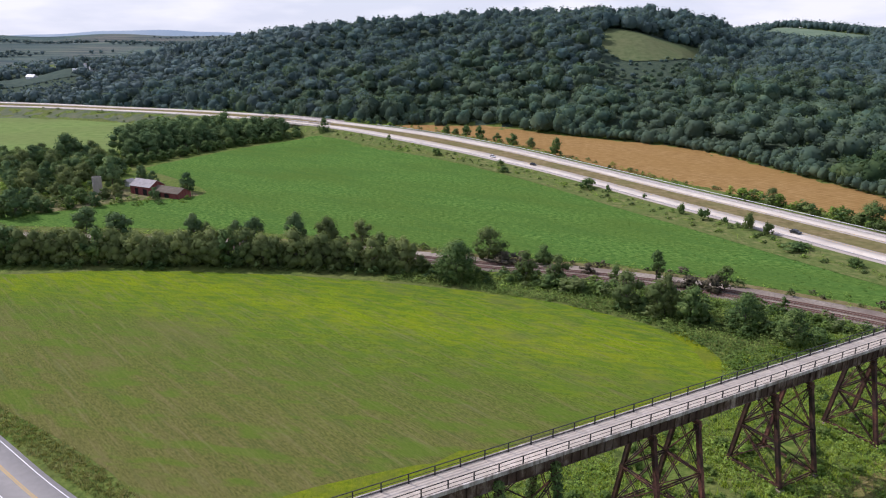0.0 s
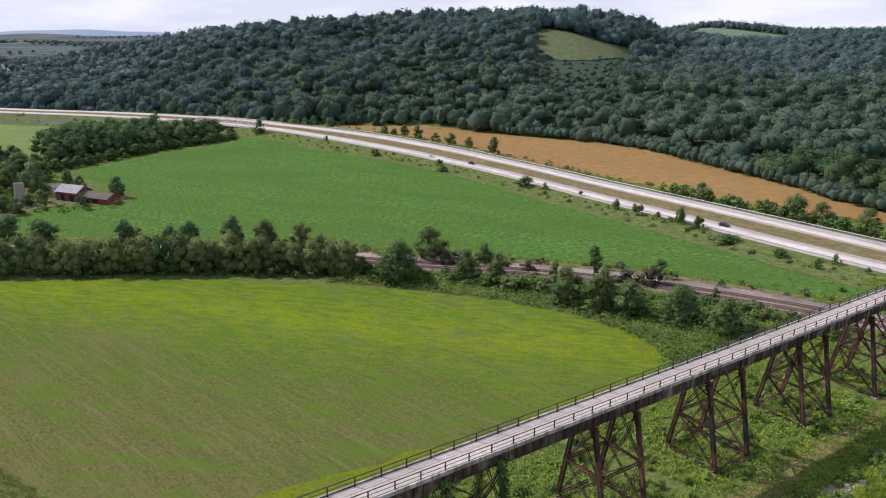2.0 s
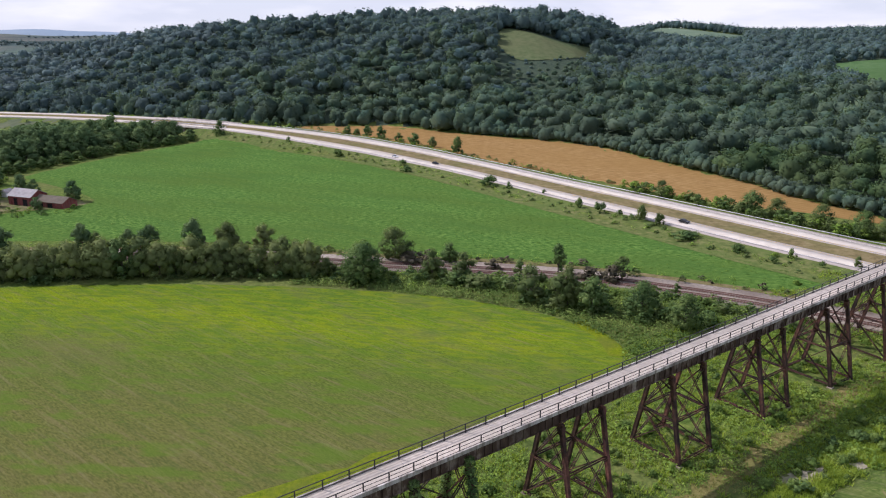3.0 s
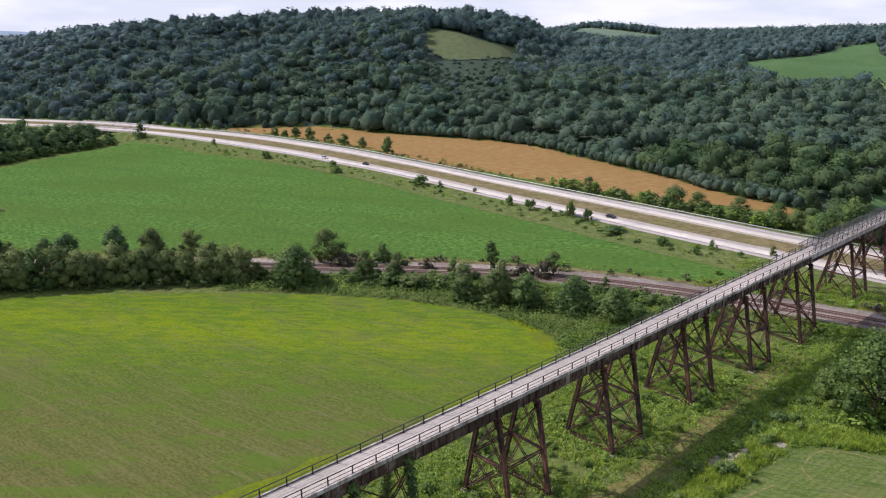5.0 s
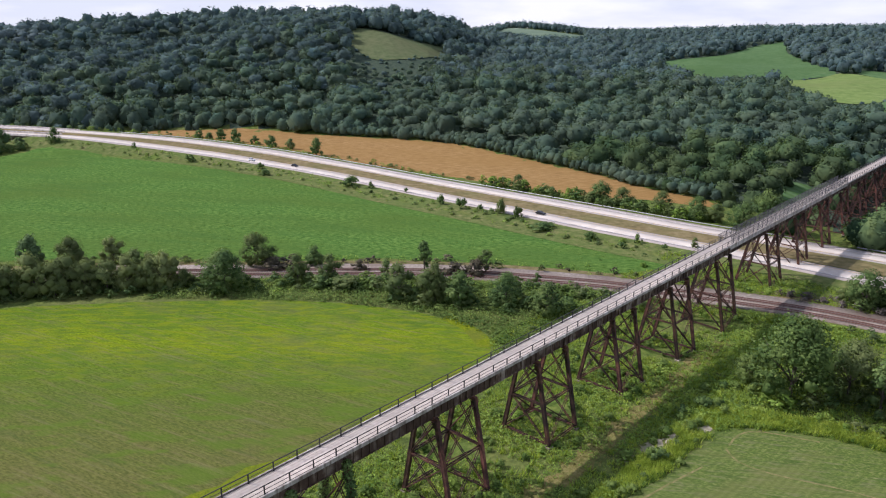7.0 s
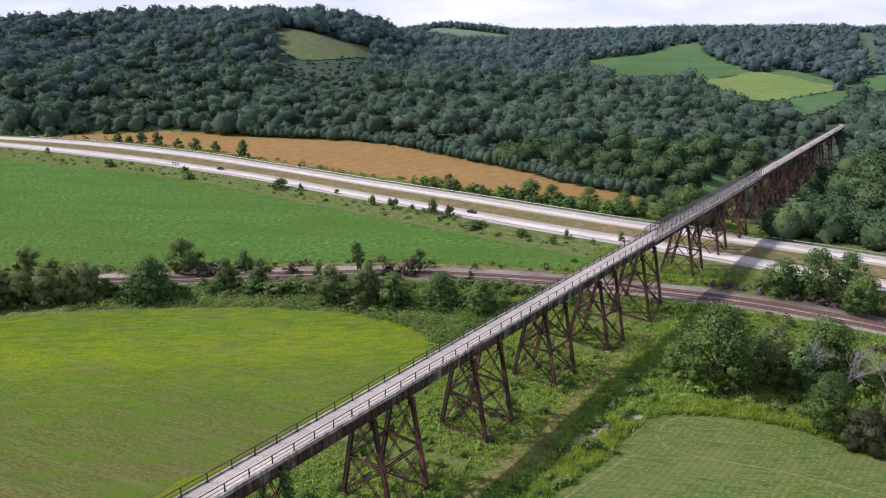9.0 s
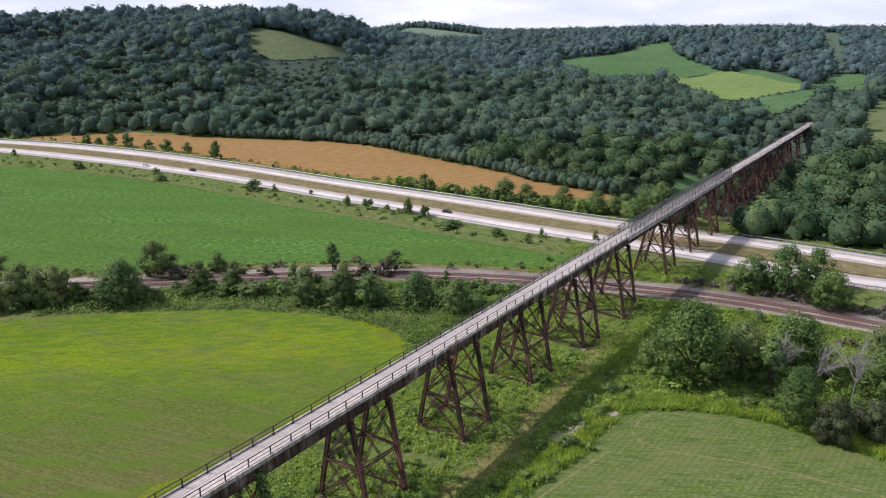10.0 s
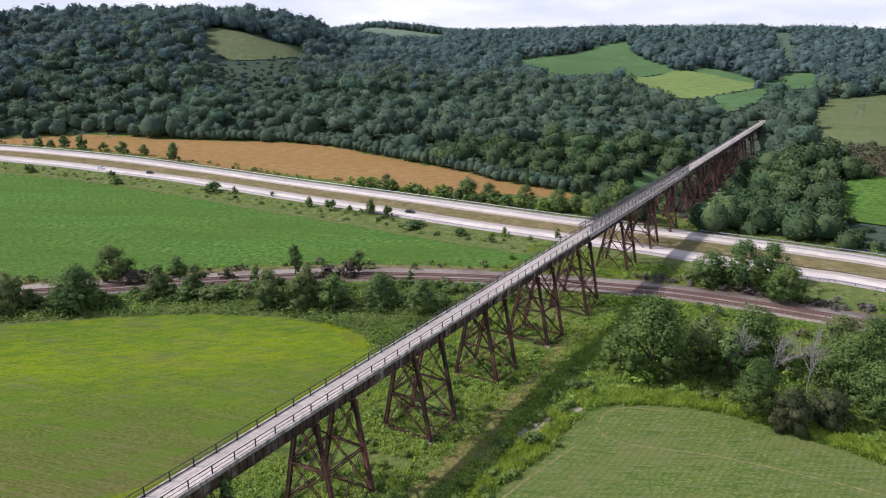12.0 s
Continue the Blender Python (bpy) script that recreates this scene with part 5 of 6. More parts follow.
FARM_TREES = (
    ("round", -90, 542, 14.9, 11.3),
    ("far", -141, 272, 9.7, 15.2),
    ("far", -123, 260, 10.6, 12.6),
    ("far", -126, 345, 9.6, 9.8),
    ("far", -181, 293, 12.2, 19.6),
    ("far", -225, 427, 18.7, 18.7),
    ("olive", -199, 408, 12.5, 19.7),
    ("far", -168, 356, 15.6, 15.5),
    ("far", -235, 407, 13.8, 18.6),
    ("hedge", -157, 337, 6.0, 9.0),
    ("far", -157, 313, 6.6, 8.6),
    ("far", -177, 302, 7.2, 9.4),
    ("tall", -171, 313, 10.0, 5.0),
    ("far", -150, 362, 7.5, 7.0),
    ("hedge", -160, 330, 5.6, 9.0),
    ("hedge", -166, 322, 5.0, 7.5),
    ("hedge", -152, 326, 3.6, 6.0),
    ("far", -158, 368, 9.5, 8.0),
    ("far", -188, 316, 8.5, 11.0),
    ("olive", 167, 203, 4.5, 3.4),
    ("far", -136, 329, 5.6, 6.0),
)
for kind, x, y, h, w in RAIL_TREES + GROVE_TREES + HIGHWAY_TREES + FARM_TREES:
    if x > 100 and y < 125 and kind == "round":
        kind = "grove"
    elif w > 11 and kind in ("round", "olive", "sparse"):
        kind = "big" if kind == "round" else "bigolive"
    tree(kind, x, y, h * 1.04, min(w * (1.12 if w < 11 and 200 > y > 150 else 0.97), h * 1.15))
RAIL_BUSHES = (
    ("scrub", 47, 219, 3.8, 6.5),
    ("green", 55, 214, 4.9, 6.0),
    ("scrub", 76, 206, 4.0, 11.2),
    ("scrub", 82, 202, 5.2, 9.0),
    ("olive", 39, 201, 4.9, 10.9),
    ("green", 32, 206, 4.4, 9.1),
    ("scrub", 21, 230, 4.1, 12.2),
    ("scrub", 27, 227, 3.7, 8.0),
)
VERGE_BUSHES = (
    ("green", 72, 352, 5.4, 8.0),
    ("green", 81, 343, 3.9, 4.1),
    ("green", 103, 299, 4.4, 3.8),
    ("olive", 121, 272, 6.5, 5.2),
    ("olive", 124, 263, 5.4, 3.9),
    ("green", 111, 290, 4.4, 3.0),
    ("green", 129, 246, 2.4, 9.7),
    ("green", 138, 227, 3.0, 4.3),
    ("green", 143, 213, 2.7, 3.7),
    ("green", 151, 215, 3.8, 3.8),
    ("green", 155, 204, 2.6, 2.5),
    ("green", -5, 460, 4.5, 6.7),
    ("green", 34, 419, 3.7, 5.1),
    ("green", 35, 401, 3.6, 8.3),
)
ROADSIDE_BUSHES = (
    ("green", 115, 281, 3.1, 3.4),
    ("green", 118, 275, 2.5, 3.3),
    ("green", 75, 355, 5.0, 5.8),
    ("green", -3, 457, 4.8, 5.0),
    ("green", 103, 298, 5.0, 3.7),
    ("green", 108, 288, 4.9, 5.7),
    ("olive", 122, 274, 6.1, 6.2),
    ("olive", 126, 265, 5.0, 4.6),
    ("green", 138, 226, 3.6, 5.9),
    ("green", 127, 245, 3.2, 11.3),
    ("green", -38, 504, 4.0, 4.0),
    ("green", 34, 399, 3.2, 3.2),
    ("green", 95, 328, 2.7, 2.8),
)
for kind, x, y, h, w in RAIL_BUSHES + VERGE_BUSHES + ROADSIDE_BUSHES:
    bush(kind, x, y, max(0.9, h), w)


def spread(poly, step, seed):
    """Jittered places inside an outline."""
    r = np.random.default_rng(seed)
    p = np.array(poly, float)
    lo, hi = p.min(0), p.max(0)
    X, Y = np.meshgrid(np.arange(lo[0], hi[0], step), np.arange(lo[1], hi[1], step))
    X, Y = X + r.uniform(-0.4, 0.4, X.shape) * step, Y + r.uniform(-0.4, 0.4, Y.shape) * step
    ok = inside(X, Y, p)
    return np.column_stack([X[ok], Y[ok]]), r


GROVE = [(-182, 416), (-160, 463), (-137, 503), (-108, 538), (-101, 558), (-139, 558), (-197, 547), (-220, 486)]
GROVE_FRONT = np.array(curve_points(GROVE[:4], 4))
LEFT_WOOD = [(-186, 290), (-175, 295), (-166, 306), (-165, 326), (-180, 359), (-174, 387), (-180, 408), (-204, 448), (-227, 448), (-253, 437), (-268, 426)]
FARM_YARD = [(-178, 345), (-150, 352), (-118, 348), (-112, 325), (-140, 318), (-172, 320)]
for poly, step, kinds, hs, seed in ((GROVE, 8.6, ("far",), (13, 19), 3), (LEFT_WOOD, 9.0, ("far", "olive", "far", "round", "hedge"), (6, 13), 4)):
    pts, r = spread(poly, step, seed)
    for x, y in pts:
        if inside(np.array(x), np.array(y), FARM_YARD):
            continue
        h = r.uniform(*hs)
        if poly is GROVE:
            front = float(away([x], [y], GROVE_FRONT)[0][0])
            if front < 13:
                continue
            h *= 0.5 if x > -118 else 0.92 if front < 22 else 1.06
        elif y < 338:
            if r.random() < 0.45:
                continue
            h *= 0.62
        tree(kinds[int(r.integers(len(kinds)))], x, y, h, h * r.uniform(0.85, 1.15), group="trees of the farm grove")
tagged(field("farmyard", [(-186, 306), (-170, 304), (-149, 325), (-121, 330), (-118, 339), (-132, 352), (-150, 352), (-172, 350), (-184, 330)], M["yard"], 0.05, 7, 1.6), "rough tan and green weedy yard round the barns", "grass", kind="structure")
# lower rounded trees along the front of the grove
r = np.random.default_rng(14)
for x, y in curve_points(GROVE[:4], 6.6):
    h = r.uniform(5.6, 7.6)
    tree("round", x - 3 + r.uniform(-1.5, 1.5), y + 3 + r.uniform(-1.5, 1.5), h, h * r.uniform(1.15, 1.4), "low rounded green tree at the front of a grove", "trees of the farm grove")
# planted row of young trees along the upper edge of the grain field
r = np.random.default_rng(12)
edge = curve_points([(99, 563), (136, 532), (169, 498), (192, 432), (204, 386), (214, 342), (217, 313), (223, 289), (231, 266)], 5.2)
d = np.gradient(edge, axis=0)
d /= np.linalg.norm(d, axis=1)[:, None]
out = np.column_stack([-d[:, 1], d[:, 0]])
row = np.concatenate([edge + out * (6.0 * k - 3.6) + r.uniform(-0.8, 0.8, edge.shape) for k in (0, 1)])
strewn("tree_row", [forest_template(170 + i, 2, 12, True, 10, 1.0, 0.62) for i in range(8)], row, terrain(row[:, 0], row[:, 1]) - 0.4, r.uniform(0.66, 0.80, len(row)), r.uniform(0.85, 1.0, len(row)),
       M["hazed_mid_forest"], "planted rows of young green trees beside a field", "trees")
# hedgerow between the hay field and the railway
r = np.random.default_rng(11)
x = -235.0
while x < -8:
    fy = np.interp(x, [-235, -147, -72, -34, -4], [232, 229, 227, 224, 218])
    h = r.uniform(10.0, 13.5)
    tree(("hedge", "olive", "hedge", "hedge", "round", "hedge", "olive")[int(r.integers(7))], x, fy + r.uniform(-0.5, 2), h, h * r.uniform(0.85, 1.1), group="trees of the hedgerow")
    if r.random() < 0.75:
        h = r.uniform(7, 11)
        tree(("hedge", "hedge", "olive")[int(r.integers(3))], x + r.uniform(-2, 2), fy + 7 + r.uniform(-2, 3), h, h * 0.95, group="trees of the hedgerow")
    x += r.uniform(4.2, 6.2)

# ---- low plants ----


def tuft_template(seed, leaves=16, size=0.36, radius=0.72, tall=1.15):
    r = np.random.default_rng(seed)
    v, f = leaf_cards(r, np.array([[0, 0, 0.1]]), np.array([radius]), leaves, size, 1.3)
    v[:, 2] = np.abs(v[:, 2]) * tall
    low = np.cross(v[f[:, 1]] - v[f[:, 0]], v[f[:, 2]] - v[f[:, 0]])[:, 2] < 0
    f[low] = f[low][:, ::-1]
    return v, f, unit(unit(v) * 0.55 + [0, 0, 0.75] + np.repeat(r.normal(0, 0.22, (leaves, 3)), 4, axis=0))


def blade_template(seed, blades=18):
    """A clump of upright, leaning grass blades."""
    r = np.random.default_rng(seed)
    a, lean = r.random(blades) * 6.283, r.uniform(0.25, 1.1, blades)
    foot = r.normal(0, 0.3, (blades, 2))
    h, w = r.uniform(0.45, 1.0, blades), r.uniform(0.06, 0.11, blades)
    side = np.column_stack([-np.sin(a), np.cos(a)]) * w[:, None]
    tip = foot + np.column_stack([np.cos(a), np.sin(a)]) * (lean * h)[:, None]
    z0 = np.zeros((blades, 1))
    v = np.stack([np.hstack([foot - side, z0]), np.hstack([foot + side, z0]), np.hstack([tip, h[:, None]])], 1).reshape(-1, 3)
    return v, np.arange(blades * 3).reshape(-1, 3)


TUFTS = [tuft_template(200 + i) for i in range(8)]
BLADES = [blade_template(240 + i) for i in range(8)]


BARE = np.array([(89.0, 99.6, 1.5), (81.0, 98.9, 1.4), (77.6, 98.2, 1.5), (74.2, 97.4, 1.3), (69.0, 95.6, 1.0)])


def plant(name, xy, sizes, material, label, squash=(0.7, 1.4), templates=None):
    if len(xy):
        xy = np.asarray(xy)
        free = np.all(np.hypot(xy[:, None, 0] - BARE[None, :, 0], xy[:, None, 1] - BARE[None, :, 1]) > BARE[None, :, 2] * 1.3, axis=1)
        xy, sizes = xy[free], sizes[free]
        z = with_banks(xy[:, 0], xy[:, 1])
        strewn(name, templates or TUFTS, xy, z - 0.05, sizes, rng.uniform(*squash, len(xy)), material, label, "weeds")


def bridge_rect(s0, s1, n0, n1):
    return [tuple(on_bridge(s, n)[:2]) for s, n in ((s0, n0), (s1, n0), (s1, n1), (s0, n1))]


PATH_LINE = curve_points([tuple(on_bridge(s, n)[:2]) for s, n in ((20, -13.5), (60, -12.5), (100, -12.5), (135, -11.5), (160, -9.5), (176, -8.5))], 4)
side = np.stack([np.gradient(PATH_LINE[:, 1]), -np.gradient(PATH_LINE[:, 0])], 1)
side /= np.linalg.norm(side, axis=1)[:, None]
outline = [tuple(q) for q in PATH_LINE + side * 1.6] + [tuple(q) for q in (PATH_LINE - side * 2.2)[::-1]]
tagged(field("worn_path", outline, M["path"], 0.05, 6, 2.2), "tan worn grass track beside the viaduct", "path", kind="structure")
pts, r = spread(bridge_rect(20, 232, -34, 34), 1.15, 21)
ok = ~inside(pts[:, 0], pts[:, 1], rounded(HAY)) & ~inside(pts[:, 0], pts[:, 1], rounded(EAST_HAY)) & ~inside(pts[:, 0], pts[:, 1], rounded(BEAN))
ok &= (away(pts[:, 0], pts[:, 1], PATH_LINE)[0] > 0.3 + 2.4 * r.random(len(pts))) & (away(pts[:, 0], pts[:, 1], RAIL_LINE)[0] > 8.0)
ok &= away(pts[:, 0], pts[:, 1], ROAD_LINE)[0] > 6
pts = pts[ok]
patch = np.array([noise.noise(Vector((x * 0.07, y * 0.07, 3.0))) for x, y in pts])
pts, patch = pts[patch > -0.30], patch[patch > -0.30]
plant("weeds", pts, 0.55 + 0.9 * rng.random(len(pts)) * (0.7 + np.clip(patch, -0.3, 0.6)), M["weed"], "lush green weeds under the viaduct")
sel = (rng.random(len(pts)) < 0.7) & (away(pts[:, 0], pts[:, 1], PATH_LINE)[0] > 2.6)
plant("rough_grass", pts[sel] + rng.uniform(-0.6, 0.6, (int(sel.sum()), 2)), 0.7 + 0.7 * rng.random(int(sel.sum())), M["grass_blade"], "rough green grass under the viaduct", (0.6, 1.1), BLADES)
sel = rng.random(len(PATH_LINE) * 60)
q = PATH_LINE[(np.arange(len(sel)) // 60)] + rng.normal(0, 1.5, (len(sel), 2))
plant("path_grass", q, 0.3 + 0.35 * sel, M["dry_weed"], "short dry grass on the worn track", (0.4, 0.9), BLADES)
# tall weeds along the railway, the fields and the highway
pts = []
for line, off, spreadw, n in ((RAIL_LINE, 12, 12, 3600), (RAIL_LINE, -13, 6, 900), (NEAR_LINE, 15, 12, 1500), (FAR_LINE, -15, 12, 1300)):
    d = np.gradient(line, axis=0)
    d /= np.linalg.norm(d, axis=1)[:, None]
    right = np.stack([d[:, 1], -d[:, 0]], 1)
    i = rng.integers(len(line), size=n)
    q = line[i] + right[i] * (off + rng.uniform(-0.5, 0.5, n)[:, None] * spreadw) + rng.uniform(-4, 4, (n, 2))
    q = q[(q[:, 0] > -260) & (q[:, 1] > 30) & (away(q[:, 0], q[:, 1], line)[0] > (6.0 if line is RAIL_LINE else 8.0))]
    pts.append(q)
pts = np.concatenate(pts)
pts = pts[~inside(pts[:, 0], pts[:, 1], rounded(HAY)) & (away(pts[:, 0], pts[:, 1], MID_LINE)[0] > 24)]
plant("verge_weeds", pts, 0.7 + 1.1 * rng.random(len(pts)), M["weed"], "tall weeds along the railway and highway", (0.7, 1.5))
pts, r = spread([(-20, 213), (7, 204), (34, 192), (55, 177), (64, 162), (67, 150), (62, 136), (84, 148), (104, 160), (124, 168), (112, 177), (86, 193), (56, 208), (20, 219)], 1.35, 29)
ok = ~inside(pts[:, 0], pts[:, 1], rounded(HAY)) & (away(pts[:, 0], pts[:, 1], RAIL_LINE)[0] > 6.0) & (np.abs(pts @ BN - B_MID - 17) > 0.5)
pts = pts[ok & (pts @ BN - B_MID > 16)]
plant("bank_weeds", pts, 0.8 + 1.1 * rng.random(len(pts)), M["bank_weed"], "lush weeds between the hay field and the railway", (0.7, 1.5))
# rough growth between the path, the creek and the grove
pts, r = spread([(60, 92), (90, 101), (112, 90), (128, 60), (210, 60), (190, 95), (165, 130), (140, 148), (100, 122)], 1.7, 23)
ok = ~inside(pts[:, 0], pts[:, 1], rounded(EAST_HAY)) & (away(pts[:, 0], pts[:, 1], RAIL_LINE)[0] > 8.0)
pts = pts[ok]
plant("creek_grass", pts + rng.uniform(-1.0, 1.0, pts.shape), 0.65 + 0.55 * rng.random(len(pts)), M["grass_blade"], "tall bright grass by the creek", (0.7, 1.3), BLADES)
plant("creek_weeds", pts, 0.6 + 0.9 * rng.random(len(pts)), M["weed"], "rank green weeds by the creek", (0.6, 1.3))
# bright tall grass round the cut field
ring = rounded(EAST_HAY, 0.7)
out = ring - ring.mean(0)
out /= np.linalg.norm(out, axis=1)[:, None]
pts = np.concatenate([ring + out * (0.5 + k * 0.45 + 0.6 * rng.random((len(ring), 1))) + rng.normal(0, 0.4, ring.shape) for k in range(14)])
pts = pts[(pts[:, 1] > 20) & (away(pts[:, 0], pts[:, 1], PATH_LINE)[0] > 7)]
plant("tall_grass", pts, 0.8 + 0.5 * rng.random(len(pts)), M["grass_blade"], "bright tall grass edging the cut field", (0.8, 1.4), BLADES)
# darker weeds close to the field draw the shadow band of the tall grass
pts = np.concatenate([ring + out * (0.2 + 0.9 * rng.random((len(ring), 1))) + rng.normal(0, 0.25, ring.shape) for k in range(5)])
pts = pts[(pts[:, 1] > 20) & (away(pts[:, 0], pts[:, 1], PATH_LINE)[0] > 7)]
plant("edge_weeds", pts, 0.35 + 0.35 * rng.random(len(pts)), M["bean_leaf"], "dark green weeds drawing the shade along the cut field", (0.8, 1.4))
# verge of the country road
pts, r = spread([(-140, 158), (-112, 138), (-84, 120), (-60, 103), (-36, 85), (-28, 88), (-46, 98), (-66, 114), (-92, 132), (-125, 155)], 0.85, 24)
pts = pts[away(pts[:, 0], pts[:, 1], ROAD_LINE)[0] > 4.9]
plant("roadside_weeds", pts, 0.5 + 0.6 * rng.random(len(pts)), M["dry_weed"], "dry brown-green roadside weeds", (0.5, 1.0), BLADES)

# ---- farm ----


def gable_house(name, label, x, y, az, length, deep, wall_h, roof_h, wall, roof, openings=(), category="barn", ribs=True):
    """A gabled building along the local x axis. openings: parts of (name, x, width, height, sill) on its front."""
    ob = tagged(new(name), label, category)
    bm = bmesh.new()
    t = 0.2
    box(bm, -length / 2, length / 2, -deep / 2, -deep / 2 + t, -0.4, wall_h)
    box(bm, -length / 2, length / 2, deep / 2 - t, deep / 2, -0.4, wall_h)
    for s in (-1, 1):
        x0, x1 = sorted((s * length / 2, s * (length / 2 - t)))
        lo = [bm.verts.new((x0, y, z)) for y, z in ((-deep / 2 + t, -0.4), (deep / 2 - t, -0.4), (deep / 2 - t, wall_h), (0, wall_h + roof_h), (-deep / 2 + t, wall_h))]
        hi = [bm.verts.new((x1, v.co.y, v.co.z)) for v in lo]
        bm.faces.new(lo[::-1])
        bm.faces.new(hi)
        for k in range(5):
            bm.faces.new((lo[k], lo[(k + 1) % 5], hi[(k + 1) % 5], hi[k]))
    part("wall", bm, M[wall], ob)
    over = 0.5
    for s in (-1, 1):
        bm = bmesh.new()
        slope = math.atan2(roof_h, deep / 2)
        run = math.hypot(roof_h, deep / 2) + over
        m = Matrix.Translation((0, 0, wall_h + roof_h + 0.12)) @ Matrix.Rotation(-slope if s > 0 else slope, 4, "X")
        y0, y1 = (0, run) if s > 0 else (-run, 0)
        box(bm, -length / 2 - 0.4, length / 2 + 0.4, y0, y1, -0.06, 0.06, m)
        panel = part("roof", bm, M[roof], ob)
        if ribs:
            bm = bmesh.new()
            box(bm, -0.04, 0.04, y0, y1, 0.06, 0.11, m)
            rib = bpy.data.meshes.new("rib")
            bm.to_mesh(rib)
            bm.free()
            for k in range(int(length) + 1):
                give("rib", rib, M[roof], panel, m=Matrix.Translation((k - int(length) / 2, 0, 0)))
    # black panels on the closed wall paint the unlit inside of each opening
    for nm, ox, w, h, sill in openings:
        bm = bmesh.new()
        box(bm, ox - w / 2, ox + w / 2, -deep / 2 - 0.03, -deep / 2 + 0.05, sill, sill + h)
        part(nm, bm, M["black"], ob, "black panel for the dark inside of an opening")
    ob.matrix_world = Matrix.Translation((x, y, float(terrain(x, y)))) @ Matrix.Rotation(radians(az), 4, "Z")
    return ob


gable_house("barn", "faded red wooden barn with a pale metal roof", -144.8, 342.5, -27, 13.4, 9.0, 4.2, 2.6, "barn_red", "tin_roof",
            (("doorway", -2.5, 2.0, 3.2, 0.0), ("doorway", 3.2, 2.6, 3.0, 0.0)))
gable_house("low_barn", "low red barn with a rusty brown roof", -130.5, 335.5, -28, 17.0, 8.0, 2.6, 2.0, "barn_red", "old_roof",
            (("doorway", -4.5, 3.0, 2.0, 0.0), ("doorway", 1.0, 3.0, 2.0, 0.0)))
gable_house("shed", "small white gabled shed", -161, 360, 62, 4.0, 3.2, 2.4, 1.2, "white_wall", "tin_roof", (("doorway", 0, 1.2, 1.8, 0.0),), "shed")
silo = tagged(new("silo"), "old grey roofless concrete silo", "silo")
bm = bmesh.new()
bmesh.ops.create_cone(bm, segments=28, radius1=2.2, radius2=2.1, depth=8.8, cap_ends=False)
geom = bmesh.ops.solidify(bm, geom=bm.faces[:], thickness=0.22)
bmesh.ops.translate(bm, verts=bm.verts[:], vec=(0, 0, 4.2))
part("wall", bm, M["silo"], silo)
for k in range(7):
    bm = bmesh.new()
    bmesh.ops.create_cone(bm, segments=28, radius1=2.27, radius2=2.27, depth=0.08, cap_ends=False)
    bmesh.ops.translate(bm, verts=bm.verts[:], vec=(0, 0, 0.8 + k * 1.1))
    part("hoop", bm, M["silo"], silo)
silo.location = (-168, 340, 0)
for nm, x, y, az, a, b, h in (("farmhouse", -514, 1029, 20, 11, 7, 3.2), ("farm_shed", -495, 1043, 30, 16, 7, 3.4), ("far_barn", -600, 1065, -20, 15, 8, 2.8)):
    gable_house(nm, "white farm building with a pale roof", x, y, az, a, b, h, 3.0, "white_wall", "white_wall", (("window", -3, 1.2, 1.4, 1.6), ("window", 3, 1.2, 1.4, 1.6)), "farm building", False)
far_silo = tagged(new("far_silo"), "white domed silo beside distant farm buildings", "silo")
bm = bmesh.new()
bmesh.ops.create_cone(bm, segments=20, radius1=2.4, radius2=2.4, depth=11, cap_ends=True, matrix=Matrix.Translation((0, 0, 5)))
part("wall", bm, M["white_wall"], far_silo)
bm = bmesh.new()
bmesh.ops.create_uvsphere(bm, u_segments=20, v_segments=8, radius=2.45, matrix=Matrix.Translation((0, 0, 10.5)) @ Matrix.Diagonal((1, 1, 0.7, 1)))
part("dome", bm, M["tin_roof"], far_silo, "pale metal dome")
far_silo.location = (-504, 1033, float(terrain(-504, 1033)))

# ---- details ----
r = np.random.default_rng(31)
# shrubs in the creek bed, under the viaduct and along the railway
for s0, s1, n0, n1, count, kinds, hs in ((84, 168, -26, -17.5, 60, ("lush", "green", "lush"), (1.0, 2.4)), (30, 215, -10, 16, 240, ("weedy", "lush", "lush"), (0.8, 2.2)),
                                         (120, 230, 10, 34, 30, ("weedy", "green", "olive"), (0.8, 2.0))):
    for _ in range(count):
        q = on_bridge(r.uniform(s0, s1), r.uniform(n0, n1))
        if away([q.x], [q.y], PATH_LINE)[0][0] < 3.2 or away([q.x], [q.y], RAIL_LINE)[0][0] < 9 or inside(np.array(q.x), np.array(q.y), rounded(HAY)):
            continue
        h = r.uniform(*hs)
        bush(kinds[int(r.integers(3))], q.x, q.y, h, h * r.uniform(1.2, 2.0))
d = np.gradient(RAIL_LINE, axis=0)
d /= np.linalg.norm(d, axis=1)[:, None]
right = np.stack([d[:, 1], -d[:, 0]], 1)
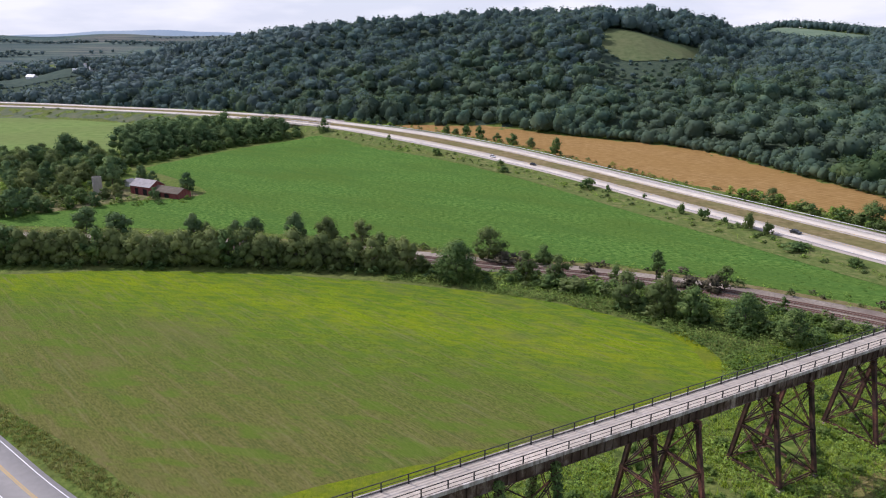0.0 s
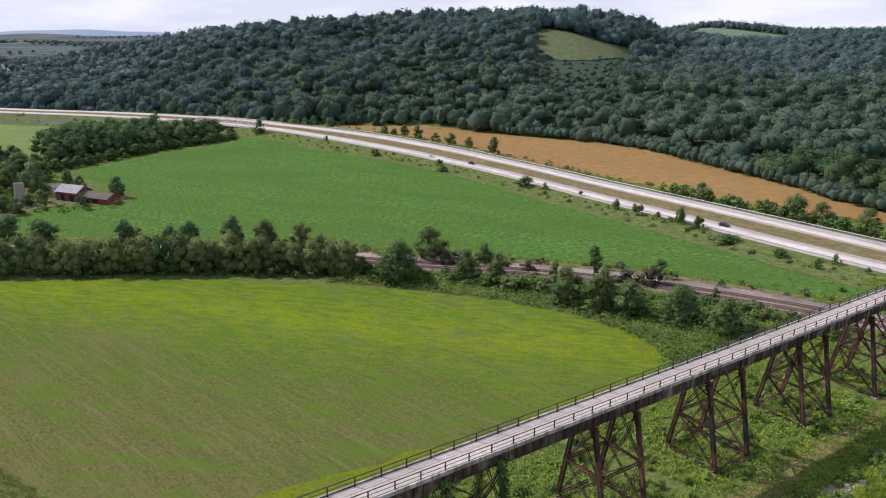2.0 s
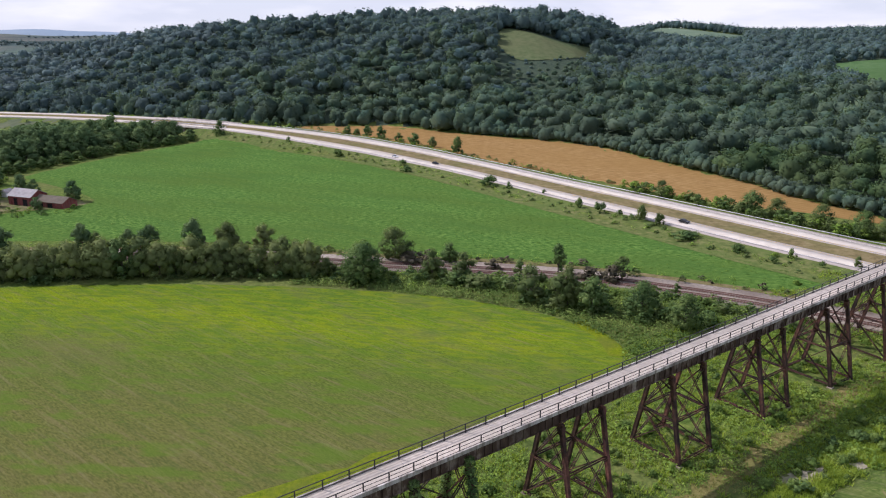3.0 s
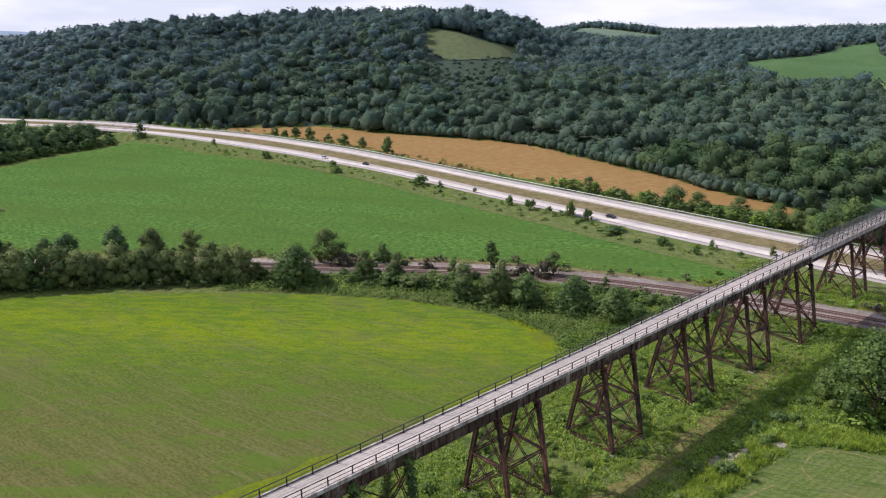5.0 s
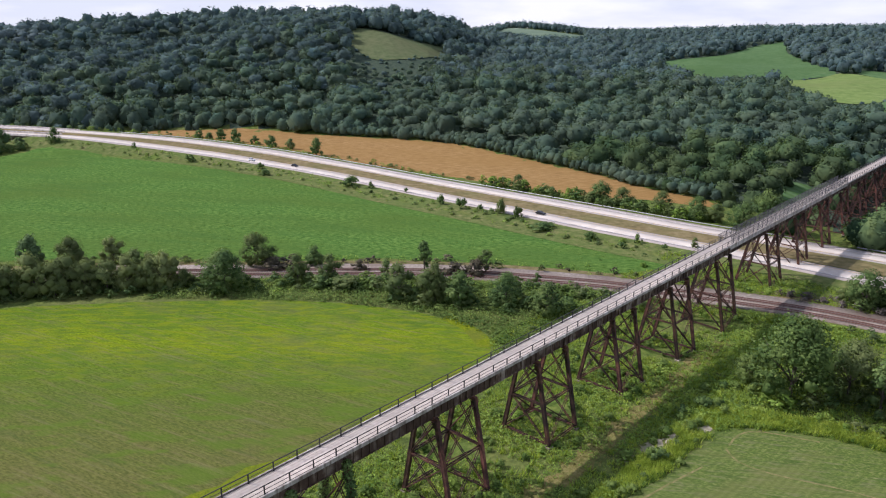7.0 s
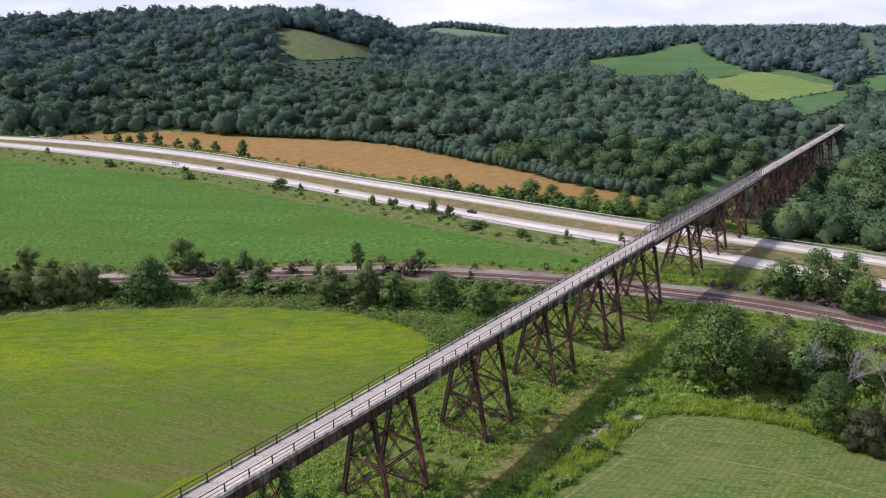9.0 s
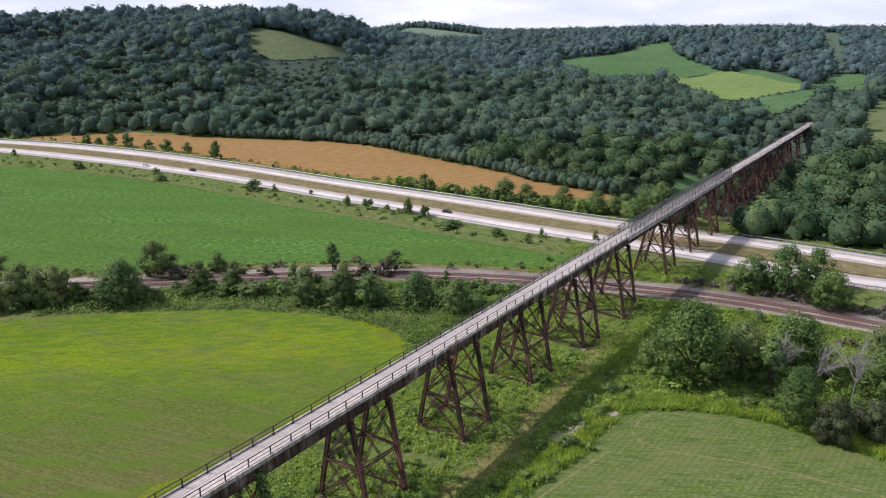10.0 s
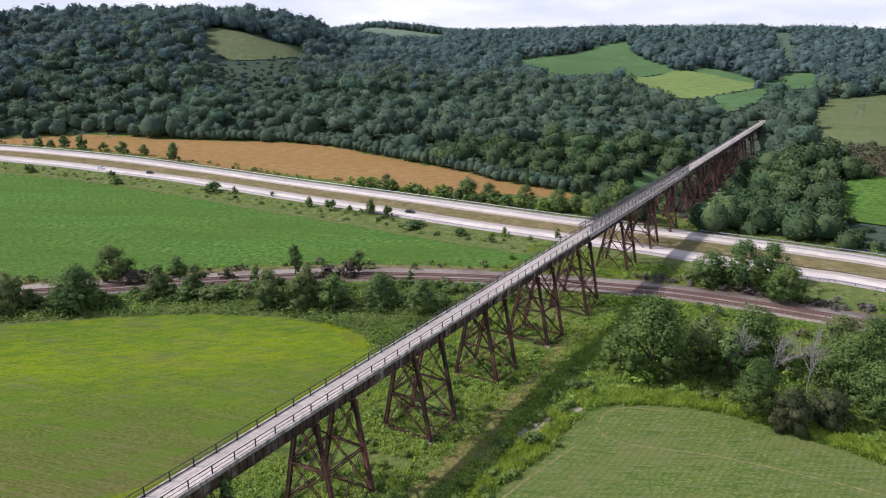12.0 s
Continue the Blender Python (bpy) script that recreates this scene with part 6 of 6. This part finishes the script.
for off, wide, count, kinds, hs, lo, hi in ((11.5, 10, 520, ("lush", "lush", "olive", "green"), (1.1, 3.0), -110, 128), (-11, 3, 46, ("scrub", "scrub", "olive", "scrub"), (1.0, 2.6), -60, 150),
                                            (12.0, 6, 26, ("scrub", "olive", "weedy", "green"), (1.0, 2.4), 150, 230), (-11, 4, 170, ("brush", "brush", "scrub", "brush"), (1.0, 2.2), 152, 230)):
    ok = np.where((RAIL_LINE[:, 0] > lo) & (RAIL_LINE[:, 0] < hi) & (RAIL_LINE[:, 1] > 20))[0]
    for _ in range(count):
        i = ok[int(r.integers(len(ok)))]
        q = RAIL_LINE[i] + right[i] * (off + r.uniform(-0.5, 0.5) * wide) + r.uniform(-3, 3, 2)
        if inside(np.array(q[0]), np.array(q[1]), rounded(HAY)) or away([q[0]], [q[1]], RAIL_LINE)[0][0] < 6.2 or abs(q @ BN - B_MID) < 5:
            continue
        h = r.uniform(*hs)
        shrub(kinds[int(r.integers(4))], q[0], q[1], h, h * r.uniform(1.3, 2.4))
for line, off, count in ((NEAR_LINE, 11.0, 190), (FAR_LINE, -13.5, 40)):
    d = np.gradient(line, axis=0)
    d /= np.linalg.norm(d, axis=1)[:, None]
    rt = np.stack([d[:, 1], -d[:, 0]], 1)
    ok = np.where((line[:, 0] > -90) & (line[:, 0] < 240) & (line[:, 1] > 100))[0]
    for _ in range(count):
        i = ok[int(r.integers(len(ok)))]
        q = line[i] + rt[i] * (off + math.copysign(r.uniform(0, 12), off))
        if abs(q @ BN - B_MID) < 6:
            continue
        h = r.uniform(0.7, 1.8)
        shrub(("green", "olive", "weedy")[int(r.integers(3))], q[0], q[1], h, h * r.uniform(1.3, 2.2))
# undergrowth of the farm wood, the hedgerow and the grove
for poly, step, kinds, hs, seed in ((LEFT_WOOD, 6.0, ("green", "olive", "weedy"), (2.0, 4.2), 71), (GROVE, 8.0, ("green", "green", "olive"), (2.2, 4.0), 72),
                                    ([(-172, 318), (-140, 312), (-116, 322), (-118, 330), (-150, 326), (-166, 334)], 5.0, ("weedy", "olive", "green"), (1.0, 2.6), 73),
                                    ([(-230, 226), (-147, 223), (-72, 222), (-8, 214), (-8, 222), (-72, 230), (-230, 236)], 3.6, ("green", "olive", "green"), (1.4, 3.4), 74),
                                    ([(104, 106), (118, 82), (150, 62), (176, 72), (160, 96), (130, 112)], 4.6, ("green", "weedy", "olive"), (1.6, 3.6), 75)):
    pts, rr = spread(poly, step, seed)
    for x, y in pts:
        if not inside(np.array(x), np.array(y), rounded(EAST_HAY)) and not inside(np.array(x), np.array(y), rounded(HAY)) and np.hypot(x + 144, y - 341) > 9 and np.hypot(x + 128, y - 335) > 10:
            h = rr.uniform(*hs)
            shrub(kinds[int(rr.integers(3))], x, y, h, h * rr.uniform(1.2, 1.8))
for x, y, n_ in ((52, 188, 7), (60, 183, 8), (68, 178, 7), (80, 172, 9), (88, 164, 8), (36, 205, 7), (26, 209, 6), (4, 213, 8), (180, 136, 9), (188, 130, 9)):
    for _ in range(n_):
        h = r.uniform(2.2, 4.6)
        q = (x + r.normal(0, 4.0), y + r.normal(0, 2.6))
        if not inside(np.array(q[0]), np.array(q[1]), rounded(HAY)) and away([q[0]], [q[1]], RAIL_LINE)[0][0] > 7.5:
            shrub(("green", "olive", "green")[int(r.integers(3))], q[0], q[1], h, h * r.uniform(1.2, 1.7))
d = np.gradient(FAR_LINE, axis=0)
d /= np.linalg.norm(d, axis=1)[:, None]
rt = np.stack([d[:, 1], -d[:, 0]], 1)
for y0, y1, count, hs in ((225, 335, 120, (2.0, 5.5)), (335, 480, 46, (1.0, 2.6)), (480, 640, 40, (1.5, 3.4))):
    ok = np.where((FAR_LINE[:, 1] > y0) & (FAR_LINE[:, 1] < y1))[0]
    for _ in range(count):
        i = ok[int(r.integers(len(ok)))]
        q = FAR_LINE[i] - rt[i] * r.uniform(11, 20) + r.uniform(-2.5, 2.5, 2)
        if abs(q @ BN - B_MID) > 9:
            h = r.uniform(*hs)
            shrub(("olive", "green", "weedy")[int(r.integers(3))], q[0], q[1], h, h * r.uniform(1.1, 1.7))
for poly, step, kinds, hs, seed in ((SCRUB_SLOPE, 5.0, ("scrub", "scrub", "olive"), (1.2, 3.0), 76),
                                    ([(-480, 690), (-330, 668), (-215, 606), (-190, 622), (-322, 688), (-470, 722)], 15.0, ("olive", "olive", "green"), (1.2, 2.6), 77)):
    pts, rr = spread(poly, step, seed)
    for x, y in pts:
        h = rr.uniform(*hs)
        shrub(kinds[int(rr.integers(3))], x, y, h, h * rr.uniform(1.2, 2.0))
for kind, leaf in (("green", "leaf"), ("olive", "leaf_olive"), ("weedy", "weed"), ("lush", "bank_weed"), ("scrub", "scrub"), ("brush", "brush")):
    rows = np.array([q[1:] for q in SHRUBS if q[0] == kind])
    temps = [crown_arrays(np.random.default_rng(170 + i), 1.0, 1.0, 0.0, 9, 9, 0.18, 0.0) for i in range(4)]
    strewn("shrubs", temps, rows[:, :2], with_banks(rows[:, 0], rows[:, 1]) - 0.1, rows[:, 3], rows[:, 2] / rows[:, 3], M[leaf], BUSH_LABEL[kind] + " among many", "shrubs")
tagged(ribbon(RAIL_LINE, -10.2, 5.0, lambda x, y: 0 * x, "dry_verge", M["median"], 0.07, rows=2), "dry tan grass strip along the railway", "grass", kind="structure")
# soybean plants standing out of the crop
pts, rr = spread(BEAN, 3.6, 41)
pts = pts[inside(pts[:, 0], pts[:, 1], rounded(BEAN)) & (pts[:, 0] > -185)]
LOW = [tuft_template(230 + i, 5, 0.62, 0.8, 0.55) for i in range(6)]
strewn("bean_plants", LOW, pts, with_banks(pts[:, 0], pts[:, 1]), 0.65 + 0.4 * rng.random(len(pts)), 0.4 + 0.4 * rng.random(len(pts)), M["bean_leaf"], "leafy green soybean plants", "crop")
# bare soil by the creek, wheel tracks in the cut field
for k, (x, y, a) in enumerate(BARE.tolist()):
    ring = [(x + a * 1.6 * math.cos(t) * BU[0] - a * 0.55 * math.sin(t) * BU[1] + r.uniform(-0.4, 0.4), y + a * 1.6 * math.cos(t) * BU[1] + a * 0.55 * math.sin(t) * BU[0] + r.uniform(-0.4, 0.4))
            for t in np.arange(0, 6.2, 0.6)]
    tagged(field("soil_patch", ring, M["soil"], 0.09, 0, 0.6), "bare pale soil beside the creek", "soil", kind="structure")
for pts in ([(59.3, 82.9), (70.2, 86.4), (80.2, 89.1)],
            [(88.2, 92.6), (87.3, 88.4), (90.3, 83.3), (99.1, 75.0), (105.0, 67.5), (110.1, 60.1), (115.3, 51.6)],
            [(89.4, 93.2), (94.0, 95.7), (98.8, 95.1), (106.5, 88.5)]):
    tagged(ribbon(curve_points(pts, 3), 0.0, 0.4, lambda x, y: 0 * x, "wheel_track", M["worn_hay"], 0.07), "faint tan wheel track in hay", "track", kind="structure")

# highway overpass at the gap in the bank
OVER = np.array((-130.0, 602.0))
for nm, line in (("near", NEAR_LINE), ("far", FAR_LINE)):
    dist = np.hypot(line[:, 0] - OVER[0], line[:, 1] - OVER[1])
    seg = curve_points(line[dist < 52], 3)
    bridge = tagged(new("highway_overpass"), "concrete highway overpass with steel beams", "bridge")
    for off in (-5.2, -2.6, 0.0, 2.6, 5.2):
        b = ribbon(seg, off, 0.5, hz, "beam", M["girder"], -0.55, thick=1.3)
        b.parent = bridge
    for off in (-6.6, 6.6):
        b = ribbon(seg, off, 0.3, hz, "parapet", M["parapet"], 0.85, thick=1.7)
        b.parent = bridge
    u = (seg[-1] - seg[0]) / np.linalg.norm(seg[-1] - seg[0])
    w = np.array((u[1], -u[0]))
    mid = seg[len(seg) // 2]
    for t in (-15, 0, 15):
        bm = bmesh.new()
        m = Matrix(((u[0], w[0], 0, mid[0] + u[0] * t), (u[1], w[1], 0, mid[1] + u[1] * t), (0, 0, 1, 0), (0, 0, 0, 1)))
        top = float(highway_z(mid[1])) - 1.85
        box(bm, -0.6, 0.6, -6.2, 6.2, top - 1.0, top, m)
        for y in (-4.5, 0, 4.5):
            box(bm, -0.45, 0.45, y - 0.45, y + 0.45, -0.5, top - 1.0, m)
        part("pier", bm, M["parapet"], bridge, "concrete bridge pier")

# guard rails
bm = bmesh.new()
box(bm, -0.08, 0.08, -0.08, 0.08, -0.3, 0.78)
GUARD_ME = bpy.data.meshes.new("guard_post")
bm.to_mesh(GUARD_ME)
bm.free()
for line, off, x0, x1 in ((FAR_LINE, -7.6, -60, 205), (FAR_LINE, -7.6, 214, 262), (NEAR_LINE, 6.8, 204, 240)):
    ok = (line[:, 0] > x0) & (line[:, 0] < x1) & (line[:, 1] > 60)
    seg = curve_points(line[ok], 4.0)
    rail = tagged(new("guard_rail"), "grey galvanised highway guard rail", "guard rail", "guard rails of the highway")
    b = ribbon(seg, off, 0.06, hz, "rail_band", M["galv"], 0.78, thick=0.32)
    b.parent = rail
    d = np.gradient(seg, axis=0)
    d /= np.linalg.norm(d, axis=1)[:, None]
    q = seg + np.stack([d[:, 1], -d[:, 0]], 1) * (off - 0.14)
    for x, y in q:
        give("guard_post", GUARD_ME, M["dark_steel"], rail, m=Matrix.Translation((x, y, float(highway_z(y)))))

# cars
M["car_dark"] = mat("dark_car_paint", [rgb(0.010, 0.011, 0.013), rgb(0.018, 0.018, 0.020)], 2.0, rough=0.25, spec=0.5)
M["car_white"] = mat("white_car_paint", [rgb(0.66, 0.66, 0.66), rgb(0.74, 0.74, 0.74)], 2.0, rough=0.3, spec=0.5)
M["car_glass"] = mat("tinted_glass", [rgb(0.010, 0.012, 0.014), rgb(0.016, 0.018, 0.02)], 2.0, rough=0.08, spec=0.6)
M["tyre"] = mat("black_tyre", [rgb(0.012, 0.012, 0.012), rgb(0.02, 0.02, 0.02)], 8.0, rough=0.9)


def car(label, line, x, y, paint):
    ob = tagged(new("car"), label, "car", "cars on the highway")
    bm = bmesh.new()
    prof = [(-2.25, 0.35), (-2.3, 0.75), (-1.9, 0.95), (1.15, 0.98), (2.1, 0.85), (2.28, 0.6), (2.2, 0.32)]
    rows = [[bm.verts.new((a, yy * (1.0 if b < 0.9 else 0.95), b)) for a, b in prof] for yy in (-0.9, 0.9)]
    n = len(prof)
    for i in range(n):
        bm.faces.new((rows[0][i], rows[0][(i + 1) % n], rows[1][(i + 1) % n], rows[1][i]))
    bm.faces.new(rows[0][::-1])
    bm.faces.new(rows[1])
    bmesh.ops.bevel(bm, geom=bm.edges[:], offset=0.06, segments=2, affect="EDGES")
    part("body", bm, M[paint], ob)
    bm = bmesh.new()
    cab = [(-1.7, 0.95, 0.84), (-1.2, 1.45, 0.66), (0.35, 1.47, 0.66), (1.1, 0.97, 0.82)]
    rows = [[bm.verts.new((a, s * w, b)) for a, b, w in cab] for s in (-1, 1)]
    for i in range(4):
        bm.faces.new((rows[0][i], rows[0][(i + 1) % 4], rows[1][(i + 1) % 4], rows[1][i]))
    bm.faces.new(rows[0][::-1])
    bm.faces.new(rows[1])
    part("windows", bm, M["car_glass"], ob, "dark tinted windows")
    bm = bmesh.new()
    box(bm, -1.18, 0.33, -0.64, 0.64, 1.46, 1.51)
    part("roof_panel", bm, M[paint], ob)
    for a in (-1.4, 1.4):
        for s in (-1, 1):
            bm = bmesh.new()
            bmesh.ops.create_cone(bm, cap_ends=True, segments=16, radius1=0.33, radius2=0.33, depth=0.22, matrix=Matrix.Translation((a, s * 0.82, 0.33)) @ Matrix.Rotation(math.pi / 2, 4, "X"))
            wheel = part("wheel", bm, M["tyre"], ob)
            bm = bmesh.new()
            bmesh.ops.create_cone(bm, cap_ends=True, segments=12, radius1=0.19, radius2=0.17, depth=0.03, matrix=Matrix.Translation((a, s * 0.94, 0.33)) @ Matrix.Rotation(math.pi / 2, 4, "X"))
            part("rim", bm, M["galv"], wheel, "grey metal rim")
    _, i = away([x], [y], line)
    i = int(i[0])
    d = line[min(i + 1, len(line) - 1)] - line[i - 1]
    ob.matrix_world = Matrix.Translation((x, y, float(highway_z(y)) + 0.01)) @ Matrix.Rotation(math.atan2(d[1], d[0]), 4, "Z")


car("dark saloon car on the pale concrete highway", NEAR_LINE, 53.5, 418.0, "car_dark")
car("dark saloon car on the pale concrete highway", NEAR_LINE, 136.6, 265.5, "car_dark")
car("white saloon car on the pale concrete highway", NEAR_LINE, 31.4, 444.7, "car_white")


# dead trees at the edge of the grove
def dead_tree(x, y, height, seed):
    rd = np.random.default_rng(seed)
    ob = tagged(new("dead_tree"), "leafless bleached dead tree in the grove", "tree")
    trunk = bmesh.new()

    def limb(bm, a, b, r0, r1):
        m = along(a, b)
        L = (b - a).length
        rings = [[bm.verts.new(m @ Vector((q * math.cos(k * 1.2566), q * math.sin(k * 1.2566), z))) for k in range(5)] for z, q in ((0, r0), (L, r1))]
        for k in range(5):
            bm.faces.new((rings[0][k], rings[0][(k + 1) % 5], rings[1][(k + 1) % 5], rings[1][k]))

    def grow(bm, a, way, length, rad, depth):
        b = a + way * length
        limb(bm, a, b, rad, rad * 0.65)
        for _ in range((0, 4, 4, 4, 5)[depth]):
            w = (way + Vector(rd.normal(0, 0.36, 3)) + Vector((0, 0, 0.12))).normalized()
            own = bmesh.new() if depth == 4 else bm
            grow(own, a.lerp(b, rd.uniform(0.6, 1.0)), w, length * rd.uniform(0.55, 0.8), rad * 0.6, depth - 1)
            if depth == 4:
                part("branch", own, M["dead_wood"], ob)
    grow(trunk, Vector((0, 0, -0.3)), Vector((0.05, 0, 1)), height * 0.36, height * 0.0085, 4)
    part("trunk", trunk, M["dead_wood"], ob)
    ob.location = (x, y, float(terrain(x, y)))


for x, y, h, sd in ((128, 92, 14, 61), (134, 87, 15, 62), (136, 80, 17, 64)):
    dead_tree(x, y, h, sd)

# climbing plants on the first tower
for n0 in (-1, 1):
    cs, rad = [], []
    for s0 in (FIRST - PERIOD, FIRST - PERIOD + LEG_GAP):
        for k in range(12):
            f = k / 11
            cs.append((s0, n0 * (5.4 - 3.3 * f), 0.5 + 16.5 * f))
            rad.append(1.1 - 0.28 * f)
    v, f = leaf_cards(np.random.default_rng(5 + n0), np.array(cs), np.array(rad), 180, 0.38, 0.1)
    me = mesh_np("climbing_plant", v, f)
    ob = tagged(give("climbing_plant", me, M["leaf"]), "dense green creeper on the tower legs", "creeper")
    ob.matrix_world = BM

# power line pole in the pasture, wind turbines on the skyline
def pylon(x, y, h):
    ob = tagged(new("power_pylon"), "grey steel power line frame in a pasture", "pylon")
    for s in (-2.4, 2.4):
        bm = bmesh.new()
        box(bm, s - 0.1, s + 0.1, -0.1, 0.1, -0.5, h)
        part("pole", bm, M["galv"], ob)
    for z, w in ((h * 0.88, 6.0), (h * 0.7, 3.0)):
        bm = bmesh.new()
        box(bm, -w, w, -0.08, 0.08, z - 0.08, z + 0.08)
        part("crossarm", bm, M["galv"], ob)
    for sgn in (-1, 1):
        bm = bmesh.new()
        a, b = Vector((-2.4 * sgn, 0, h * 0.45)), Vector((2.4 * sgn, 0, h * 0.7))
        box(bm, -0.09, 0.09, -0.09, 0.09, 0, (b - a).length, along(a, b))
        part("brace", bm, M["galv"], ob)
    ob.matrix_world = Matrix.Translation((x, y, float(terrain(x, y)))) @ Matrix.Rotation(radians(-35), 4, "Z")


pylon(475, 274, 15)


def turbine(az, dist, hub):
    ob = tagged(new("wind_turbine"), "slender white wind turbine on a distant ridge", "wind turbine", "wind turbines")
    x, y = dist * math.sin(radians(az)), dist * math.cos(radians(az))
    z = float(ground_z(np.array([x]), np.array([y]))[0])
    bm = bmesh.new()
    bmesh.ops.create_cone(bm, cap_ends=True, segments=10, radius1=2.4, radius2=1.3, depth=hub, matrix=Matrix.Translation((0, 0, hub / 2)))
    part("tower", bm, M["white_wall"], ob)
    bm = bmesh.new()
    box(bm, -1.6, 1.6, -4, 4, hub - 1.6, hub + 1.8)
    part("nacelle", bm, M["white_wall"], ob)
    for k in range(3):
        bm = bmesh.new()
        vs = box(bm, -1.5, 1.5, -0.25, 0.25, 1, 40, Matrix.Translation((0, -4.5, hub)) @ Matrix.Rotation(radians(120 * k + az * 7), 4, "Y"))
        c = sum((v.co for v in vs[4:]), Vector()) / 4
        for v in vs[4:]:
            v.co = c + (v.co - c) * 0.25
        part("blade", bm, M["white_wall"], ob)
    ob.location = (x, y, z)


for az, hub in ((50.6, 62), (52.6, 58), (54.4, 64), (47.5, 56)):
    turbine(az, 4300, hub)
pts, rr = spread(SCRUB_SLOPE, 2.2, 55)
plant("slope_scrub", pts, 1.2 + 1.6 * rng.random(len(pts)), M["scrub"], "brown brush on a bare slope", (0.7, 1.4))
